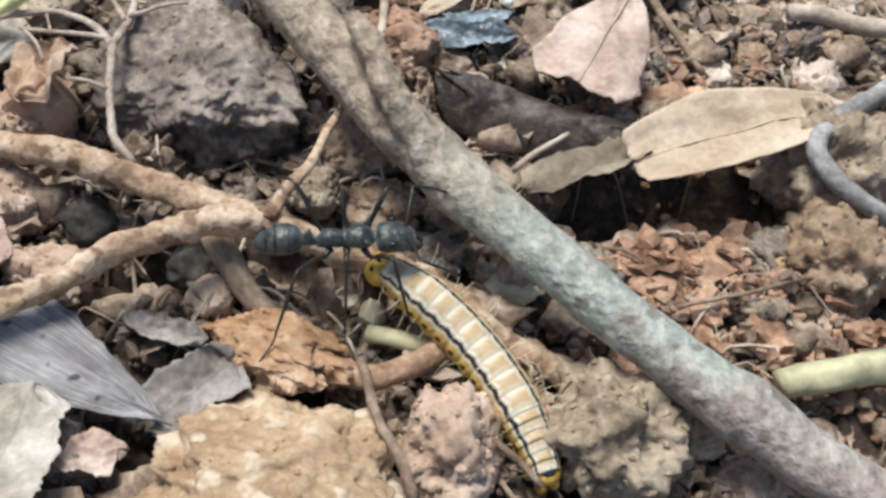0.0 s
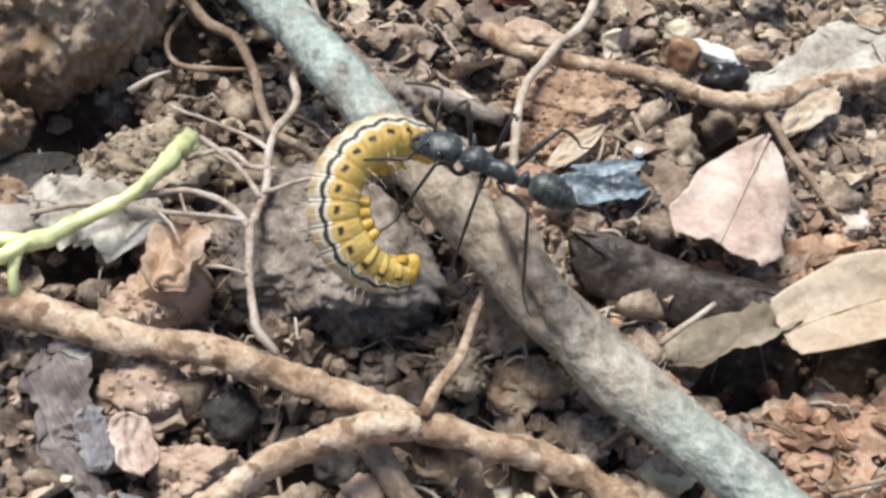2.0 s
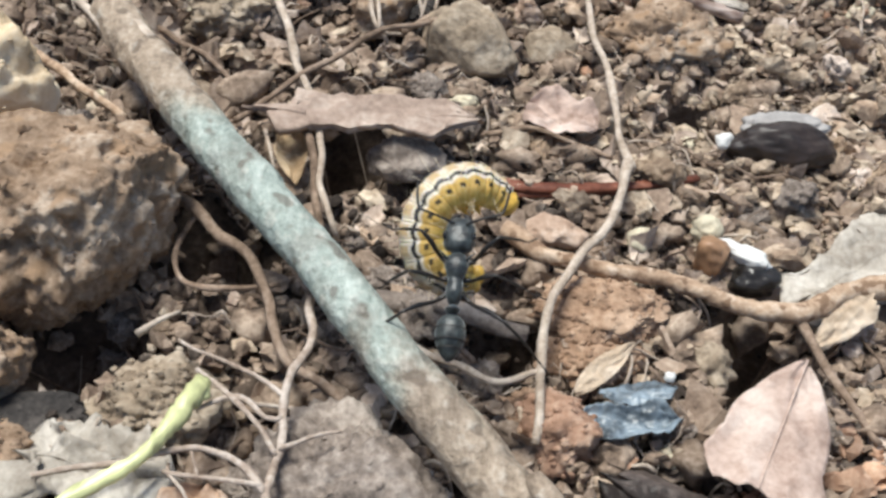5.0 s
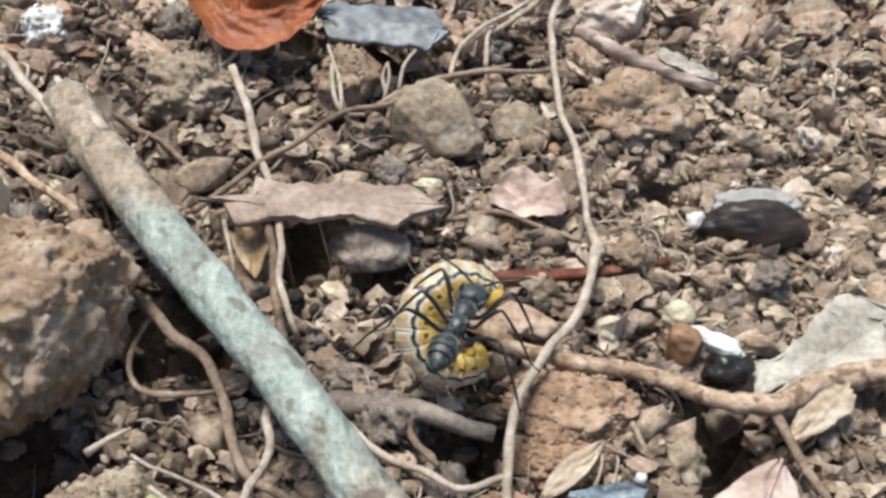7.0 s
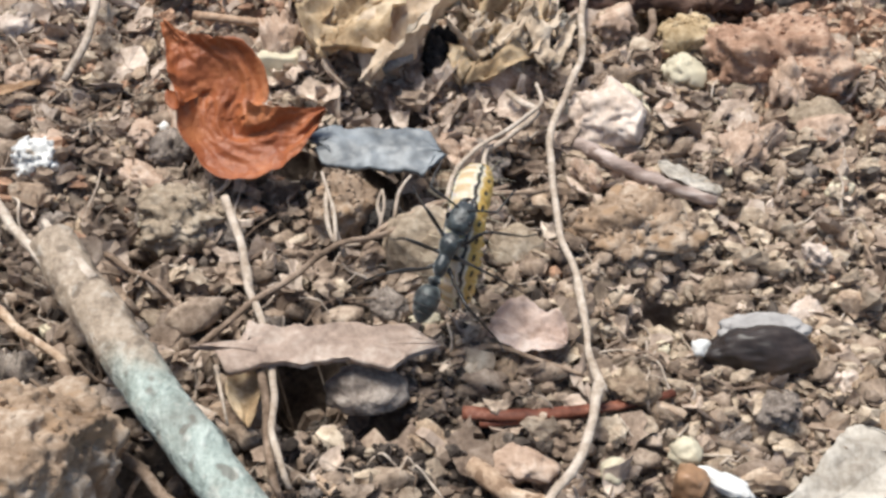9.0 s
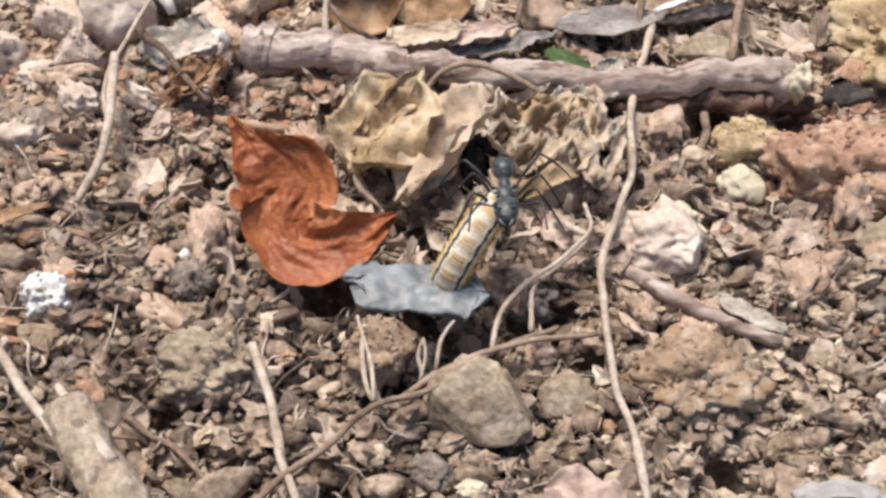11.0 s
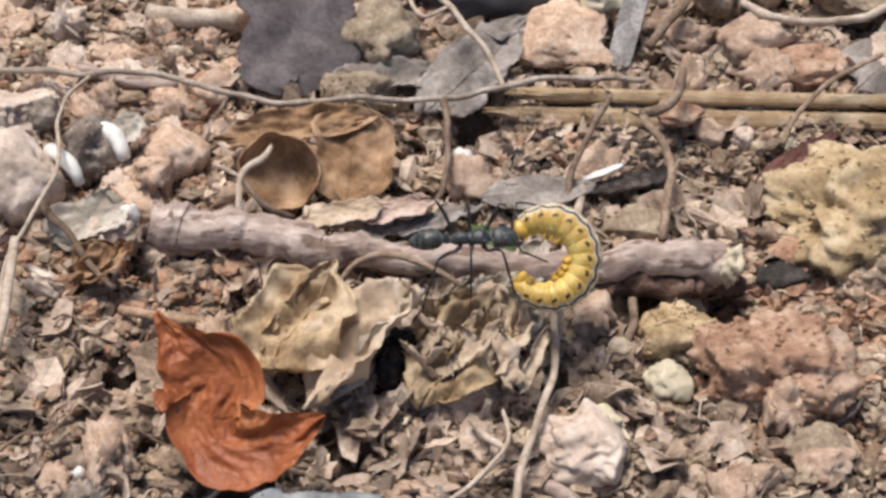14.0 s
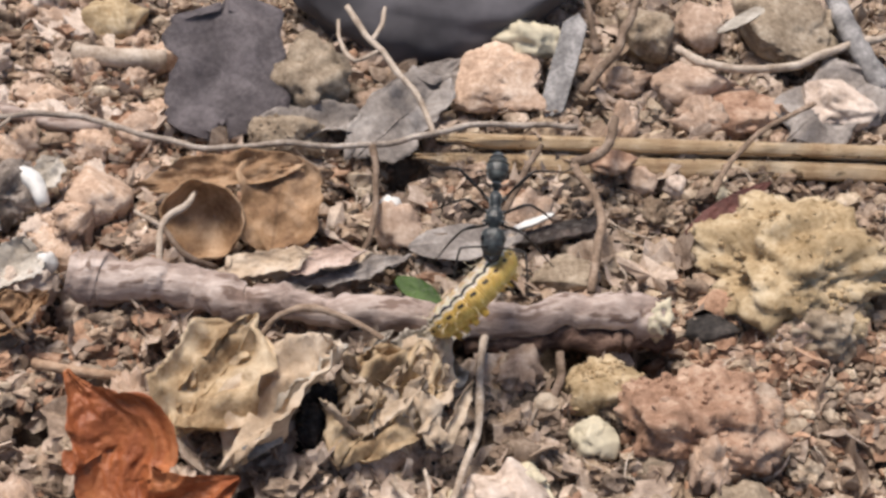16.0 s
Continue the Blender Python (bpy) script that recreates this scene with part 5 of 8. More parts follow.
lump("soil_clod", "pale pink clod by the stick", "clod", 2.51, -0.21, -1.30, (0.33, 0.3, 0.28), CLOD_PINK, 53, facets=0.6, rough=0.38, fine=0.16, level=4, crust=376, crust_size=0.8)
lump("soil_clod", "reddish clod in the corner", "clod", 2.97, -0.71, -1.41, (0.3, 0.24, 0.17), CLOD_PINK, 54, rough=0.38, fine=0.16, level=4, crust=354, crust_size=0.8)
lump("pale_pebble", "smooth pale grey pebble", "pebble", 0.73, 1.03, -0.94, (0.29, 0.24, 0.19), PALE_STONE, 55, facets=0.6, level=4)
lump("pale_pebble", "pale stone chip under the ant", "pebble", -0.51, 0.62, -0.86, (0.15, 0.15, 0.15), PALE_STONE, 56, facets=0.8, level=4)
lump("pale_pebble", "pale stone chip under the ant", "pebble", -0.72, 0.74, -0.82, (0.1, 0.1, 0.1), PALE_STONE, 57, facets=0.8, level=4)
lump("yellow_pebble", "yellowish rounded pebble on the soil", "pebble", 3.67, 1.88, -1.30, (0.18, 0.18, 0.17), CLOD_YELLOW, 58, level=4)
lump("soil_clod", "brown clod under the fork", "clod", -3.98, 1.40, -0.30, (0.44, 0.33, 0.28), CLOD_PINK, 59, rough=0.38, fine=0.16, level=4, crust=420, crust_size=0.8)
leaf("weathered_leaf", "mauve-brown broken leaf piece in layers", "leaf", (-4.86, 1.52, -0.02), (-4.36, 0.72, -0.14), 0.56, LEAF_MAUVE, 260, roll=14, shape='strip', crumple=0.16, ragged=0.6)
leaf("weathered_leaf", "mauve-brown broken leaf piece, torn", "leaf", (-4.72, 0.86, -0.14), (-4.12, 0.16, -0.22), 0.58, LEAF_MAUVE, 261, roll=-10, shape='torn', crumple=0.16, ragged=0.6)
leaf("weathered_leaf", "bluish-white leaf flake lying on broken leaves", "leaf", (-4.38, 1.0, -0.05), (-4.14, 0.42, -0.12), 0.26, LEAF_LILAC, 262, roll=8, shape='strip', crumple=0.2, ragged=0.7)
leaf("weathered_leaf", "dull pink rounded leaf piece", "leaf", (-4.04, 0.98, -0.08), (-3.80, 0.44, -0.2), 0.46, LEAF_PINK, 263, roll=-14, shape='torn', crumple=0.12, ragged=0.2)
leaf("weathered_leaf", "small white leaf chip with a pointed end", "leaf", (-4.74, 1.62, 0.04), (-4.44, 1.66, 0.02), 0.3, LEAF_WHITE, 264, roll=0, shape='fan', crumple=0.1, ragged=0.4, nu=16, nv=10)
lump("dark_lump", "black charred stone under the forked root", "stone", -3.2, 1.27, -0.42, (0.3, 0.26, 0.26), CLOD_AND_SHADE, 265, facets=0.7, level=4)
lump("soil_clod", "pinkish crumbly clod beside the forked root", "clod", -3.46, 0.66, -0.5, (0.38, 0.3, 0.26), CLOD_PINK, 266, rough=0.45, fine=0.18, level=5, crust=160, crust_size=0.7)
lump("soil_clod", "orange-brown crumbs lump on the soil", "clod", -0.41, 4.25, -0.56, (0.43, 0.39, 0.35), CLOD_RED, 61, rough=0.38, fine=0.16, level=4, crust=420, crust_size=0.8)
lump("rotten_wood", "crumbly orange rotten wood", "wood", 0.15, 5.87, -0.46, (0.7, 0.46, 0.23), CLAY_WOOD, 62, turn=-3, rough=0.38, fine=0.16, level=5, crust=596, crust_size=0.8)
lump("rotten_wood", "crumbly orange rotten wood in the hollow", "wood", -0.04, 5.31, -0.63, (0.5, 0.37, 0.23), CLAY_WOOD, 63, rough=0.38, fine=0.16, level=5, crust=464, crust_size=0.8)
lump("rotten_wood", "brown rotten wood lump", "wood", -0.60, 4.48, -0.62, (0.48, 0.35, 0.22), CLAY_WOOD, 64, rough=0.38, fine=0.16, level=5, crust=464, crust_size=0.8)
lump("grey_stone", "grey-mauve flat stone on the soil", "stone", -2.14, 7.95, -0.15, (0.46, 0.38, 0.29), CLOD_GREY, 65, facets=0.7, level=4)
lump("grey_stone", "pinkish flat pebble by the root", "stone", -0.38, 7.08, -0.42, (0.38, 0.27, 0.16), CLOD_PINK, 66, facets=0.7, level=4)
lump("brown_stone", "smooth tan-brown clod with a pale cap", "stone", -1.33, 10.02, 0.03, (0.72, 0.63, 0.54), CLOD_TAN, 67, rough=0.3, fine=0.1, facets=0.75, level=5)
lump("brown_stone", "tan clod beside the smooth one", "stone", -0.33, 10.44, -0.23, (0.37, 0.29, 0.22), CLOD_TAN, 68, facets=0.6, level=4)
lump("red_clod", "reddish-brown crumbly clod on the soil", "clod", 1.19, 10.71, -0.30, (0.78, 0.6, 0.41), CLOD_BROWN, 69, rough=0.38, fine=0.16, level=5, crust=552, crust_size=0.8)
lump("yellow_chip", "pale yellow angular pebble", "pebble", 0.66, 6.99, -0.49, (0.19, 0.2, 0.21), PALE_STONE, 70, facets=0.9, level=3)
seed_pod = lump("seed_pod", "dark brown glossy seed pod with a grey top", "seed", 2.56, 8.71, -0.47, (0.69, 0.32, 0.37), SEED_DARK, 71, rough=0.16, fine=0.03, level=5)
lump("skin", "pale grey papery skin on the seed pod", "seed", 2.59, 8.93, -0.30, (0.53, 0.24, 0.12), SEED_GREY, 72, parent=seed_pod, rough=0.3, fine=0.1, level=4)
lump("tip", "white tip of the seed pod", "pebble", 1.84, 8.77, -0.43, (0.12, 0.12, 0.12), WHITE, 73, parent=seed_pod, level=3, facets=0.7)
snail_shell = lump("snail_shell", "brown glossy shell fragment", "shell", 1.46, 6.82, -0.50, (0.22, 0.25, 0.34), SEED_BROWN, 74, facets=0.6, tip=20, rough=0.25, fine=0.02, level=4)
lump("rim", "bright white shell fragment", "shell", 1.84, 6.76, -0.43, (0.30, 0.12, 0.12), WHITE, 75, parent=snail_shell, rough=0.3, fine=0.05, level=4, tip=-20, turn=-38)
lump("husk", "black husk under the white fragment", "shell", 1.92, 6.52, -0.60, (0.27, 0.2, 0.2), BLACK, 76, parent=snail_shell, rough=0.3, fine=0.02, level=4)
lump("pale_pebble", "cream rounded pebble by the shell", "pebble", 1.48, 7.29, -0.55, (0.19, 0.19, 0.19), PALE_STONE, 77, rough=0.2, level=4)
leaf("grey_flake", "blue-grey flat flake on the soil", "flake", (-2.78, 11.43, 0.71), (-1.25, 11.34, 0.59), 0.66, SLATE_CHIP, 78, roll=14, shape='strip', crumple=0.045, ragged=0.4, thick=0.06, fold=-0.15)
lump("brown_clod", "brown clod under the grey flake", "clod", -2.50, 10.84, 0.12, (0.47, 0.47, 0.47), CLOD_BROWN, 79, facets=0.5, rough=0.38, fine=0.16, level=4, crust=376, crust_size=0.8)
# Added dark lump: the shade of the cave under the flake, as colour.
lump("dark_lump", "near-black lump painted as shade beside the brown clod", "clod", -2.00, 10.72, -0.13, (0.29, 0.29, 0.29), CLOD_AND_SHADE, 80, rough=0.38, fine=0.16, level=4, crust=266, crust_size=0.8)
lump("grey_clod", "grey-green crumbly clod under the leaf stalk", "clod", -4.57, 10.54, 0.18, (0.57, 0.48, 0.39), CLOD_TAN, 81, rough=0.38, fine=0.16, level=5, crust=442, crust_size=0.8)
lump("white_pebble", "white pebble by the rust leaf", "pebble", -5.06, 12.37, 0.27, (0.15, 0.14, 0.14), WHITE, 82, level=3, facets=0.8)
lump("yellow_pebble", "pale yellow pebble on the soil", "pebble", -3.66, 13.90, 0.26, (0.37, 0.34, 0.32), PALE_STONE, 83, facets=0.8, level=4)
lump("white_lump", "white lichen-like lump on the soil", "lump", -6.60, 11.50, 0.47, (0.27, 0.24, 0.21), WHITE, 84, rough=0.6, fine=0.2, level=4, crust=266, crust_size=0.8)
tube("rootlet", "tan root end curving down", "root", [(-6.44, 15.71, 1.02, 0.07), (-6.23, 14.37, 1.09, 0.066), (-6.21, 13.55, 0.98, 0.06), (-6.47, 12.93, 0.68, 0.055)], ROOT_PALE, kink=0.3)
tube("rootlet", "thin branching rootlet on the soil", "root", [(-1.18, 10.72, 0.20, 0.035), (-1.07, 11.28, 0.32, 0.033), (-0.61, 11.77, 0.41, 0.032), (-0.12, 12.27, 0.40, 0.030), (0.14, 12.77, 0.30, 0.028), (0.08, 13.27, 0.23, 0.026)], ROOT_PALE, kink=1.56, wobble=0.22, knots=0.4, step=0.09)
tube("rootlet", "thin rootlet fork on the soil", "root", [(-2.23, 9.99, 0.26, 0.039), (-1.65, 10.40, 0.33, 0.039), (-1.19, 10.60, 0.35, 0.038), (-0.51, 10.90, 0.26, 0.037), (0.12, 11.12, 0.12, 0.036)], ROOT_THIN, kink=1.56, wobble=0.22, knots=0.4, step=0.09)
tube("rootlet", "short upright pale rootlet", "root", [(-1.97, 10.25, 0.25, 0.029), (-2.04, 10.45, 0.46, 0.023), (-1.99, 10.62, 0.56, 0.017)], ROOT_PALE, kink=1.04, wobble=0.22, knots=0.4, step=0.09)
tube("rootlet", "short upright pale rootlet", "root", [(-1.84, 10.42, 0.24, 0.029), (-1.78, 10.72, 0.45, 0.023), (-1.62, 10.90, 0.55, 0.017)], ROOT_PALE, kink=1.04, wobble=0.22, knots=0.4, step=0.09)
tube("rootlet", "short upright pale rootlet", "root", [(-0.73, 11.05, 0.18, 0.036), (-0.68, 11.58, 0.30, 0.030), (-0.56, 11.82, 0.31, 0.024)], ROOT_PALE, kink=1.04, wobble=0.22, knots=0.4, step=0.09)
tube("rootlet", "pale rootlet beside the stone", "root", [(-2.42, 9.82, 0.17, 0.034), (-2.55, 10.09, 0.39, 0.028), (-2.62, 10.40, 0.51, 0.023)], ROOT_PALE, kink=1.04, wobble=0.22, knots=0.4, step=0.09)
tube("rotting_twig", "dark rotting twig with a pale scale", "twig", [(0.63, 12.41, -0.15, 0.116), (1.15, 11.94, -0.17, 0.105), (1.74, 11.58, -0.24, 0.094), (2.42, 11.33, -0.36, 0.084)], LOG, wobble=0.3)
leaf("bark_scale", "pale bark scale on the soil", "bark", (1.71, 11.94, -0.16), (2.49, 11.42, -0.26), 0.35, LEAF_WHITE, 85, roll=0, shape='torn', crumple=0.15)
leaf("dark_leaf", "brown slender leaf at the edge", "leaf", (-8.12, 12.33, 0.7), (-6.82, 12.9, 0.71), 0.28, LEAF_BROWN, 86, roll=0, crumple=0.1)
lump("pale_stone", "blocky pale stone on the soil", "stone", 4.15, 12.86, -0.33, (0.44, 0.36, 0.28), CLOD_PINK, 87, facets=0.9, level=4)
lump("pale_stone", "whitish grey stone on the soil", "stone", 1.32, 13.36, -0.2, (0.42, 0.36, 0.32), PALE_STONE, 88, facets=0.6, level=5, rough=0.4, fine=0.14)
lump("pale_stone", "white angular stone on the soil", "stone", 2.39, 14.07, -0.18, (0.33, 0.29, 0.25), PALE_STONE, 89, facets=0.9, level=4)
lump("red_clod", "rust-red crumbly clay clod", "clod", 3.85, 14.38, -0.21, (0.76, 0.63, 0.5), CLOD_RED, 90, rough=0.38, fine=0.16, level=5, crust=530, crust_size=0.8)
lump("tan_clod", "tan crumbly clod under the branch end", "clod", 2.55, 14.96, -0.19, (0.54, 0.45, 0.35), CLOD_YELLOW, 91, rough=0.38, fine=0.16, level=4, crust=398, crust_size=0.8)
lump("pale_stone", "pale cream stone on the soil", "stone", 2.36, 14.12, -0.18, (0.3, 0.26, 0.23), PALE_STONE, 92, facets=0.9, level=4)
lump("pale_stone", "grey flat stone on the soil", "stone", 1.23, 13.02, -0.16, (0.68, 0.58, 0.48), CLOD_PALE_SUNLIT, 93, facets=0.7, level=5)
lump("pale_stone", "blocky pale stone on the soil", "stone", 4.16, 13.06, -0.32, (0.43, 0.36, 0.29), CLOD_TAN, 94, facets=0.9, level=4)
lump("pale_stone", "pale rounded stone on the soil", "stone", 3.07, 13.72, -0.30, (0.22, 0.2, 0.18), CLOD_TAN, 95, facets=0.7, level=4)
fallen_branch = tube("fallen_branch", "grey-pink fallen branch lying across the gravel", "branch", [(-4.76, 16.21, 0.75, 0.250), (-4.06, 16.13, 0.71, 0.285), (-3.45, 16.11, 0.66, 0.262), (-3.1, 16.06, 0.64, 0.305), (-2.15, 15.96, 0.54, 0.250), (-1.4, 15.88, 0.50, 0.215), (-0.57, 15.80, 0.46, 0.230), (0.70, 15.77, 0.38, 0.225), (1.81, 15.77, 0.37, 0.235), (2.63, 15.91, 0.33, 0.255), (3.43, 15.86, 0.27, 0.280)], LOG, sides=26, wobble=0.26, kink=0.5, knots=0.35, step=0.06)
# A split strip of bark; the underside's shade is part of its colour.
tube("split_bark", "split bark under the branch, shade darkened into its colour", "bark", [(0.70, 15.57, 0.06, 0.14), (1.68, 15.62, 0.07, 0.17), (2.66, 15.72, 0.02, 0.18), (3.66, 15.81, -0.1, 0.14)], BARK_SHADED, parent=fallen_branch, wobble=0.6, kink=0.6, sides=18, step=0.06)
lump("broken_end", "pale splintered end of the branch", "wood", 3.38, 15.81, 0.28, (0.2, 0.24, 0.27), PALE_STONE, 96, parent=fallen_branch, rough=0.6, fine=0.3, level=4, crust=0, crust_size=0.8)
leaf("crumpled_leaf", "crumpled straw-coloured dead leaf", "leaf", (-2.98, 13.72, 0.46), (-2.09, 15.08, 0.9), 1.40, LEAF_OLIVE, 97, roll=10, shape='torn', crumple=0.26, cup=0.5, ragged=0.3, rib=0.025)
leaf("crumpled_leaf", "pale crumpled dead leaf with folded ribs", "leaf", (-2.25, 13.29, 0.29), (-1.03, 14.77, 0.82), 1.24, LEAF_TAN, 98, roll=-15, shape='torn', crumple=0.24, cup=0.4, ragged=0.3, fold=0.3, rib=0.03)
shredded_leaf = leaf("crumpled_leaf", "shredded tan dead leaf", "leaf", (-0.89, 13.44, 0.21), (0.02, 14.86, 0.66), 1.48, LEAF_OLIVE, 99, roll=10, shape='torn', crumple=0.28, cup=0.3, ragged=0.4, rib=0.025)
leaf("crumpled_leaf", "straw-coloured leaf shred standing on edge", "leaf", (-3.01, 14.11, 0.57), (-2.16, 15.19, 0.96), 0.52, LEAF_OLIVE, 100, roll=60, shape='torn', crumple=0.28, cup=0.3, ragged=0.3)
leaf("crumpled_leaf", "pale folded leaf shred", "leaf", (-1.77, 14.07, 0.49), (-0.88, 14.82, 0.77), 0.45, LEAF_WHITE, 101, roll=-50, shape='torn', crumple=0.28, cup=0.3, ragged=0.3)
leaf("crumpled_leaf", "shredded tan leaf piece standing up", "leaf", (-0.59, 13.74, 0.4), (0.15, 14.27, 0.68), 0.58, LEAF_OLIVE, 102, roll=40, shape='torn', crumple=0.3, cup=0.3, ragged=0.4)
leaf("crumpled_leaf", "pale grey leaf shred below the branch", "leaf", (-0.28, 14.62, 0.32), (0.64, 14.77, 0.37), 0.53, LEAF_WHITE, 103, roll=10, shape='torn', crumple=0.28, ragged=0.4)
leaf("crumpled_leaf", "brown curled leaf shred beside the rust leaf", "leaf", (-5.59, 15.31, 0.56), (-4.93, 15.81, 0.83), 0.54, LEAF_BROWN, 104, roll=20, shape='torn', crumple=0.3, cup=0.5, ragged=0.3)
leaf("crumpled_leaf", "dull tan leaf by the stones", "leaf", (-2.5, 16.48, 0.52), (-0.72, 16.92, 0.54), 0.57, LEAF_TAN, 105, roll=15, shape='torn', crumple=0.25, ragged=0.3)
leaf("crumpled_leaf", "greyish leaf strip under the curled leaf", "leaf", (-1.85, 16.27, 0.48), (-0.14, 16.94, 0.41), 0.49, LEAF_GREY, 106, roll=0, shape='torn', crumple=0.2, ragged=0.3)
# Lump added to blacken the gap; the shade is in its colour.
lump("dark_lump", "near-black lump painted as gap shade between crumpled leaves", "clod", -1.23, 14.44, -0.03, (0.3, 0.36, 0.41), CLOD_AND_SHADE, 107, rough=0.38, fine=0.16, level=4, crust=332, crust_size=0.8)
tube("grey_stub", "small grey twig stub", "twig", [(-2.09, 13.35, 0.49, 0.100), (-1.85, 13.46, 0.57, 0.093), (-1.68, 13.56, 0.57, 0.086)], TWIG_GREY)
curled_leaf = rolled_leaf("curled_leaf", "curled orange-tan dead leaf forming a rust-brown hollow", "leaf", (-2.98, 17.16, 0.96), (-2.86, 17.52, 0.72), (0.62, 0.56), LEAF_BROWN, 108)
leaf("flap", "tan upper flap of a curled leaf", "leaf", (-3.9, 17.9, 1.0), (-1.75, 18.2, 1.1), 0.7, LEAF_BROWN, 109, roll=30, parent=curled_leaf, shape='torn', crumple=0.14, cup=0.5, ragged=0.3)
leaf("flap", "orange-tan side flap of a curled leaf", "leaf", (-2.04, 17.12, 0.4), (-1.86, 18.4, 1.1), 1.5, LEAF_BROWN, 110, roll=4, parent=curled_leaf, shape='torn', crumple=0.12, cup=0.3, ragged=0.25)
leaf("shred", "pale orange-tan torn leaf shred", "leaf", (0, 13.67, 0.47), (0.47, 14.13, 0.86), 0.20, LEAF_TAN, 111, roll=-45, parent=shredded_leaf, shape='strip', crumple=0.25, cup=-0.38, ragged=0.6, nu=14, nv=8)
leaf("shred", "pale orange-tan torn leaf shred", "leaf", (-0.4, 13.65, 0.28), (-0.49, 13.78, 0.68), 0.21, LEAF_TAN, 112, roll=42, parent=shredded_leaf, shape='strip', crumple=0.25, cup=0.47, ragged=0.6, nu=14, nv=8)
leaf("shred", "pale orange-tan torn leaf shred", "leaf", (-0.74, 13.7, 0.34), (-1.14, 13.69, 1.02), 0.16, LEAF_TAN, 113, roll=27, parent=shredded_leaf, shape='strip', crumple=0.25, cup=0.74, ragged=0.6, nu=14, nv=8)
leaf("shred", "pale orange-tan torn leaf shred", "leaf", (-0.73, 14.6, 0.4), (-0.87, 14.53, 1.04), 0.20, LEAF_TAN, 114, roll=47, parent=shredded_leaf, shape='strip', crumple=0.25, cup=-0.06, ragged=0.6, nu=14, nv=8)
leaf("shred", "pale orange-tan torn leaf shred", "leaf", (-0.96, 14.2, 0.42), (-0.59, 14.16, 0.86), 0.16, LEAF_TAN, 115, roll=18, parent=shredded_leaf, shape='strip', crumple=0.25, cup=-0.13, ragged=0.6, nu=14, nv=8)
leaf("shred", "pale orange-tan torn leaf shred", "leaf", (-0.5, 13.61, 0.41), (-0.5, 14.01, 0.68), 0.20, LEAF_WHITE, 116, roll=44, parent=shredded_leaf, shape='strip', crumple=0.25, cup=0.73, ragged=0.6, nu=14, nv=8)
leaf("shred", "pale orange-tan torn leaf shred", "leaf", (-0.41, 14.18, 0.45), (-0.33, 14.75, 0.63), 0.17, LEAF_WHITE, 117, roll=-32, parent=shredded_leaf, shape='strip', crumple=0.25, cup=0.74, ragged=0.6, nu=14, nv=8)
leaf("shred", "pale orange-tan torn leaf shred", "leaf", (-0.68, 13.69, 0.43), (-0.07, 13.84, 0.93), 0.20, LEAF_TAN, 118, roll=-4, parent=shredded_leaf, shape='strip', crumple=0.25, cup=0.23, ragged=0.6, nu=14, nv=8)
leaf("shred", "pale orange-tan torn leaf shred", "leaf", (0.29, 14.35, 0.32), (0.07, 14.58, 0.81), 0.23, LEAF_TAN, 119, roll=-35, parent=shredded_leaf, shape='strip', crumple=0.25, cup=-0.21, ragged=0.6, nu=14, nv=8)
leaf("shred", "pale orange-tan torn leaf shred", "leaf", (0.17, 14.65, 0.45), (0.36, 14.86, 0.88), 0.22, LEAF_TAN, 120, roll=-2, parent=shredded_leaf, shape='strip', crumple=0.25, cup=0.41, ragged=0.6, nu=14, nv=8)
leaf("shred", "pale orange-tan torn leaf shred", "leaf", (-0.86, 13.82, 0.53), (-0.59, 13.87, 0.79), 0.23, LEAF_TAN, 121, roll=-44, parent=shredded_leaf, shape='strip', crumple=0.25, cup=0.68, ragged=0.6, nu=14, nv=8)
leaf("shred", "pale orange-tan torn leaf shred", "leaf", (-0.94, 14.01, 0.5), (-0.68, 13.99, 0.94), 0.18, LEAF_TAN, 122, roll=-7, parent=shredded_leaf, shape='strip', crumple=0.25, cup=-0.39, ragged=0.6, nu=14, nv=8)
leaf("shred", "pale orange-tan torn leaf shred", "leaf", (0.38, 14.29, 0.5), (0.35, 15.16, 0.79), 0.26, LEAF_TAN, 123, roll=23, parent=shredded_leaf, shape='strip', crumple=0.25, cup=0.07, ragged=0.6, nu=14, nv=8)
leaf("shred", "pale orange-tan torn leaf shred", "leaf", (-0.52, 14.16, 0.47), (-0.86, 14.35, 0.84), 0.22, LEAF_TAN, 124, roll=-41, parent=shredded_leaf, shape='strip', crumple=0.25, cup=-0.22, ragged=0.6, nu=14, nv=8)
leaf("shred", "pale orange-tan torn leaf shred", "leaf", (0.24, 13.54, 0.4), (0.07, 14.04, 0.84), 0.29, LEAF_TAN, 125, roll=-14, parent=shredded_leaf, shape='strip', crumple=0.25, cup=0.39, ragged=0.6, nu=14, nv=8)
leaf("shred", "pale orange-tan torn leaf shred", "leaf", (-0.54, 13.97, 0.55), (-0.16, 14.54, 0.75), 0.19, LEAF_TAN, 126, roll=35, parent=shredded_leaf, shape='strip', crumple=0.25, cup=0.06, ragged=0.6, nu=14, nv=8)
leaf("shred", "pale orange-tan torn leaf shred", "leaf", (0.27, 14.37, 0.36), (0.06, 14.49, 0.85), 0.30, LEAF_TAN, 127, roll=33, parent=shredded_leaf, shape='strip', crumple=0.25, cup=-0.11, ragged=0.6, nu=14, nv=8)
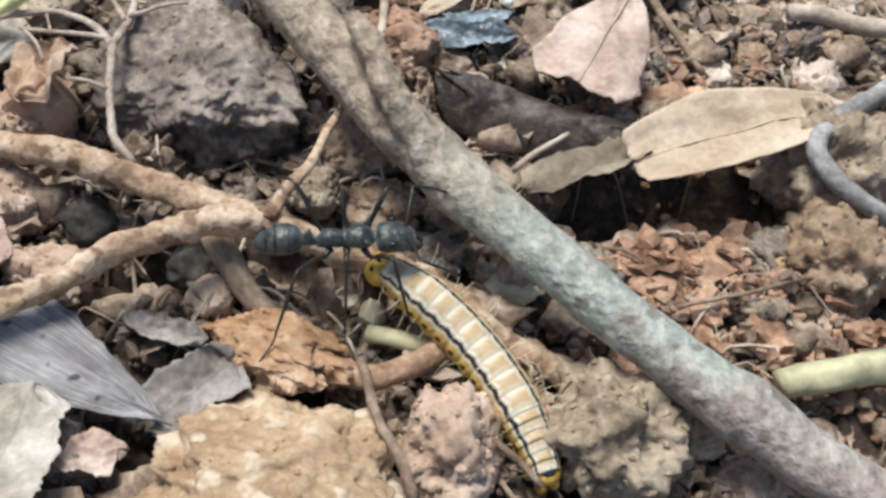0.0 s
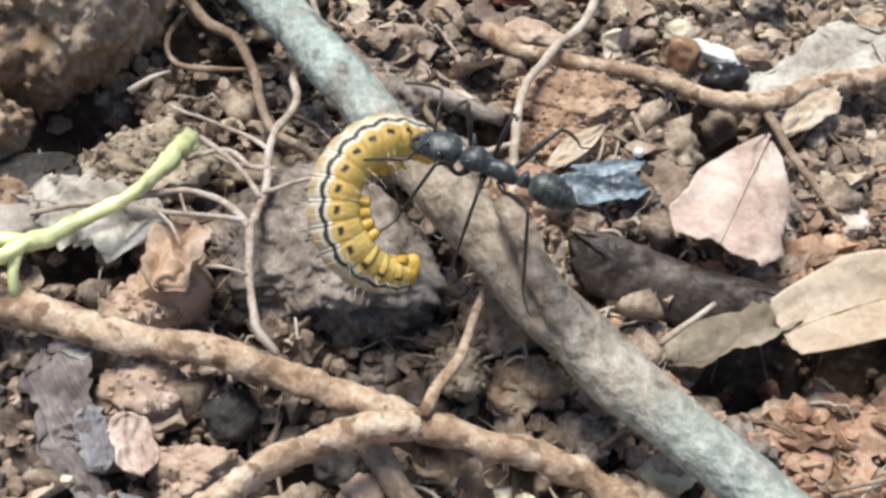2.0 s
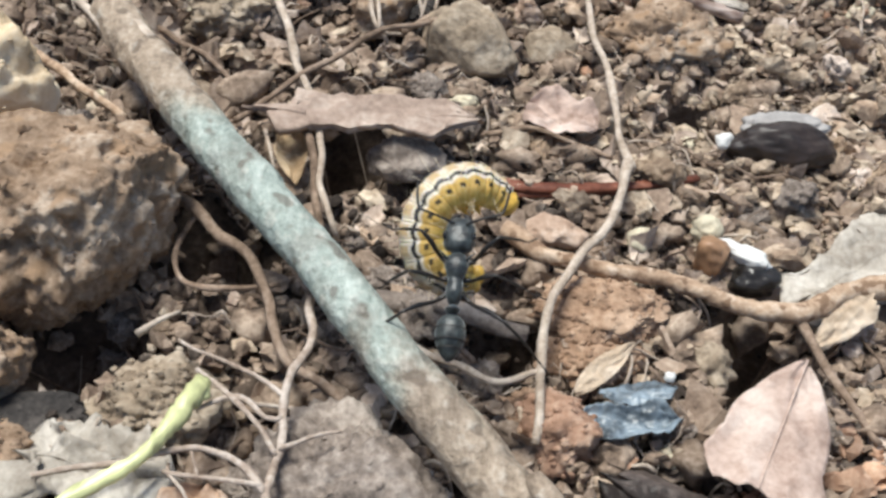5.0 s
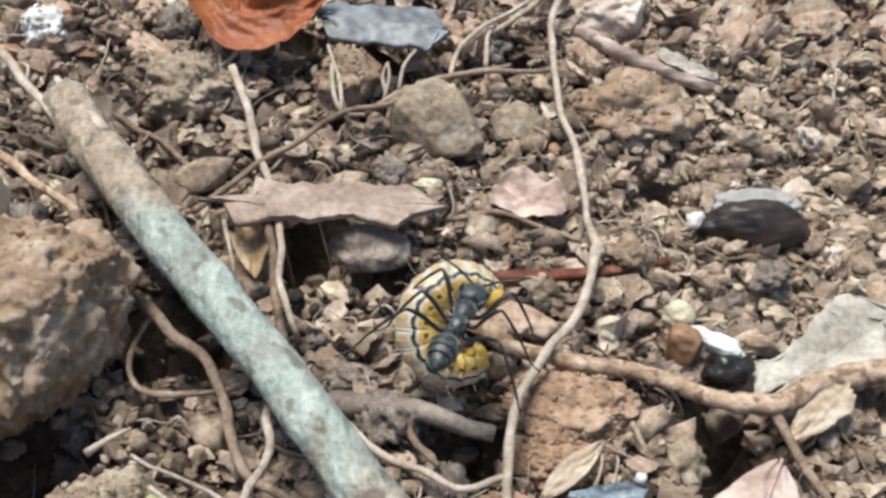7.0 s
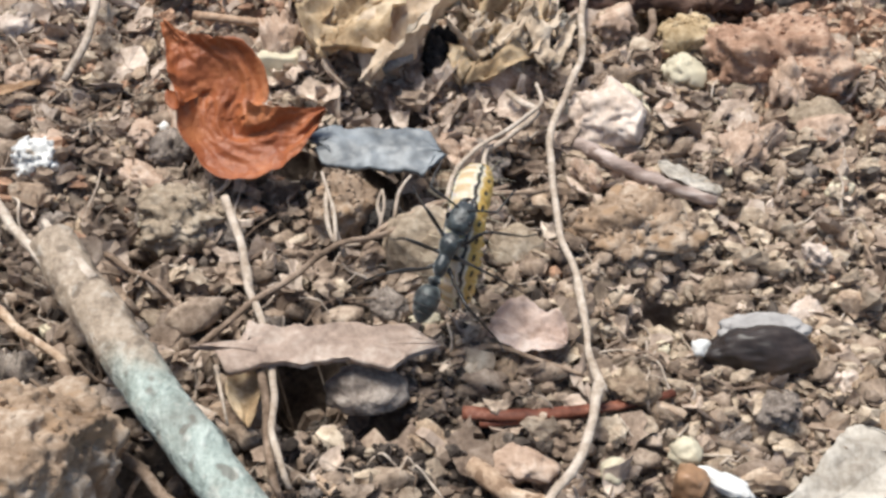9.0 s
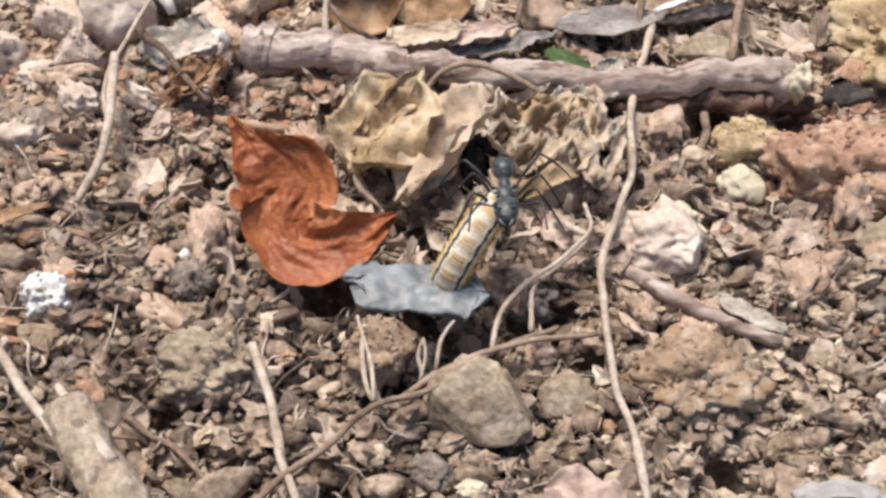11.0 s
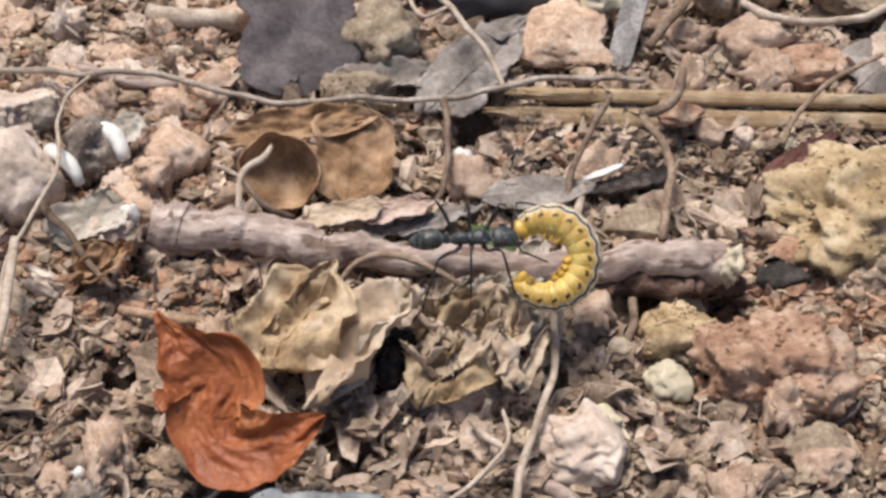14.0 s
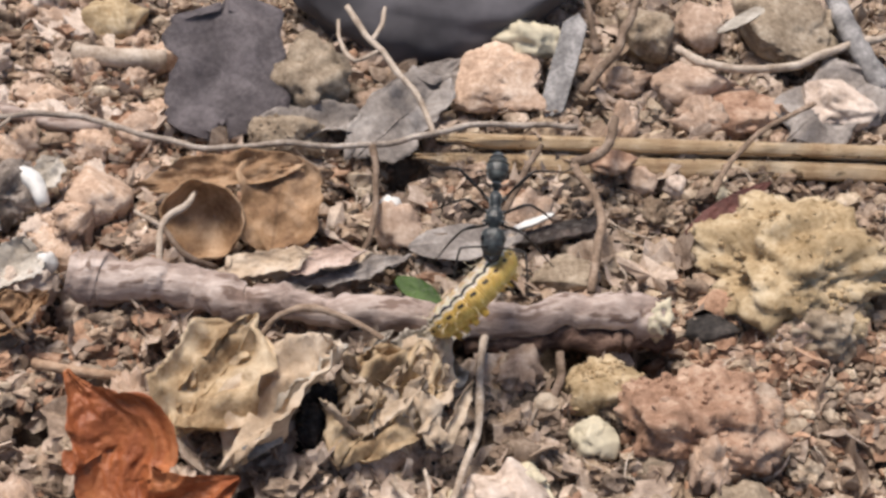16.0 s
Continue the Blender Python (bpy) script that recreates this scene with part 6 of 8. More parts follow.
leaf("shred", "pale orange-tan torn leaf shred", "leaf", (0.34, 13.57, 0.36), (0.68, 14.19, 0.75), 0.19, LEAF_TAN, 128, roll=34, parent=shredded_leaf, shape='strip', crumple=0.25, cup=0.71, ragged=0.6, nu=14, nv=8)
leaf("shred", "pale orange-tan torn leaf shred", "leaf", (-0.23, 13.77, 0.43), (0.08, 14.1, 0.94), 0.25, LEAF_TAN, 129, roll=44, parent=shredded_leaf, shape='strip', crumple=0.25, cup=-0.18, ragged=0.6, nu=14, nv=8)
leaf("shred", "pale orange-tan torn leaf shred", "leaf", (-0.11, 13.63, 0.3), (-0.46, 14.15, 0.79), 0.28, LEAF_TAN, 130, roll=-28, parent=shredded_leaf, shape='strip', crumple=0.25, cup=0.36, ragged=0.6, nu=14, nv=8)
leaf("shred", "pale orange-tan torn leaf shred", "leaf", (0.05, 14.67, 0.52), (0.04, 15.16, 0.66), 0.34, LEAF_TAN, 131, roll=-2, parent=shredded_leaf, shape='strip', crumple=0.25, cup=0.17, ragged=0.6, nu=14, nv=8)
leaf("shred", "pale orange-tan torn leaf shred", "leaf", (-0.32, 14.34, 0.37), (-0.2, 14.25, 0.96), 0.16, LEAF_TAN, 132, roll=-9, parent=shredded_leaf, shape='strip', crumple=0.25, cup=-0.21, ragged=0.6, nu=14, nv=8)
leaf("shred", "pale orange-tan torn leaf shred", "leaf", (-0.32, 14.62, 0.46), (0.03, 14.9, 0.73), 0.22, LEAF_TAN, 133, roll=1, parent=shredded_leaf, shape='strip', crumple=0.25, cup=0.73, ragged=0.6, nu=14, nv=8)
leaf("shred", "pale orange-tan torn leaf shred", "leaf", (-0.51, 14.27, 0.44), (-0.88, 14.55, 0.71), 0.23, LEAF_TAN, 134, roll=-2, parent=shredded_leaf, shape='strip', crumple=0.25, cup=-0.32, ragged=0.6, nu=14, nv=8)
leaf("shred", "pale orange-tan torn leaf shred", "leaf", (-0.78, 14.73, 0.39), (-0.34, 14.97, 0.87), 0.28, LEAF_WHITE, 135, roll=-36, parent=shredded_leaf, shape='strip', crumple=0.25, cup=0.28, ragged=0.6, nu=14, nv=8)
leaf("shred", "pale orange-tan torn leaf shred", "leaf", (0.46, 14.29, 0.38), (0.4, 14.44, 0.85), 0.23, LEAF_TAN, 136, roll=35, parent=shredded_leaf, shape='strip', crumple=0.25, cup=-0.38, ragged=0.6, nu=14, nv=8)
leaf("grey_leaf", "dull grey-brown flat leaf behind the branch", "leaf", (-0.05, 17.19, 0.41), (1.65, 17.45, 0.39), 0.76, LEAF_GREY, 138, roll=0, shape='leaf', crumple=0.06)
leaf("green_leaf", "small dark green leaf by the branch", "leaf", (-0.24, 16.55, 0.4), (0.4, 16.1, 0.35), 0.35, LEAF_GREEN, 139, roll=10, crumple=0.04)
leaf("dark_red_leaf", "slender dark red leaf", "leaf", (4.15, 17.82, 0.05), (5.61, 18.76, 0.34), 0.37, LEAF_MAROON, 140, roll=10, crumple=0.08)
leaf("white_chip", "white split chip on a near-black strip", "chip", (1.47, 17.68, 0.31), (2.14, 18, 0.35), 0.14, WHITE, 141, roll=0, shape='torn', crumple=0.05, thick=0.04)
leaf("black_strip", "near-black flat strip under the white chip", "bark", (1.51, 17.6, 0.16), (2.96, 18.1, 0.11), 0.39, LEAF_DARK, 142, roll=0, shape='torn', crumple=0.1, thick=0.08)
leaf("straw", "dry straw-coloured grass stalk", "straw", (0.55, 19.78, 0.50), (9.8, 19.86, 0.11), 0.34, STRAW, 300, roll=-8, shape="strip", cup=-0.9, crumple=0.05, ragged=0.12, thick=0.05, nu=90, nv=16)
leaf("straw", "dry straw-coloured split stalk", "straw", (0.35, 19.40, 0.38), (9.7, 19.52, -0.02), 0.34, STRAW, 301, roll=6, shape="strip", cup=-0.9, crumple=0.05, ragged=0.12, thick=0.05, nu=90, nv=16)
leaf("straw", "dull straw-coloured stalk on the soil", "straw", (0.6, 19.56, 0.56), (9.6, 19.62, 0.2), 0.13, STRAW, 302, roll=0, shape="strip", cup=-0.9, crumple=0.05, ragged=0.12, thick=0.05, nu=90, nv=16)
tube("thin_twig", "long thin grey-brown twig over the litter", "twig", [(-8.19, 19.50, 1.01, 0.049), (-7.25, 19.70, 1.02, 0.049), (-6.22, 19.51, 1.03, 0.049), (-5.17, 19.59, 0.99, 0.049), (-4.05, 19.14, 0.95, 0.048), (-3.15, 18.88, 0.90, 0.048), (-2.11, 19.00, 0.92, 0.048), (-0.88, 18.97, 0.86, 0.048), (0.19, 19.23, 0.88, 0.049), (1.01, 19.52, 0.86, 0.049), (2.67, 19.74, 0.71, 0.050)], TWIG_TAN, kink=1.3, wobble=0.22, knots=0.4, step=0.09)
forked_twig = tube("forked_twig", "thin forked twig above the litter", "twig", [(0.35, 19.24, 0.88, 0.050), (0.10, 19.89, 1.11, 0.050), (-0.34, 20.56, 1.34, 0.051), (-0.71, 21.11, 1.47, 0.052), (-1.04, 21.76, 1.60, 0.053)], ROOT_PALE, kink=1.04, wobble=0.22, knots=0.4, step=0.09)
tube("fork", "thin fork of the twig", "twig", [(-0.48, 20.79, 1.36, 0.038), (-0.89, 20.54, 1.36, 0.036), (-1.12, 21.07, 1.38, 0.034), (-1.18, 21.64, 1.40, 0.033)], ROOT_PALE, parent=forked_twig, kink=1.04, wobble=0.22, knots=0.4, step=0.09)
tube("fork", "thin fork of the twig", "twig", [(-0.62, 20.95, 1.46, 0.045), (-0.45, 21.37, 1.52, 0.039), (-0.39, 21.79, 1.58, 0.033)], ROOT_PALE, parent=forked_twig, kink=1.04, wobble=0.22, knots=0.4, step=0.09)
tube("thin_twig", "thin twig hanging from the long one", "twig", [(-0.61, 18.98, 0.85, 0.054), (-0.51, 18.36, 0.78, 0.051), (-0.59, 17.42, 0.55, 0.047), (-0.80, 17.02, 0.35, 0.044)], ROOT_THIN, kink=1.04, wobble=0.22, knots=0.4, step=0.09)
leaning_twig = tube("thin_twig", "thin twig leaning on the curled leaf", "twig", [(-3.46, 16.16, 0.76, 0.049), (-3.49, 16.89, 1.08, 0.045), (-3.16, 17.29, 1.17, 0.041), (-3.10, 17.55, 1.17, 0.036)], ROOT_PALE, kink=1.04, wobble=0.22, knots=0.4, step=0.09)
tube("fork", "thin twig fork on the curled leaf", "twig", [(-3.49, 16.88, 1.08, 0.035), (-3.76, 17.07, 1.10, 0.032), (-3.89, 17.19, 1.10, 0.029)], ROOT_PALE, parent=leaning_twig, kink=1.04, wobble=0.22, knots=0.4, step=0.09)
tube("thin_twig", "thin twig across the curled leaf", "twig", [(-3.54, 16.95, 1.08, 0.043), (-3.11, 16.48, 0.95, 0.039), (-2.74, 16.54, 0.63, 0.036)], ROOT_THIN, kink=1.04, wobble=0.22, knots=0.4, step=0.09)
knobbly_twig = tube("thin_twig", "brown knobbly twig behind the prey", "twig", [(2.54, 16.35, 0.24, 0.067), (2.62, 16.96, 0.57, 0.066), (2.74, 17.59, 0.70, 0.066), (2.51, 18.56, 0.86, 0.066)], ROOT_THIN, kink=1.3, wobble=0.22, knots=0.4, step=0.09)
tube("arm", "brown twig arm on the soil", "twig", [(2.46, 18.56, 0.86, 0.084), (2.97, 18.86, 0.95, 0.077), (3.19, 19.50, 0.98, 0.071)], ROOT_THIN, parent=knobbly_twig, kink=1.04, wobble=0.22, knots=0.4, step=0.09)
tube("thin_twig", "thin leaning twig on the soil", "twig", [(1.21, 17.18, 0.35, 0.059), (1.41, 17.78, 0.67, 0.052), (1.98, 18.95, 0.90, 0.046)], ROOT_THIN, kink=0.78, wobble=0.22, knots=0.4, step=0.09)
tube("thin_twig", "thin twig over the straw", "twig", [(4.68, 18.51, 0.26, 0.047), (4.99, 18.97, 0.58, 0.044), (5.83, 19.72, 0.79, 0.043), (6.57, 20.18, 0.80, 0.041)], ROOT_THIN, kink=1.04, wobble=0.22, knots=0.4, step=0.09)
tube("thin_twig", "dark thin twig by the branch", "twig", [(-6.34, 16.63, 0.92, 0.064), (-5.82, 16.00, 0.89, 0.055), (-5.42, 15.45, 0.76, 0.047), (-5.08, 15.23, 0.53, 0.041)], ROOT_THIN, kink=1.04, wobble=0.22, knots=0.4, step=0.09)
tube("thin_twig", "arched brown rootlet over the branch", "root", [(-2.02, 15.08, 0.74, 0.040), (-1.78, 15.21, 1.03, 0.040), (-1.33, 15.23, 1.11, 0.040), (-0.80, 15.15, 0.97, 0.040), (-0.35, 14.95, 0.74, 0.040), (0.02, 14.54, 0.40, 0.040)], ROOT_THIN, kink=1.04, wobble=0.22, knots=0.4, step=0.09)
tube("thin_twig", "brown twig under the branch end", "twig", [(2.04, 15.42, 0.02, 0.063), (1.94, 14.90, -0.00, 0.061), (1.81, 14.68, -0.11, 0.061)], ROOT_THIN, kink=1.04, wobble=0.22, knots=0.4, step=0.09)
tube("thin_twig", "fine rootlet beside the pale one", "root", [(-0.32, 13.19, 0.16, 0.044), (-0.11, 12.86, 0.22, 0.042), (0.09, 12.61, 0.20, 0.040), (-0.41, 12.17, 0.11, 0.038), (-0.82, 11.90, 0.03, 0.036)], ROOT_PALE, kink=1.3, wobble=0.22, knots=0.4, step=0.09)
tube("thin_twig", "pale twig at the sunny edge", "twig", [(-6.32, 14.25, 0.79, 0.032), (-6.46, 15.19, 1.01, 0.032), (-6.31, 15.98, 1.11, 0.031), (-6.10, 16.96, 1.21, 0.031), (-6.32, 18.42, 1.23, 0.031), (-6.08, 19.30, 1.13, 0.031)], ROOT_PALE, kink=1.3, wobble=0.22, knots=0.4, step=0.09)
tube("red_root", "thin red-brown root on the soil", "root", [(-4.97, 14.92, 0.42, 0.074), (-4.44, 14.80, 0.43, 0.066), (-3.72, 14.75, 0.34, 0.059)], CLAY_WOOD, kink=0.4)
lump("pink_stone", "pinkish-tan stone behind the branch", "stone", -4.68, 18.15, 0.56, (0.52, 0.5, 0.48), CLOD_CORAL, 143, facets=0.7, level=4)
lump("pink_stone", "pale pink stone on the soil", "stone", -1.81, 17.15, 0.25, (0.38, 0.31, 0.25), CLOD_PINK, 144, facets=0.8, level=4)
rimmed_clod = lump("dark_lump", "dark grey clod with a white rim", "clod", -5.91, 18.10, 0.61, (0.43, 0.48, 0.52), CLOD_GREY, 145, rough=0.38, fine=0.16, level=4, crust=354, crust_size=0.8)
tube("white_rim", "curved white shell rim", "shell", [(-5.85, 18.3, 0.96, 0.12), (-5.49, 18.02, 0.96, 0.14), (-5.32, 17.68, 0.80, 0.09)], WHITE, parent=rimmed_clod)
tube("white_rim", "curved white shell rim", "shell", [(-6.42, 17.75, 0.93, 0.11), (-6.05, 17.42, 0.93, 0.12), (-5.89, 17.19, 0.72, 0.07)], WHITE, parent=rimmed_clod)
lump("white_pebble", "bright white pebble on the soil", "pebble", -0.32, 18.09, 0.46, (0.16, 0.14, 0.11), WHITE, 146, level=3)
lump("pink_stone", "mauve stone under the white pebble", "stone", -0.24, 17.84, 0.20, (0.39, 0.39, 0.39), CLOD_PINK, 147, facets=0.6, level=4)
lump("yellow_clod", "crumbly ochre-yellow clay clod", "clod", 5.61, 17.06, 0.03, (1.39, 1.1, 0.8), CLOD_YELLOW, 148, rough=0.4, fine=0.2, crust=1500, crust_size=1.1, level=5)
lump("grey_clod", "grey-tan crumbly clod on the soil", "clod", 5.70, 16.21, -0.19, (0.81, 0.65, 0.49), CLOD_TAN, 149, rough=0.38, fine=0.16, level=5, crust=530, crust_size=0.8)
lump("dark_stone", "dark blue-grey stone by the branch end", "stone", 4.24, 16.09, -0.17, (0.4, 0.3, 0.2), CLOD_AND_SHADE, 150, facets=0.6, level=4)
lump("tan_stone", "tan stones behind the branch end", "stone", 2.23, 16.94, 0.04, (0.49, 0.37, 0.25), CLOD_TAN, 151, facets=0.6, level=4)
lump("red_clod", "rust-orange crumbly clay clod", "clod", 3.75, 14.31, -0.15, (0.94, 0.78, 0.62), CLOD_RED, 152, crust=1100, crust_size=1.0, rough=0.38, fine=0.16, level=5)
lump("clay_bit", "pale crumbly clay lump on a dark plate", "clod", -1.64, 20.84, 0.69, (0.64, 0.62, 0.59), CLOD_TAN, 153, rough=0.55, fine=0.1, facets=0.6, level=4)
lump("pink_rock", "pale orange-pink rock on the soil", "rock", 1.53, 21.22, 0.46, (0.87, 0.67, 0.48), CLOD_CORAL, 154, facets=0.75, rough=0.45, fine=0.1, level=5)
lump("cream_lump", "cream knobbly lump on the rock", "rock", 2.04, 21.96, 0.83, (0.5, 0.43, 0.35), PALE_STONE, 155, rough=0.5, level=4)
lump("red_rock", "red-brown stone with a pale side", "rock", 5.39, 20.78, 0.17, (0.91, 0.62, 0.33), CLOD_RED, 156, facets=0.7, level=5)
lump("red_rock", "dull brown stone on the soil", "rock", 4.75, 21.39, 0.33, (0.73, 0.56, 0.39), CLOD_PINK, 157, facets=0.7, level=4)
lump("grey_rock", "grey-green stone on the soil", "rock", 4.27, 22.83, 0.41, (0.56, 0.56, 0.56), CLOD_TAN, 158, facets=0.7, level=4)
lump("tan_rock", "tan rock at the back", "rock", 6.65, 22.77, 0.46, (1.03, 0.82, 0.62), CLOD_TAN, 159, facets=0.8, level=5)
lump("tan_rock", "brown rock at the back", "rock", 5.28, 23.04, 0.40, (0.46, 0.46, 0.46), CLOD_PINK, 160, facets=0.7, level=4)
lump("orange_rock", "ochre stone at the back", "rock", -5.16, 22.82, 0.60, (0.55, 0.5, 0.45), CLOD_YELLOW, 161, facets=0.7, level=4)
lump("pink_stone", "pinkish stone on the soil", "stone", -4.40, 20.04, 0.37, (0.4, 0.34, 0.27), CLOD_PINK, 162, facets=0.7, level=4)
lump("grey_rock", "grey-white flat stone on the soil", "rock", 7.26, 20.95, 0.18, (0.82, 0.65, 0.48), CLOD_PALE_SUNLIT, 163, facets=0.8, level=5)
leaf("grey_leaf", "broad grey-tan dead leaf behind the twig", "leaf", (-2.48, 19.87, 0.5), (-0.78, 20.04, 0.54), 0.99, LEAF_GREY, 164, roll=0, shape='torn', crumple=0.15, cup=0.3)
leaf("grey_leaf", "grey-tan dead leaf on a heap", "leaf", (-0.69, 20.24, 0.45), (0.92, 21.58, 0.64), 0.94, LEAF_GREY, 165, roll=20, shape='torn', crumple=0.12)
leaf("dark_plate", "dark slate-purple flat dead leaf standing up", "leaf", (-3.02, 19.83, 0.42), (-3.02, 21.78, 1.56), 1.9, LEAF_PURPLE, 166, roll=0, shape='strip', crumple=0.05, ragged=0.45)
lump("dark_block", "large dark grey dull object at the back", "object", 0.82, 23.99, 0.62, (2.84, 2.13, 1.42), DARK_BACK, 167, rough=0.12, fine=0.03, facets=0.8, level=5)
leaf("wood_splinter", "flat grey wood splinter leaning upright", "wood", (2.32, 20.58, 0.26), (2.88, 22.19, 1.21), 0.42, TWIG_GREY, 168, roll=0, shape='strip', crumple=0.05, thick=0.08)
tube("white_stick", "short whitish stick on the soil", "stick", [(-5.62, 21.89, 0.61, 0.172), (-4.97, 21.67, 0.65, 0.166), (-4.09, 21.72, 0.57, 0.162)], ROOT_PALE, wobble=0.2, sides=12)
tube("grey_twig", "grey twig at the back corner", "twig", [(7.74, 23.75, 0.80, 0.186), (7.78, 22.23, 0.70, 0.188), (8.11, 21.11, 0.41, 0.192)], TWIG_GREY, wobble=0.15)
tube("thin_twig", "tan arching twig at the back", "twig", [(4.65, 22.00, 0.66, 0.077), (5.13, 21.41, 0.72, 0.074), (6.29, 21.38, 0.68, 0.072), (7.63, 22.06, 0.69, 0.071), (8.81, 22.57, 0.60, 0.071)], ROOT_PALE, kink=0.78, wobble=0.22, knots=0.4, step=0.09)
tube("thin_twig", "knobbly twig at the back", "twig", [(2.86, 20.74, 0.55, 0.082), (3.36, 21.27, 0.86, 0.078), (3.59, 21.79, 1.08, 0.073), (3.99, 22.66, 1.21, 0.069)], ROOT_THIN, kink=1.3, wobble=0.22, knots=0.4, step=0.09)
tube("thin_twig", "knobbly twig tip on the soil", "twig", [(3.20, 21.58, 0.88, 0.067), (3.10, 22.10, 1.11, 0.059), (3.05, 22.62, 1.23, 0.052)], ROOT_THIN, kink=1.04, wobble=0.22, knots=0.4, step=0.09)
tube("bark_strip", "dark fibre strip on the soil", "bark", [(-6.57, 20.33, 0.54, 0.127), (-5.62, 20.00, 0.51, 0.108), (-4.90, 19.96, 0.49, 0.090)], LOG, wobble=0.3)
# Pale stones back left; the sun patch on them is in their colour.
lump("pale_stone", "large pale pinkish stone by the branch", "stone", -6.76, 17.21, 0.75, (0.64, 0.73, 0.81), CLOD_PALE_SUNLIT, 169, rough=0.3, fine=0.1, facets=0.6, level=5)
lump("pale_stone", "large whitish block of stone", "stone", -7.76, 18.91, 0.69, (0.86, 0.7, 0.54), CLOD_PALE_SUNLIT, 170, rough=0.3, fine=0.1, facets=0.8, level=5)
lump("pale_stone", "whitish crumbly stone at the edge", "stone", -7.59, 17.09, 0.69, (0.38, 0.38, 0.38), CLOD_PALE_SUNLIT, 171, facets=0.7, rough=0.38, fine=0.16, level=4, crust=288, crust_size=0.8)
lump("pale_stone", "pale yellowish stone among gravel", "stone", -7.20, 16.37, 0.57, (0.33, 0.39, 0.45), CLOD_PALE_SUNLIT, 172, facets=0.7, rough=0.38, fine=0.16, level=4, crust=332, crust_size=0.8)
leaf("pale_leaf", "pale pinkish dead leaf by the branch", "leaf", (-6.09, 16.25, 0.61), (-5.17, 16.76, 0.71), 0.70, LEAF_WHITE, 173, roll=10, shape='strip', crumple=0.14, ragged=0.5, cup=0.3)
lump("pale_stone", "small white stone before the branch", "stone", -5.11, 16.66, 0.56, (0.18, 0.18, 0.18), WHITE, 174, level=3, facets=0.8)
leaf("pale_leaf", "cream dead leaf piece behind the stone", "leaf", (-5.56, 17.91, 0.79), (-5.19, 18.39, 1.08), 0.52, LEAF_WHITE, 175, roll=0, shape='strip', crumple=0.15, ragged=0.5)
lump("brown_pebble", "dull purple-brown stone on pale ones", "stone", -6.56, 18.39, 1.14, (0.27, 0.26, 0.25), CLOD_GREY, 176, facets=0.6, level=4)
leaf("brown_leaf", "olive-brown curled leaf before the branch", "leaf", (-5.68, 15.54, 0.57), (-5.09, 15.76, 0.74), 0.56, LEAF_BROWN, 177, roll=20, shape='torn', crumple=0.15, cup=0.6)
leaf("pale_leaf", "pinkish leaf piece on the branch", "leaf", (-1.82, 16.51, 0.68), (-0.81, 16.74, 0.69), 0.40, LEAF_PINK, 178, roll=10, shape='strip', crumple=0.14, ragged=0.5, cup=0.3)
leaf("pale_leaf", "pale orange leaf piece on the branch", "leaf", (-2.63, 16.36, 0.72), (-1.51, 16.59, 0.77), 0.34, LEAF_TAN, 179, roll=10, shape='strip', crumple=0.14, ragged=0.5, cup=0.3)
leaf("grey_leaf", "broad grey-tan leaf leaning on a heap", "leaf", (-0.77, 19.38, 0.42), (0.6, 20.82, 0.82), 1.00, LEAF_GREY, 180, roll=15, shape='strip', crumple=0.1, ragged=0.4, rib=0.02)
leaf("grey_leaf", "broad grey leaf at the back", "leaf", (6.29, 20.12, 0.2), (7.91, 21.4, 0.44), 1.24, LEAF_GREY, 181, roll=10, shape='strip', crumple=0.1, ragged=0.4, rib=0.02)
lump("grey_rock", "grey rounded stone behind the long twig", "rock", -1.98, 19.68, 0.48, (0.63, 0.52, 0.41), CLOD_TAN, 182, facets=0.5, rough=0.38, fine=0.16, level=4, crust=398, crust_size=0.8)
leaf("white_flake", "slender whitish leaf sliver at the back", "leaf", (5.35, 22.19, 0.86), (6.51, 22.91, 1.07), 0.26, LEAF_WHITE, 183, roll=0, shape='leaf', crumple=0.05)
leaf("pale_leaf", "shredded pale leaf bits under the branch", "leaf", (-0.41, 15, 0.34), (0.42, 15.25, 0.51), 0.45, LEAF_WHITE, 184, roll=30, shape='strip', crumple=0.25, ragged=0.7, cup=0.3)
leaf("pale_leaf", "shredded tan leaf bits under the branch", "leaf", (-0.91, 14.42, 0.45), (-0.4, 14.84, 0.74), 0.44, LEAF_OLIVE, 185, roll=50, shape='strip', crumple=0.25, ragged=0.7, cup=0.3)
leaf("pale_leaf", "torn tan leaf standing on edge", "leaf", (-0.69, 13.87, 0.31), (0.17, 14.2, 0.57), 0.50, LEAF_OLIVE, 186, roll=45, shape='strip', crumple=0.25, ragged=0.7, cup=0.4)
leaf("pale_leaf", "whitish folded leaf bit by the gap", "leaf", (0.44, 15.44, 0.31), (0.77, 16.1, 0.52), 0.39, LEAF_WHITE, 187, roll=20, shape='strip', crumple=0.2, ragged=0.6, cup=0.4)
# Another dark lump in place of shade, beside the grey leaf.
lump("dark_lump", "near-black lump painted as shade beside the grey leaf", "clod", -1.33, 14.05, 0.16, (0.17, 0.24, 0.3), CLOD_AND_SHADE, 188, rough=0.38, fine=0.16, level=4, crust=332, crust_size=0.8)
lump("pale_stone", "pinkish stone by the straws", "stone", 3.62, 19.09, 0.09, (0.25, 0.23, 0.22), CLOD_PINK, 189, facets=0.8, level=4)
lump("pale_stone", "cream stone by the straws", "stone", 4.19, 18.95, 0.06, (0.2, 0.21, 0.22), CLOD_PALE_SUNLIT, 190, facets=0.8, level=4)
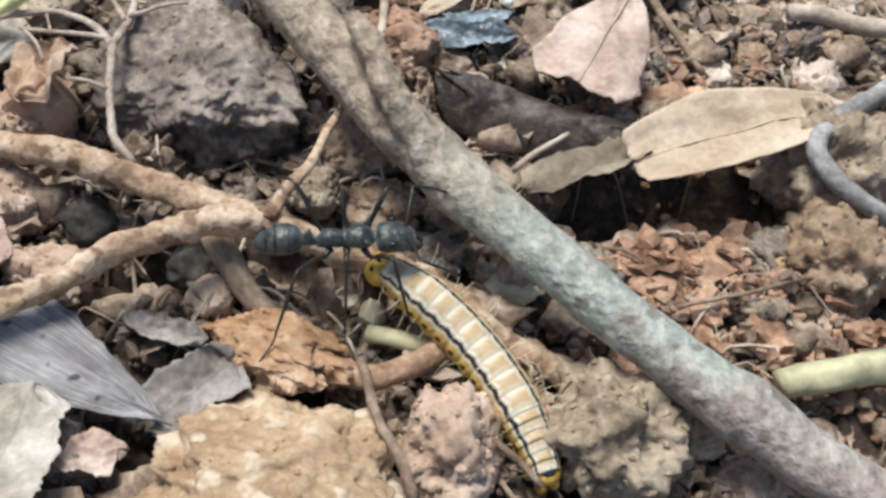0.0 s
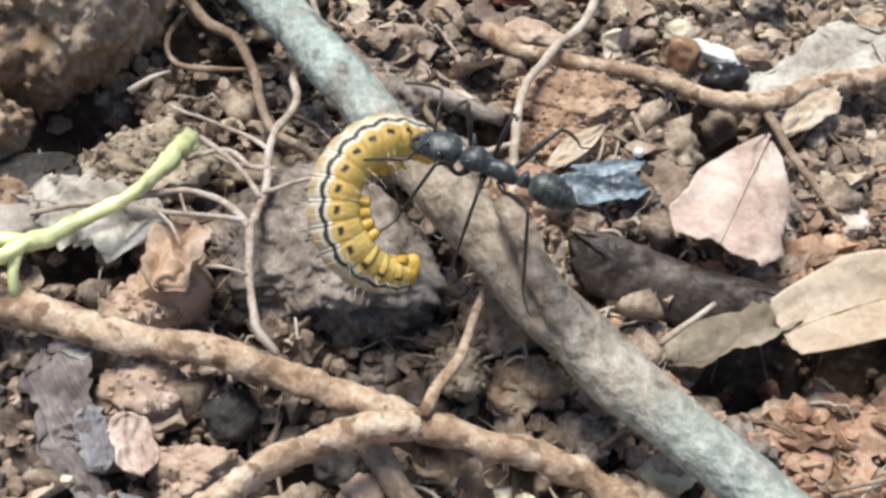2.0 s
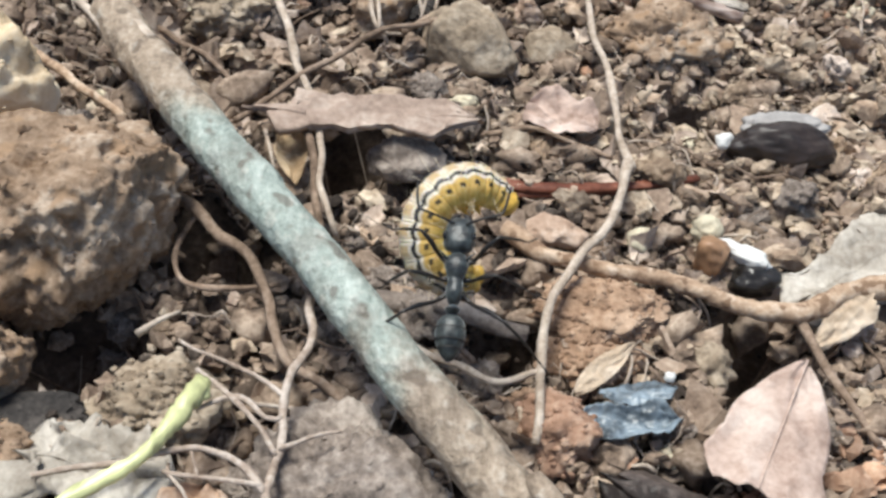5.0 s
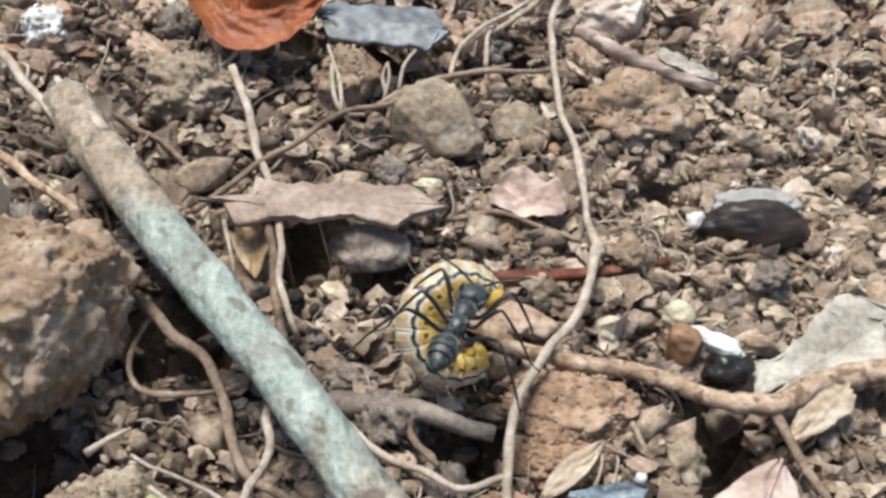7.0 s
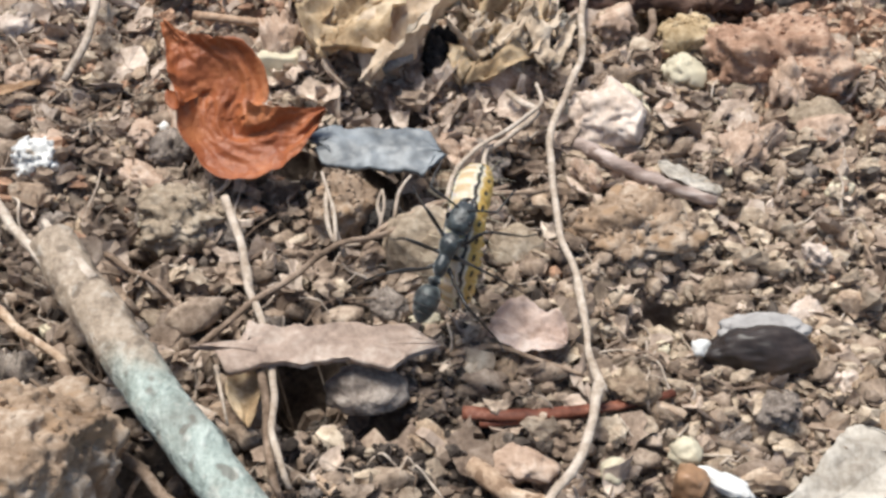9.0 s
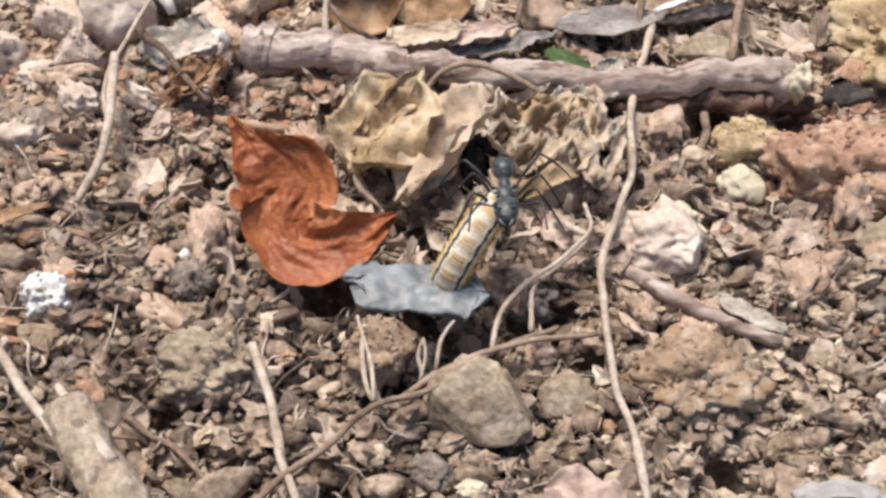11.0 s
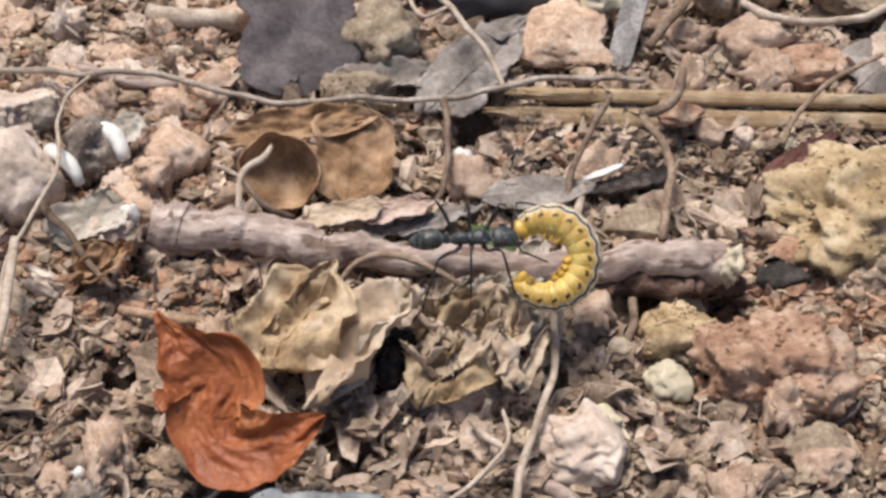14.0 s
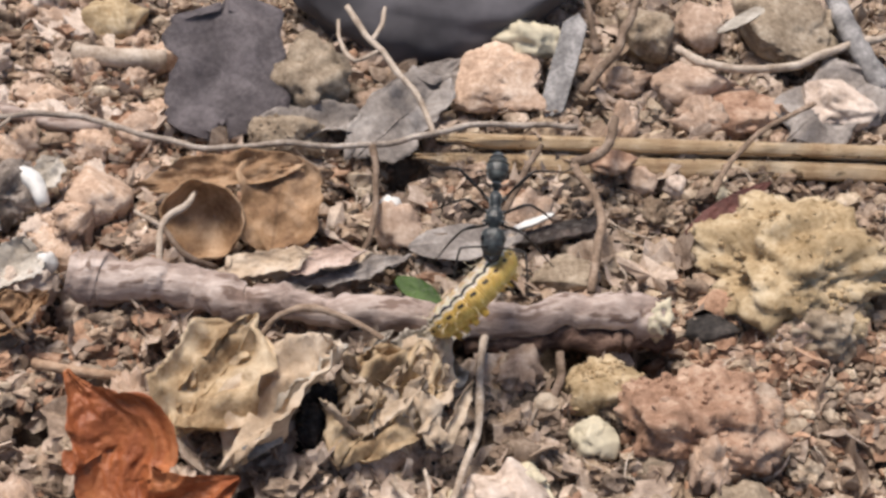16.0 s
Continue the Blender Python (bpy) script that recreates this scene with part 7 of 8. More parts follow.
lump("pale_stone", "pale stone at the leaf tip", "stone", 5.79, 18.53, -0.08, (0.22, 0.19, 0.16), CLOD_PALE_SUNLIT, 191, facets=0.9, level=4)
lump("red_rock", "orange-red stone half under the straws", "rock", 3.16, 19.24, 0.37, (0.39, 0.28, 0.18), CLOD_RED, 192, facets=0.7, level=4)

# ---- loose stones and clods ----
def far(x, y):
    return min(1.0, max(0.0, (y - 11.5) / 4.5))


def sandy(x, y):
    return 0.10 + 0.85 * near(x, y, 4.2, 9.5, 4.0) + 0.35 * far(x, y)


def reddish(x, y):
    return near(x, y, 3.4, 2.2, 1.8) + 0.7 * near(x, y, 5, 15, 2.0) + 0.4 * near(x, y, -5, 18, 4)


# Dark soil by the stick, plus patches painted for shade round branch and leaves.
def dark_ground(x, y):
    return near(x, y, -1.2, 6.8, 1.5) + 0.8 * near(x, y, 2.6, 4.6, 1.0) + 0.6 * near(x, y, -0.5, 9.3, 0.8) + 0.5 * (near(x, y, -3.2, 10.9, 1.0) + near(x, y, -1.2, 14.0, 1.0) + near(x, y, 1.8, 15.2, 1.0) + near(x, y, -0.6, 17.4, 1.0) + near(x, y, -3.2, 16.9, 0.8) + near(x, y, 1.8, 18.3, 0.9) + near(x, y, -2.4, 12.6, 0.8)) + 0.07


CLEAR = [(-2, 4, 0.8), (-0.5, 7.5, 0.7), (-1.5, 10.5, 0.7), (-3.4, 11.4, 1.2), (-2.6, 12.6, 1.4), (-0.2, 16.5, 1.0), (0.5, 16.5, 0.8)]
pebbles("soil_clod", "small grey-brown soil clod", 150, (-8.5, 8, -2.5, 12), (0.16, 0.42), CLOD_GREY, 11, "small soil clods", facets=0.4, clear=CLEAR)
pebbles("pebble", "small tan angular pebble", 120, (-8, 9, 1, 20), (0.14, 0.36), PEBBLE, 12, "tan pebbles", where=sandy, clear=CLEAR, facets=0.9)
pebbles("gravel_stone", "small pinkish angular stone", 150, (-8, 8, 11, 25), (0.18, 0.56), CLOD_PINK, 13, "pinkish pebbles", facets=0.9, clear=CLEAR)
pebbles("stone_chip", "small pale stone chip", 60, (-8, 9, 3, 22), (0.10, 0.26), PALE_STONE, 14, "pale stone chips", where=sandy, facets=0.95, clear=CLEAR)
pebbles("stone_chip", "pale pinkish rounded stone chip", 80, (1.5, 8.5, 4, 11), (0.13, 0.34), CLOD_PALE_SUNLIT, 26, "pale rounded chips", where=lambda x, y: near(x, y, 5, 7.2, 2.6), facets=0.6, clear=CLEAR)
scatter("gravel", "tan and pinkish gravel", "gravel", 700, (-9.5, 9.5, 5, 27), (0.10, 0.30), GRAVEL, 4, where=sandy, facets=0.7, pile=0.12, lobes=0.7)
scatter("soil_lumps", "rough grey-brown soil lumps", "soil", 2300, (-10, 10, -3.5, 27), (0.09, 0.28), CRUMB_DARK, 1, where=lambda x, y: 1 - 0.6 * min(1, near(x, y, 4.2, 9.5, 4.0) + far(x, y)), facets=0.5, pile=0.15, rough=0.7, shapes=40, lobes=0.8, smooth=True)
scatter("clay_lumps", "reddish clay lumps", "soil", 1100, (-9, 9, -2, 26), (0.08, 0.25), CRUMB_RED, 3, where=reddish, facets=0.4, pile=0.15, rough=0.6, lobes=1.0, shapes=30)
scatter("gravel_crumbs", "rounded pale tan gravel crumbs", "gravel", 5200, (-9.5, 9.5, 4, 26.5), (0.05, 0.19), CRUMB_SAND, 31, where=sandy, facets=0.4, pile=0.2, rough=0.5, lobes=1.0, shapes=40)
scatter("pinkish_crumbs", "rounded pinkish gravel crumbs", "gravel", 3600, (-9.5, 9.5, 9, 26.5), (0.05, 0.19), GRAVEL, 32, where=far, facets=0.4, pile=0.2, rough=0.5, lobes=1.0, shapes=40)
scatter("brown_crumbs", "rounded grey-brown soil crumbs", "soil", 4200, (-9.5, 9.5, -3.3, 16), (0.05, 0.18), CRUMB_DARK, 33, where=lambda x, y: 1 - 0.7 * far(x, y), facets=0.3, pile=0.18, rough=0.55, lobes=1.1, shapes=40)
grains("soil_crumbs", "fine grey-brown soil crumbs", "soil", 13000, (-9.8, 9.8, -3.3, 26), (0.03, 0.14), CRUMB_DARK, 21, where=lambda x, y: 1 - 0.55 * far(x, y), pile=0.15)
grains("dark_humus", "black-brown humus crumbs, some painting shade by branch and leaves", "soil", 7500, (-7, 7, -2, 20), (0.03, 0.12), HUMUS_AND_SHADE, 25, where=dark_ground, pile=0.12)
grains("sandy_grains", "pale yellowish sandy grains", "gravel", 9000, (-9.8, 9.8, 0, 26.5), (0.03, 0.11), CRUMB_SAND, 22, where=sandy, pile=0.16)
grains("pinkish_grains", "pinkish tan gravel crumbs", "gravel", 5000, (-9.8, 9.8, 10, 26.5), (0.04, 0.16), GRAVEL, 23, where=far, pile=0.16)
grains("clay_crumbs", "fine reddish clay crumbs", "soil", 5500, (-9, 9, -2, 26), (0.035, 0.14), CRUMB_RED, 24, where=reddish, pile=0.15)
flakes("leaf_shreds", "shredded bits of straw-coloured dead leaf", "litter", 520, (-5, 3, 9, 16), (0.15, 0.5), LITTER_PALE, 18, where=lambda x, y: near(x, y, -1.3, 14.5, 1.7), tilt=0.9)
flakes("pale_leaf_bits", "pale tan bits of dead leaf", "litter", 2300, (-9.5, 9.5, 6, 26), (0.08, 0.34), LITTER_PALE, 9, where=lambda x, y: 0.35 + 0.65 * far(x, y))
flakes("crust_bits", "chunky pale bits of broken earth crust", "litter", 2600, (-9.5, 9.5, 3, 26), (0.07, 0.26), LITTER_PALE, 10, where=lambda x, y: 0.25 + 0.5 * near(x, y, 4.2, 9.5, 4.0) + 0.6 * far(x, y), tilt=0.8, thick=(0.05, 0.14))
# More pale stones back left, also brightening in place of the sun patch.
pebbles("pale_stone", "pale pinkish stone in the gravel", 60, (-9.5, -4.5, 14, 25), (0.25, 0.6), CLOD_PALE_SUNLIT, 15, "pale stones", facets=0.8, clear=CLEAR)
flakes("litter_flakes", "broken bits of bark and dead leaf", "litter", 4200, (-9.5, 9.5, -3, 26), (0.07, 0.28), LITTER, 5, tilt=0.7)
flakes("leaf_scraps", "larger scraps of dead leaf", "litter", 520, (-9.5, 9.5, -3, 26), (0.22, 0.52), LITTER, 6)
flakes("pale_leaf_scraps", "larger pale scraps of dead leaf", "litter", 650, (-9.5, 9.5, -3, 26), (0.2, 0.55), LITTER_PALE, 16, where=lambda x, y: 0.12 + 0.88 * far(x, y), tilt=0.65)
pebbles("pale_stone", "coral-pink stone in the gravel", 50, (-8.5, -3.4, 16.5, 24), (0.25, 0.6), CLOD_CORAL, 35, "coral stones", facets=0.8, clear=CLEAR)
hairs("fine_rootlets", "fine brown rootlets strewn over the soil", "rootlets", 480, (-9, 9, -3, 24), (0.6, 2.6), (0.010, 0.030), ROOT_THIN, 7)
hairs("fine_pale_rootlets", "fine pale rootlets strewn over the soil", "rootlets", 260, (-9, 9, -3, 24), (0.5, 2.0), (0.008, 0.026), ROOT_PALE, 8)
hairs("fork_rootlets", "tangled fine rootlets round the root fork", "rootlets", 90, (-4, 1.2, -1, 5), (0.3, 1.1), (0.014, 0.035), ROOT_PALE, 19)
hairs("root_snippets", "short curled snippets of dry rootlet", "rootlets", 900, (-9, 9, -3, 25), (0.25, 0.7), (0.012, 0.032), ROOT_PALE, 17)


# ---- the ant and its prey ----
def ellipsoid(center, size, level=3, dents=0.0, seed=0):
    v, f = lump_verts(level, size, seed, dents, 1.5, 0.0)
    return [(p[0] + center[0], p[1] + center[1], p[2] + center[2]) for p in v], f


def joined(pieces):
    verts, faces = [], []
    for v, f in pieces:
        k = len(verts)
        verts += [tuple(p) for p in v]
        faces += [tuple(i + k for i in q) for q in f]
    return verts, faces


def loft(rings, sides=18, uneven=0.03, seed=0):
    """A closed body through elliptical rings (x, z, half width, half height)."""
    line = [Vector(q) for q in rings]
    line = [2 * line[0] - line[1]] + line + [2 * line[-1] - line[-2]]
    verts, faces, steps = [], [], 5
    rows = []
    for a, b, c, d in zip(line, line[1:], line[2:], line[3:]):
        for i in range(steps):
            t = i / steps
            rows.append(0.5 * (2 * b + (c - a) * t + (2 * a - 5 * b + 4 * c - d) * t * t + (3 * b - a - 3 * c + d) * t**3))
    rows.append(line[-2])
    for x, z, w, h in rows:
        for j in range(sides):
            a = 2 * math.pi * j / sides
            k = 1 + uneven * noise.noise(Vector((x * 9, math.cos(a) * 2 + seed, math.sin(a) * 2)))
            verts.append((x, max(w, 0.002) * math.cos(a) * k, z + max(h, 0.002) * math.sin(a) * k))
    for i in range(len(rows) - 1):
        for j in range(sides):
            q = (j + 1) % sides
            faces.append((i * sides + j, i * sides + q, (i + 1) * sides + q, (i + 1) * sides + j))
    faces += [tuple(range(sides))[::-1], tuple(range((len(rows) - 1) * sides, len(rows) * sides))]
    return verts, faces


def build_ant():
    ant = tagged(empty("ant"), "large black ant with a blue-grey sheen dragging a caterpillar", "ant")
    thorax = link("thorax", *loft([(0.265, 0.0, 0.035, 0.035), (0.25, 0.005, 0.06, 0.055), (0.20, 0.02, 0.105, 0.085), (0.13, 0.03, 0.118, 0.095), (0.06, 0.025, 0.10, 0.088), (0.0, 0.0, 0.074, 0.076),
                                   (-0.06, 0.005, 0.08, 0.084), (-0.13, 0.012, 0.082, 0.09), (-0.19, -0.005, 0.07, 0.08), (-0.235, -0.03, 0.045, 0.05), (-0.25, -0.035, 0.02, 0.02)], seed=1), ANT_SHELL, ant)
    link("petiole", *loft([(-0.235, -0.035, 0.028, 0.026), (-0.27, 0.0, 0.05, 0.062), (-0.30, 0.025, 0.072, 0.088), (-0.33, 0.01, 0.06, 0.072), (-0.37, -0.02, 0.035, 0.035)], seed=2), ANT_SHELL, ant)
    gaster = link("gaster", *loft([(-0.35, -0.015, 0.03, 0.03), (-0.37, 0.0, 0.08, 0.08), (-0.42, 0.01, 0.122, 0.118), (-0.50, 0.012, 0.141, 0.134), (-0.58, 0.005, 0.141, 0.131), (-0.66, -0.01, 0.117, 0.106),
                                   (-0.735, -0.03, 0.08, 0.072), (-0.785, -0.045, 0.03, 0.03)], 22, 0.02, 3), ANT_GASTER, ant, "greyish black gaster with a soft sheen")
    for x, w in ((-0.485, 0.143), (-0.60, 0.14), (-0.68, 0.11)):
        ring = [(x, w * math.cos(a), 0.008 + w * 0.92 * math.sin(a), 0.008) for a in (2 * math.pi * i / 14 for i in range(15))]
        link("plate_edge", *tube_verts(ring, 5, 0.0, 1, 0.05), ANT_LEG, gaster)
    head = link("head", *loft([(0.265, 0.0, 0.04, 0.04), (0.275, 0.0, 0.09, 0.075), (0.30, 0.005, 0.133, 0.105), (0.36, 0.01, 0.152, 0.116), (0.45, 0.005, 0.154, 0.11), (0.54, -0.01, 0.135, 0.092), (0.60, -0.03, 0.097, 0.066), (0.625, -0.04, 0.05, 0.04)], 22, 0.05, 4), ANT_SHELL, ant)
    for s in (1, -1):
        link("eye", *ellipsoid((0.415, 0.137 * s, 0.062), (0.042, 0.026, 0.038), 3), HEAD_BLACK, head)
        link("mandible", *tube_verts([(0.54, 0.07 * s, -0.035, 0.045), (0.61, 0.075 * s, -0.055, 0.042), (0.66, 0.04 * s, -0.07, 0.028), (0.685, 0.005 * s, -0.075, 0.01)], 7, 0.05, 1, 0.04), ANT_LEG, head)
        link("spine", *tube_verts([(0.18, 0.09 * s, 0.07, 0.018), (0.21, 0.135 * s, 0.105, 0.012), (0.235, 0.17 * s, 0.125, 0.004)], 6, 0.0, 1, 0.04), ANT_SHELL, thorax)
        link("antenna", *tube_verts([(0.53, 0.05 * s, 0.065, 0.013), (0.57, 0.20 * s, 0.15, 0.013), (0.61, 0.37 * s, 0.20, 0.013), (0.63, 0.40 * s, 0.20, 0.015), (0.76, 0.43 * s, 0.15, 0.014), (0.95, 0.45 * s, 0.04, 0.012)], 6, 0.05, 2, 0.04), ANT_LEG, ant)
    legs = []
    for k, (x, reach, sweep) in enumerate(((0.16, 0.66, 0.40), (0.02, 0.74, -0.05), (-0.12, 0.86, -0.55))):
        for s in (1, -1):
            leg = link("leg", *tube_verts([(0, 0, 0, 0.036), (sweep * 0.12, 0.08 * s, -0.01, 0.024), (sweep * 0.22, 0.14 * s, 0.05, 0.020), (sweep * 0.36, reach * 0.32 * s, 0.17, 0.026), (sweep * 0.52, reach * 0.46 * s, 0.25, 0.018), (sweep * 0.58, reach * 0.52 * s, 0.24, 0.015),
                                            (sweep * 0.72, reach * 0.68 * s, 0.06, 0.017), (sweep * 0.86, reach * 0.82 * s, -0.14, 0.012), (sweep * 0.95, reach * 0.90 * s, -0.28, 0.009), (sweep * 1.15, reach * 1.04 * s, -0.36, 0.007)], 7, 0.06, 3 + k, 0.05), ANT_LEG, ant)
            leg.location = Vector((x, 0.055 * s, -0.05)) * CM
            legs.append((leg, k, s))
    return ant, legs


BODY, SEGMENTS = 2.3, 26


def build_caterpillar():
    cat = tagged(empty("caterpillar"), "ochre caterpillar, cream back, black stripes, carried by an ant", "caterpillar")
    pieces, d = [], BODY / SEGMENTS
    for k in range(SEGMENTS):
        s = -BODY / 2 + (k + 0.5) * d
        e = (k + 0.5) / SEGMENTS
        r = 0.238 * (0.6 + 0.4 * min(1, e * 4.0, (1 - e) * 4.5 + 0.2))
        rings, sides, verts, faces, along = 7, 28, [], [], []
        for i in range(rings):
            u = i / (rings - 1)
            place = (k + 0.5 + (u - 0.5) * 1.5) / 2
            waist = abs(2 * (place % 1.0) - 1)
            rr = r * (1 - 0.06 * waist**2.5) * (1 - 0.02 * abs(2 * u - 1) ** 3)
            for j in range(sides):
                a = 2 * math.pi * j / sides
                pleat = 1 + 0.025 * math.sin(2 * a + 1.0) + 0.045 * math.exp(-((abs(math.sin(a / 2)) - 0.68) / 0.09) ** 2) * (1 - waist) + 0.02 * noise.noise(Vector((place * 3.1, math.cos(a) * 2, math.sin(a) * 2)))
                verts.append(((u - 0.5) * d * 1.5, rr * math.sin(a) * pleat, rr * math.cos(a) * pleat * (0.95 if math.cos(a) > 0 else 0.9)))
                along.append((place, 0.5))
        for i in range(rings - 1):
            for j in range(sides):
                q = (j + 1) % sides
                faces.append((i * sides + j, (i + 1) * sides + j, (i + 1) * sides + q, i * sides + q))
        faces += [tuple(range(sides)), tuple(range((rings - 1) * sides, rings * sides))[::-1]]
        seg = link("segment", verts, faces, CATERPILLAR, cat, uv=along)
        rnd = random.Random(k)
        for h in range(3):
            a = (rnd.uniform(0.15, 1.1) if h < 1 else rnd.uniform(1.0, 2.2)) * rnd.choice((-1, 1))
            y, z = math.sin(a), math.cos(a)
            g = rnd.uniform(0.10, 0.30)
            x = rnd.uniform(-0.06, 0.06)
            bow = rnd.uniform(-0.1, 0.1)
            link("bristle", *tube_verts([(x, y * r * 0.9, z * r * 0.9, 0.0028), (x + bow * 0.4, y * (r + g * 0.55), z * (r + g * 0.55), 0.0022), (x + bow, y * (r + g), z * (r + g) - 0.05, 0.001)], 4, 0.0, h, 0.2), HAIR, seg)
        if k in (0, 6, 8, 10, 12, 18, 20, 22):
            for sd in (1, -1):
                if k < 16:
                    pts = [(0, 0.09 * sd, -r * 0.75, 0.055), (0, 0.10 * sd, -r - 0.01, 0.048), (0, 0.10 * sd, -r - 0.035, 0.05)]
                else:
                    pts = [(0, 0.08 * sd, -r * 0.75, 0.036), (0.02, 0.09 * sd, -r - 0.01, 0.022), (0.05, 0.07 * sd, -r - 0.05, 0.008)]
                link("proleg" if k < 16 else "true_leg", *tube_verts(pts, 8, 0.05, k, 0.04), LEG_YELLOW, seg)
        pieces.append((seg, s))
    head = link("head", *joined([ellipsoid((0.02, 0.06, 0), (0.12, 0.115, 0.14), 4, 0.03, 1), ellipsoid((0.02, -0.06, 0), (0.12, 0.115, 0.14), 4, 0.03, 2)]), LEG_YELLOW, cat, "ochre head capsule with black spots")
    for y, z, q in ((0.10, 0.10, 0.034), (-0.10, 0.10, 0.034), (0.13, 0.0, 0.028), (-0.13, 0.0, 0.028), (0.0, 0.13, 0.026)):
        link("spot", *ellipsoid((0.055, y * 0.95, z * 0.95), (q, q, q), 2, 0.1, 6), HEAD_BLACK, head)
    for sd in (1, -1):
        link("jaw", *ellipsoid((0.13, 0.035 * sd, -0.07), (0.03, 0.03, 0.035), 2, 0.1, 7), HEAD_BLACK, head)
    tail = link("tail_plate", *joined([ellipsoid((0, 0, 0.0), (0.11, 0.13, 0.10), 3, 0.1, 3), ellipsoid((-0.07, 0.06, -0.09), (0.07, 0.05, 0.10), 3, 0.1, 8), ellipsoid((-0.07, -0.06, -0.09), (0.07, 0.05, 0.10), 3, 0.1, 9)]), LEG_YELLOW, cat, "ochre tail plate and claspers with a blue-black spot")
    link("spot", *ellipsoid((0.02, 0, 0.085), (0.075, 0.075, 0.05), 3, 0.1, 5), TAIL_SPOT, tail)
    pieces += [(head, BODY / 2 + 0.05), (tail, -BODY / 2 - 0.02)]
    return cat, pieces


ant, ant_legs = build_ant()
caterpillar, caterpillar_pieces = build_caterpillar()


def crescent_verts(seed=4):
    """A rust leaf, torn and curled to a crescent: a tall lobe, a belly and a horn; its face to +z."""
    rnd = random.Random(seed)
    off = Vector((rnd.uniform(-30, 30), rnd.uniform(-30, 30), 0))
    mid = spline([(-0.98, 1.79, 0.20, 0.04), (-0.83, 1.56, 0.14, 0.15), (-0.59, 1.28, 0.06, 0.40), (-0.28, 0.99, 0.00, 0.65), (-0.26, 0.71, 0.00, 0.56), (-0.24, 0.45, 0.02, 0.50), (-0.03, 0.24, 0.08, 0.53), (0.31, 0.24, 0.16, 0.46), (0.70, 0.39, 0.26, 0.30), (1.12, 0.64, 0.34, 0.03)], 0.028)
    top, uv, nv = [], [], 48
    for i, q in enumerate(mid):
        c = Vector(q[:3])
        t = (Vector(mid[min(i + 1, len(mid) - 1)][:3]) - Vector(mid[max(i - 1, 0)][:3])).normalized()
        n = Vector((0, 0, 1))
        side = n.cross(t).normalized()
        for j in range(nv + 1):
            v = 2 * j / nv - 1
            w = q[3] * (1 + 0.12 * abs(v) ** 3 * noise.fractal(Vector((i * 0.125, v * 2, 1)) + off, 1, 2, 3))
            p = c + side * v * w
            flow = Vector((i * 0.022, v * q[3] * 2.5 + 0.9 * noise.noise(Vector((i * 0.03, v, 3)) + off), 2)) + off
            fold = 0.20 * (0.32 - abs(noise.noise(flow))) + 0.10 * (0.3 - abs(noise.noise(Vector((flow.x * 2.4, flow.y * 1.8, 7))))) + 0.03 * (0.3 - abs(noise.noise(Vector((flow.x * 7, flow.y * 3.6, 11)))))
            p.z += 0.42 * q[3] * v * v + 1.15 * fold + 0.022 * noise.fractal(Vector((p.x * 11, p.y * 11, 2)) + off, 1, 2, 3)
            top.append(p)
            uv.append((i / len(mid), (v + 1) / 2))
    nu, row, count = len(mid) - 1, nv + 1, len(top)
    faces = [(i * row + j, i * row + j + 1, (i + 1) * row + j + 1, (i + 1) * row + j) for i in range(nu) for j in range(nv)]
    verts = top + [p - Vector((0, 0, 0.015)) for p in top]
    faces += [tuple(k + count for k in q[::-1]) for q in faces]
    rim = [i * row for i in range(nu + 1)] + [nu * row + j for j in range(1, row)] + [i * row + nv for i in range(nu - 1, -1, -1)] + [j for j in range(nv - 1, 0, -1)]
    faces += [(a, b, b + count, a + count) for a, b in zip(rim, rim[1:] + rim[:1])]
    return verts, faces, uv + uv


v, f, uv = crescent_verts()
rust_leaf = tagged(link("rust_leaf", v, f, LEAF_RUST, uv=uv), "rust-orange dry leaf curled into a crescent, pushed aside by the ant", "leaf")
link("stalk", *tube_verts([(-0.1, -0.2, 0.1, 0.035), (-0.2, -0.36, 0.1, 0.03), (-0.42, -0.5, 0.02, 0.026), (-0.6, -0.55, -0.1, 0.022)], 8, 0.15, 3, 0.06), ROOT_PALE, rust_leaf, "pale dry leaf stalk")


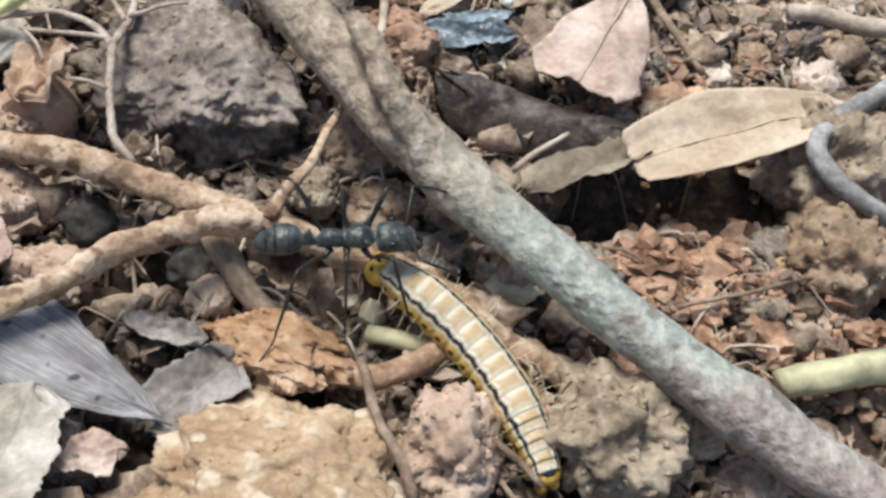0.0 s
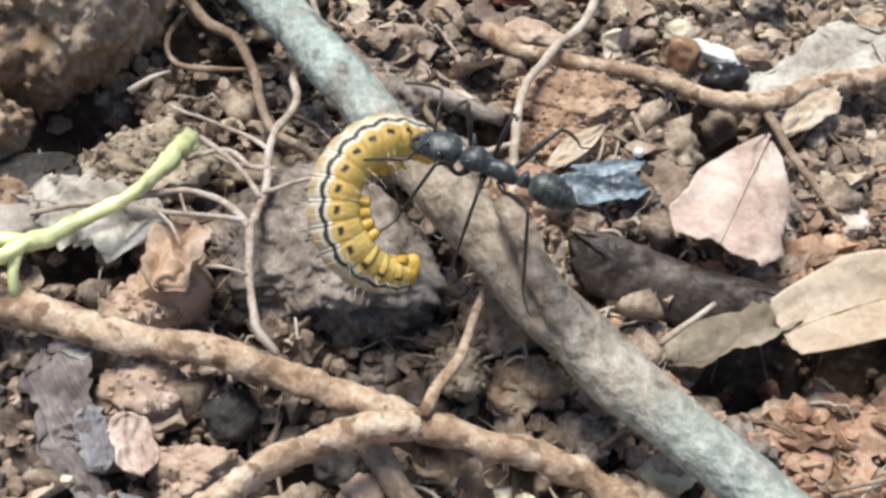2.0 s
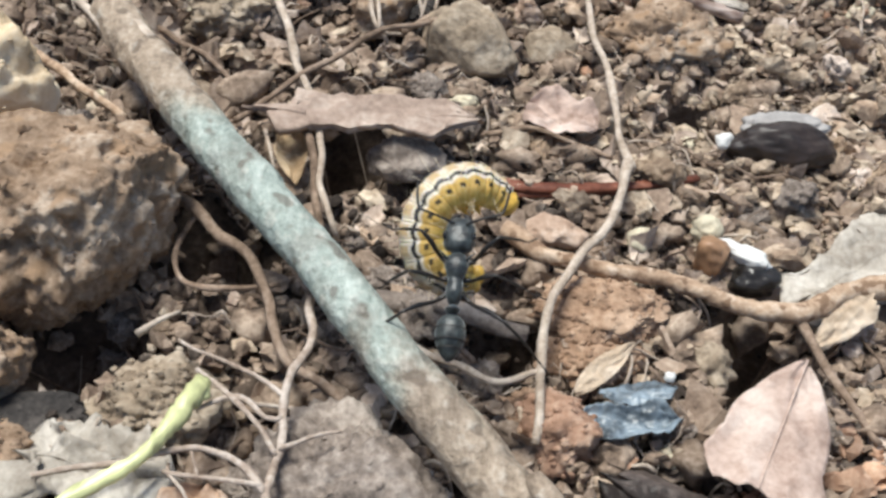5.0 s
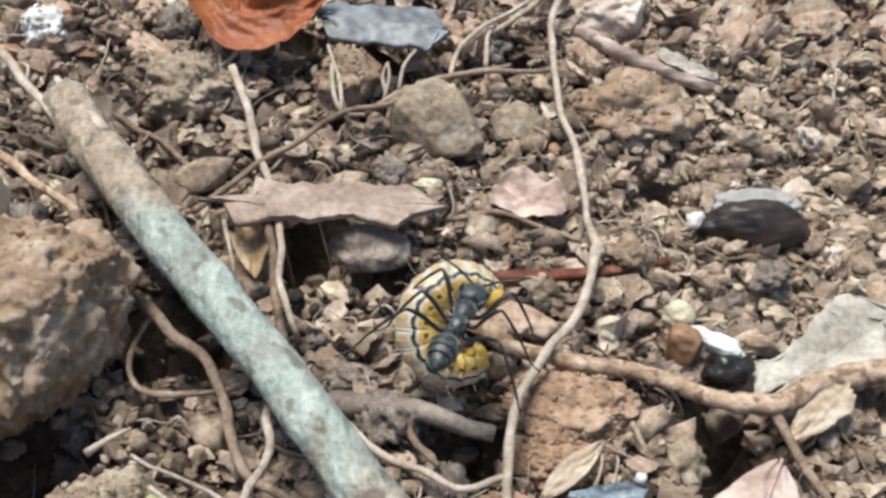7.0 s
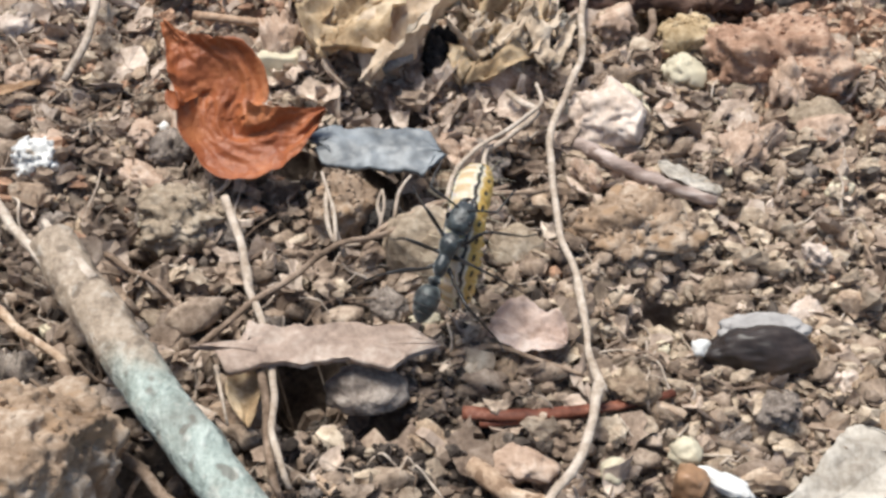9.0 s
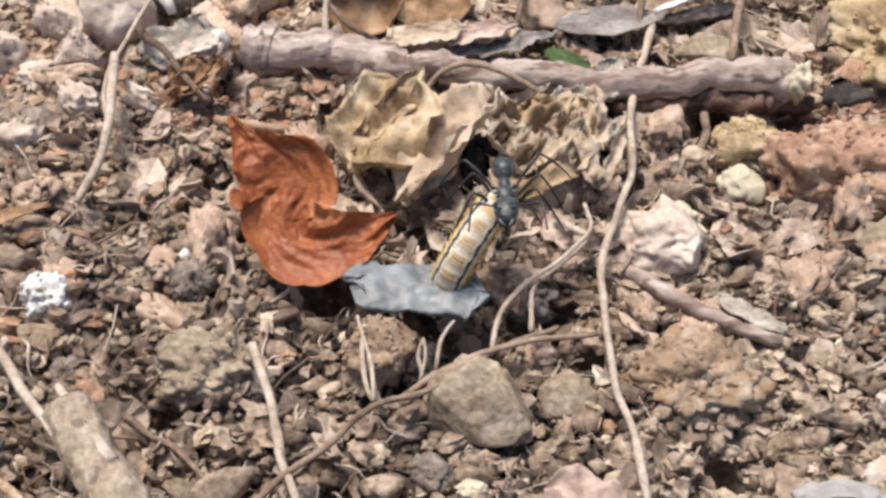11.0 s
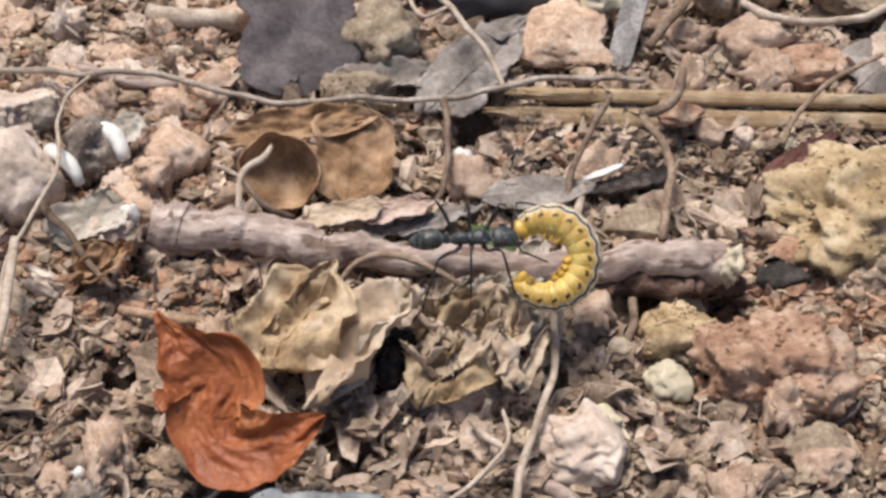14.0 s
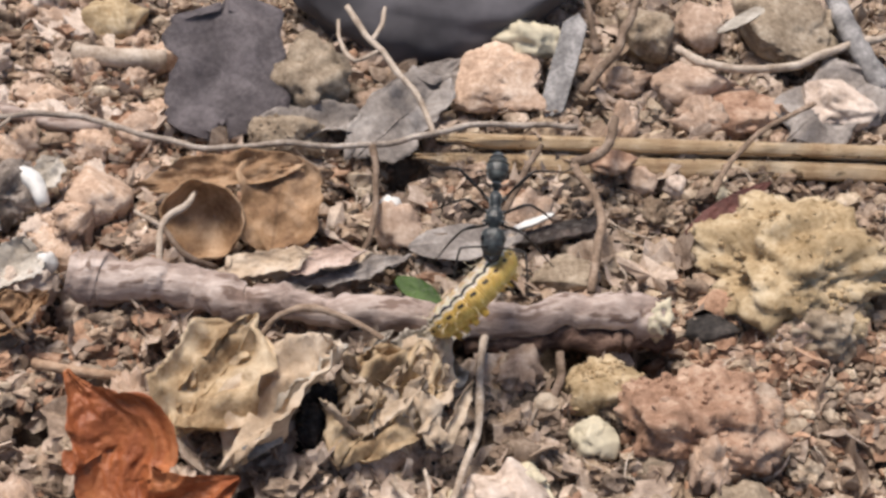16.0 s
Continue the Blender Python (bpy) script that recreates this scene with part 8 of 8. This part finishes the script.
# The ant walks, stops and turns with its load; rows are seconds and poses.
ANT_ROWS = [
    (0, at(-0.75, 0.62, 0.16, 7.5, 2.6, 7.5)),
    (0.5, at(-0.55, 1.15, 0.36, 5.0, -7.8, -53.4)),
    (1, at(-1.17, 1.90, 0.56, 2.9, -9.6, -66.8)),
    (1.5, at(-1.31, 1.85, 1.52, -2.2, -4.2, -100.9)),
    (1.75, at(-1.08, 2.17, 1.63, -6.2, -20.4, -125.2)),
    (2, at(-0.93, 2.17, 1.86, -8.2, -12.4, 162.5)),
    (2.5, at(-1.41, 2.54, 1.79, -9.0, -32.3, 164.9)),
    (3, at(-1.67, 2.43, 1.92, -6.7, -18.8, 149.6)),
    (3.5, at(-1.85, 2.54, 1.80, -2.9, -13.1, 115.2)),
    (4, at(-1.79, 3.27, 1.46, 0.9, -39.7, 86.3)),
    (6.5, at(-1.15, 5.60, 1.15, 1.1, 7.1, 84.7)),
    (7, at(-1.08, 5.65, 1.15, 3.0, 11.8, 71.4)),
    (7.5, at(-0.79, 6.29, 1.27, 0.7, 5.6, 86.4)),
    (8, at(-0.94, 6.95, 1.54, -2.0, -22.0, 105.7)),
    (8.5, at(-1.19, 7.69, 1.31, 2.9, -41.7, 78.2)),
    (9, at(-1.17, 8.49, 1.42, 5.4, -38.5, 59.0)),
    (9.5, at(-1.26, 8.77, 1.38, 6.8, -31.6, 45.8)),
    (10.4, at(-1.55, 11.10, 0.86, 16.8, -57.0, -6.8)),
    (10.6, at(-1.42, 11.61, 1.07, 4.5, -27.7, -64.9)),
    (10.8, at(-1.20, 12.00, 1.38, 1.2, -4.5, -82.4)),
    (11.2, at(-0.86, 12.55, 1.25, -1.4, -18.5, -99.2)),
    (11.8, at(-0.71, 12.79, 1.22, -5.9, -24.1, -126.2)),
    (12, at(-0.46, 13.42, 1.03, -5.1, -22.9, -120.9)),
    (12.5, at(-0.08, 13.54, 2.11, 5.5, 0.0, -57.5)),
    (12.75, at(-0.22, 14.01, 1.96, 8.3, -0.9, -30.2)),
    (13, at(-0.26, 14.65, 1.67, 9.0, 4.5, -2.7)),
    (13.5, at(-0.16, 14.88, 1.74, 8.9, 5.8, -5.2)),
    (14, at(-0.29, 14.91, 1.69, 8.7, -0.6, 1.4)),
    (14.5, at(-0.26, 15.21, 1.71, 9.1, -11.4, -21.8)),
    (14.75, at(-0.15, 15.36, 1.91, 8.5, -14.9, -33.8)),
    (15, at(-0.02, 15.66, 2.02, 7.1, -20.5, -50.6)),
    (15.5, at(0.63, 15.39, 2.06, 4.5, -5.8, -65.8)),
    (16, at(1.00, 15.67, 2.44, -0.0, 29.7, -95.8)),
]
CATERPILLAR_ROWS = [
    (0, at(0.49, 0.01, -0.64, -7.9, -17.9, 131.7)),
    (0.5, at(0.28, 0.08, -0.44, -4.2, -18.6, 125.9)),
    (1, at(-0.62, 0.72, -0.28, 0.9, -17.2, 111.3)),
    (1.5, at(-1.17, 0.74, 0.73, 2.6, -27.5, 138.3)),
    (1.75, at(-1.69, 1.32, 1.10, -25.5, -38.0, 117.0)),
    (2, at(-2.23, 2.18, 1.51, -55.4, -37.9, 79.6)),
    (2.5, at(-2.38, 2.43, 1.45, -82.6, -43.3, 108.9)),
    (3, at(-2.43, 2.48, 1.48, -89.9, -41.2, 117.4)),
    (3.5, at(-2.62, 2.83, 1.49, -79.0, -45.9, 101.0)),
    (4, at(-2.23, 3.94, 1.68, -43.6, -34.1, 54.2)),
    (6.5, at(-1.67, 6.01, 0.48, -49.9, -46.9, 87.1)),
    (7, at(-1.51, 6.16, 0.57, -42.7, -45.9, 78.7)),
    (7.5, at(-1.14, 6.86, 0.92, 14.0, -33.8, 48.8)),
    (8, at(-1.52, 7.47, 1.17, -48.7, -49.8, 81.3)),
    (8.5, at(-1.69, 8.31, 1.26, -37.1, -46.5, 70.4)),
    (9, at(-0.99, 8.89, 1.29, -16.8, -49.4, 73.5)),
    (9.5, at(-0.78, 9.29, 1.38, -22.3, -48.1, 59.6)),
    (10.4, at(-1.58, 10.90, 0.87, 34.9, -69.8, 41.7)),
    (10.6, at(-1.58, 11.10, 0.91, 32.0, -64.5, 42.0)),
    (10.8, at(-1.56, 11.30, 0.95, 29.7, -58.7, 42.0)),
    (11.2, at(-1.53, 11.86, 0.92, 37.4, -46.0, 27.7)),
    (11.8, at(-1.69, 12.31, 1.06, -42.2, -33.6, 33.0)),
    (12, at(-1.45, 12.90, 0.86, -45.3, -37.1, 38.5)),
    (12.5, at(0.24, 12.92, 1.65, -21.2, -40.9, 96.0)),
    (12.75, at(0.81, 13.67, 1.65, 8.7, -40.3, 96.9)),
    (13, at(1.21, 14.48, 1.31, 83.9, -46.3, 89.3)),
    (13.5, at(1.22, 14.74, 1.41, 86.5, -46.7, 85.2)),
    (14, at(1.18, 14.78, 1.42, 86.5, -46.7, 85.6)),
    (14.5, at(1.09, 14.95, 1.51, 60.9, -46.6, 97.1)),
    (14.75, at(0.82, 14.94, 1.64, 9.6, -41.5, 89.5)),
    (15, at(0.52, 15.06, 1.67, -75.6, -42.4, 85.1)),
    (15.5, at(0.74, 14.75, 1.64, -44.9, -38.5, 44.6)),
    (16, at(0.72, 14.93, 1.63, -41.3, -32.7, 32.7)),
]
BENDS = [
    (0, 40, 90, 1), (0.5, 26, 60, 1), (1, 30, 70, 1),
    (1.5, 180, -70, 1), (1.75, 206, -36, 1), (2, 206, -4, 0.93),
    (2.5, 222, -5, 0.88), (3, 226, -5, 0.82), (3.5, 205, -5, 0.86),
    (4, 208, -4, 0.83), (6.5, 238, -24, 0.86), (7, 244, -23, 0.86),
    (7.5, 209, -15, 0.86), (8, 208, -12, 0.82), (8.5, 217, -11, 0.87),
    (9, 167, 24, 0.9), (9.5, 197, 46, 0.92), (10.4, 206, -2, 1),
    (10.6, 212, -2, 1), (10.8, 217, -2, 1), (11.2, 227, -2, 1),
    (11.8, 209, 62, 1), (12, 228, 48, 0.95), (12.5, 214, 13, 0.95),
    (12.75, 231, 18, 0.95), (13, 257, -0, 0.95), (13.5, 261, 0, 0.95),
    (14, 253, -0, 0.95), (14.5, 251, -0, 0.95), (14.75, 227, 29, 1),
    (15, 197, 93, 0.94), (15.5, 226, 79, 0.9), (16, 210, 80, 0.88),
]
LEAF_ROWS = [
    (0, at(-3.88, 11.39, 0.45, 45.0, 4.0, 3.0)),
    (9.7, at(-3.88, 11.39, 0.45, 45.0, 4.0, 3.0)),
    (11, at(-3.48, 12.00, 0.44, 44.0, 4.0, 0.0)),
    (12, at(-3.21, 12.41, 0.43, 44.0, 2.0, 0.0)),
    (12.8, at(-3.17, 12.34, 0.43, 43.0, 0.0, -3.0)),
    (16, at(-3.17, 12.34, 0.43, 43.0, 0.0, -3.0)),
]


# ---- motion ----
def segment_rows(s, bends):
    """Poses of a piece of the caterpillar, s centimetres ahead of its middle, on an arc of so many degrees that bends towards phi (0: to the belly, 90: to its left), the body drawn together to a share of its length."""
    rows = []
    for t, bend, phi, drawn in bends:
        a, d = radians(bend) * s / BODY, Vector((0, math.sin(radians(phi)), -math.cos(radians(phi))))
        r = drawn * BODY / max(radians(bend), 1e-3)
        place = Vector((1, 0, 0)) * r * math.sin(a) + d * r * (1 - math.cos(a))
        turn = Matrix.Rotation(a, 4, Vector((1, 0, 0)).cross(d))
        rows.append((t, Matrix.Translation(place * CM) @ turn))
    return rows


def leg_rows(k, s):
    """A tripod gait: each leg swings fore and aft and lifts on its way forward."""
    rows, side = [], 1 if (k + (s > 0)) % 2 else -1
    for i in range(0, 65):
        t = i * 0.25
        phase = math.sin(2 * math.pi * (t * 1.0) + (0 if side > 0 else math.pi))
        lift = max(0.0, math.cos(2 * math.pi * t + (0 if side > 0 else math.pi)))
        rows.append((t, pose(*(Vector(((0.16, 0.02, -0.12)[k], 0.06 * s, -0.06)) * CM), 8 * lift * s, 0, 14 * phase * s)))
    return rows


def motions():
    walk(ant, ANT_ROWS)
    walk(caterpillar, CATERPILLAR_ROWS)
    for piece, s in caterpillar_pieces:
        walk(piece, segment_rows(s, BENDS))
    for leg, k, s in ant_legs:
        walk(leg, leg_rows(k, s))
    walk(rust_leaf, LEAF_ROWS)


motions()
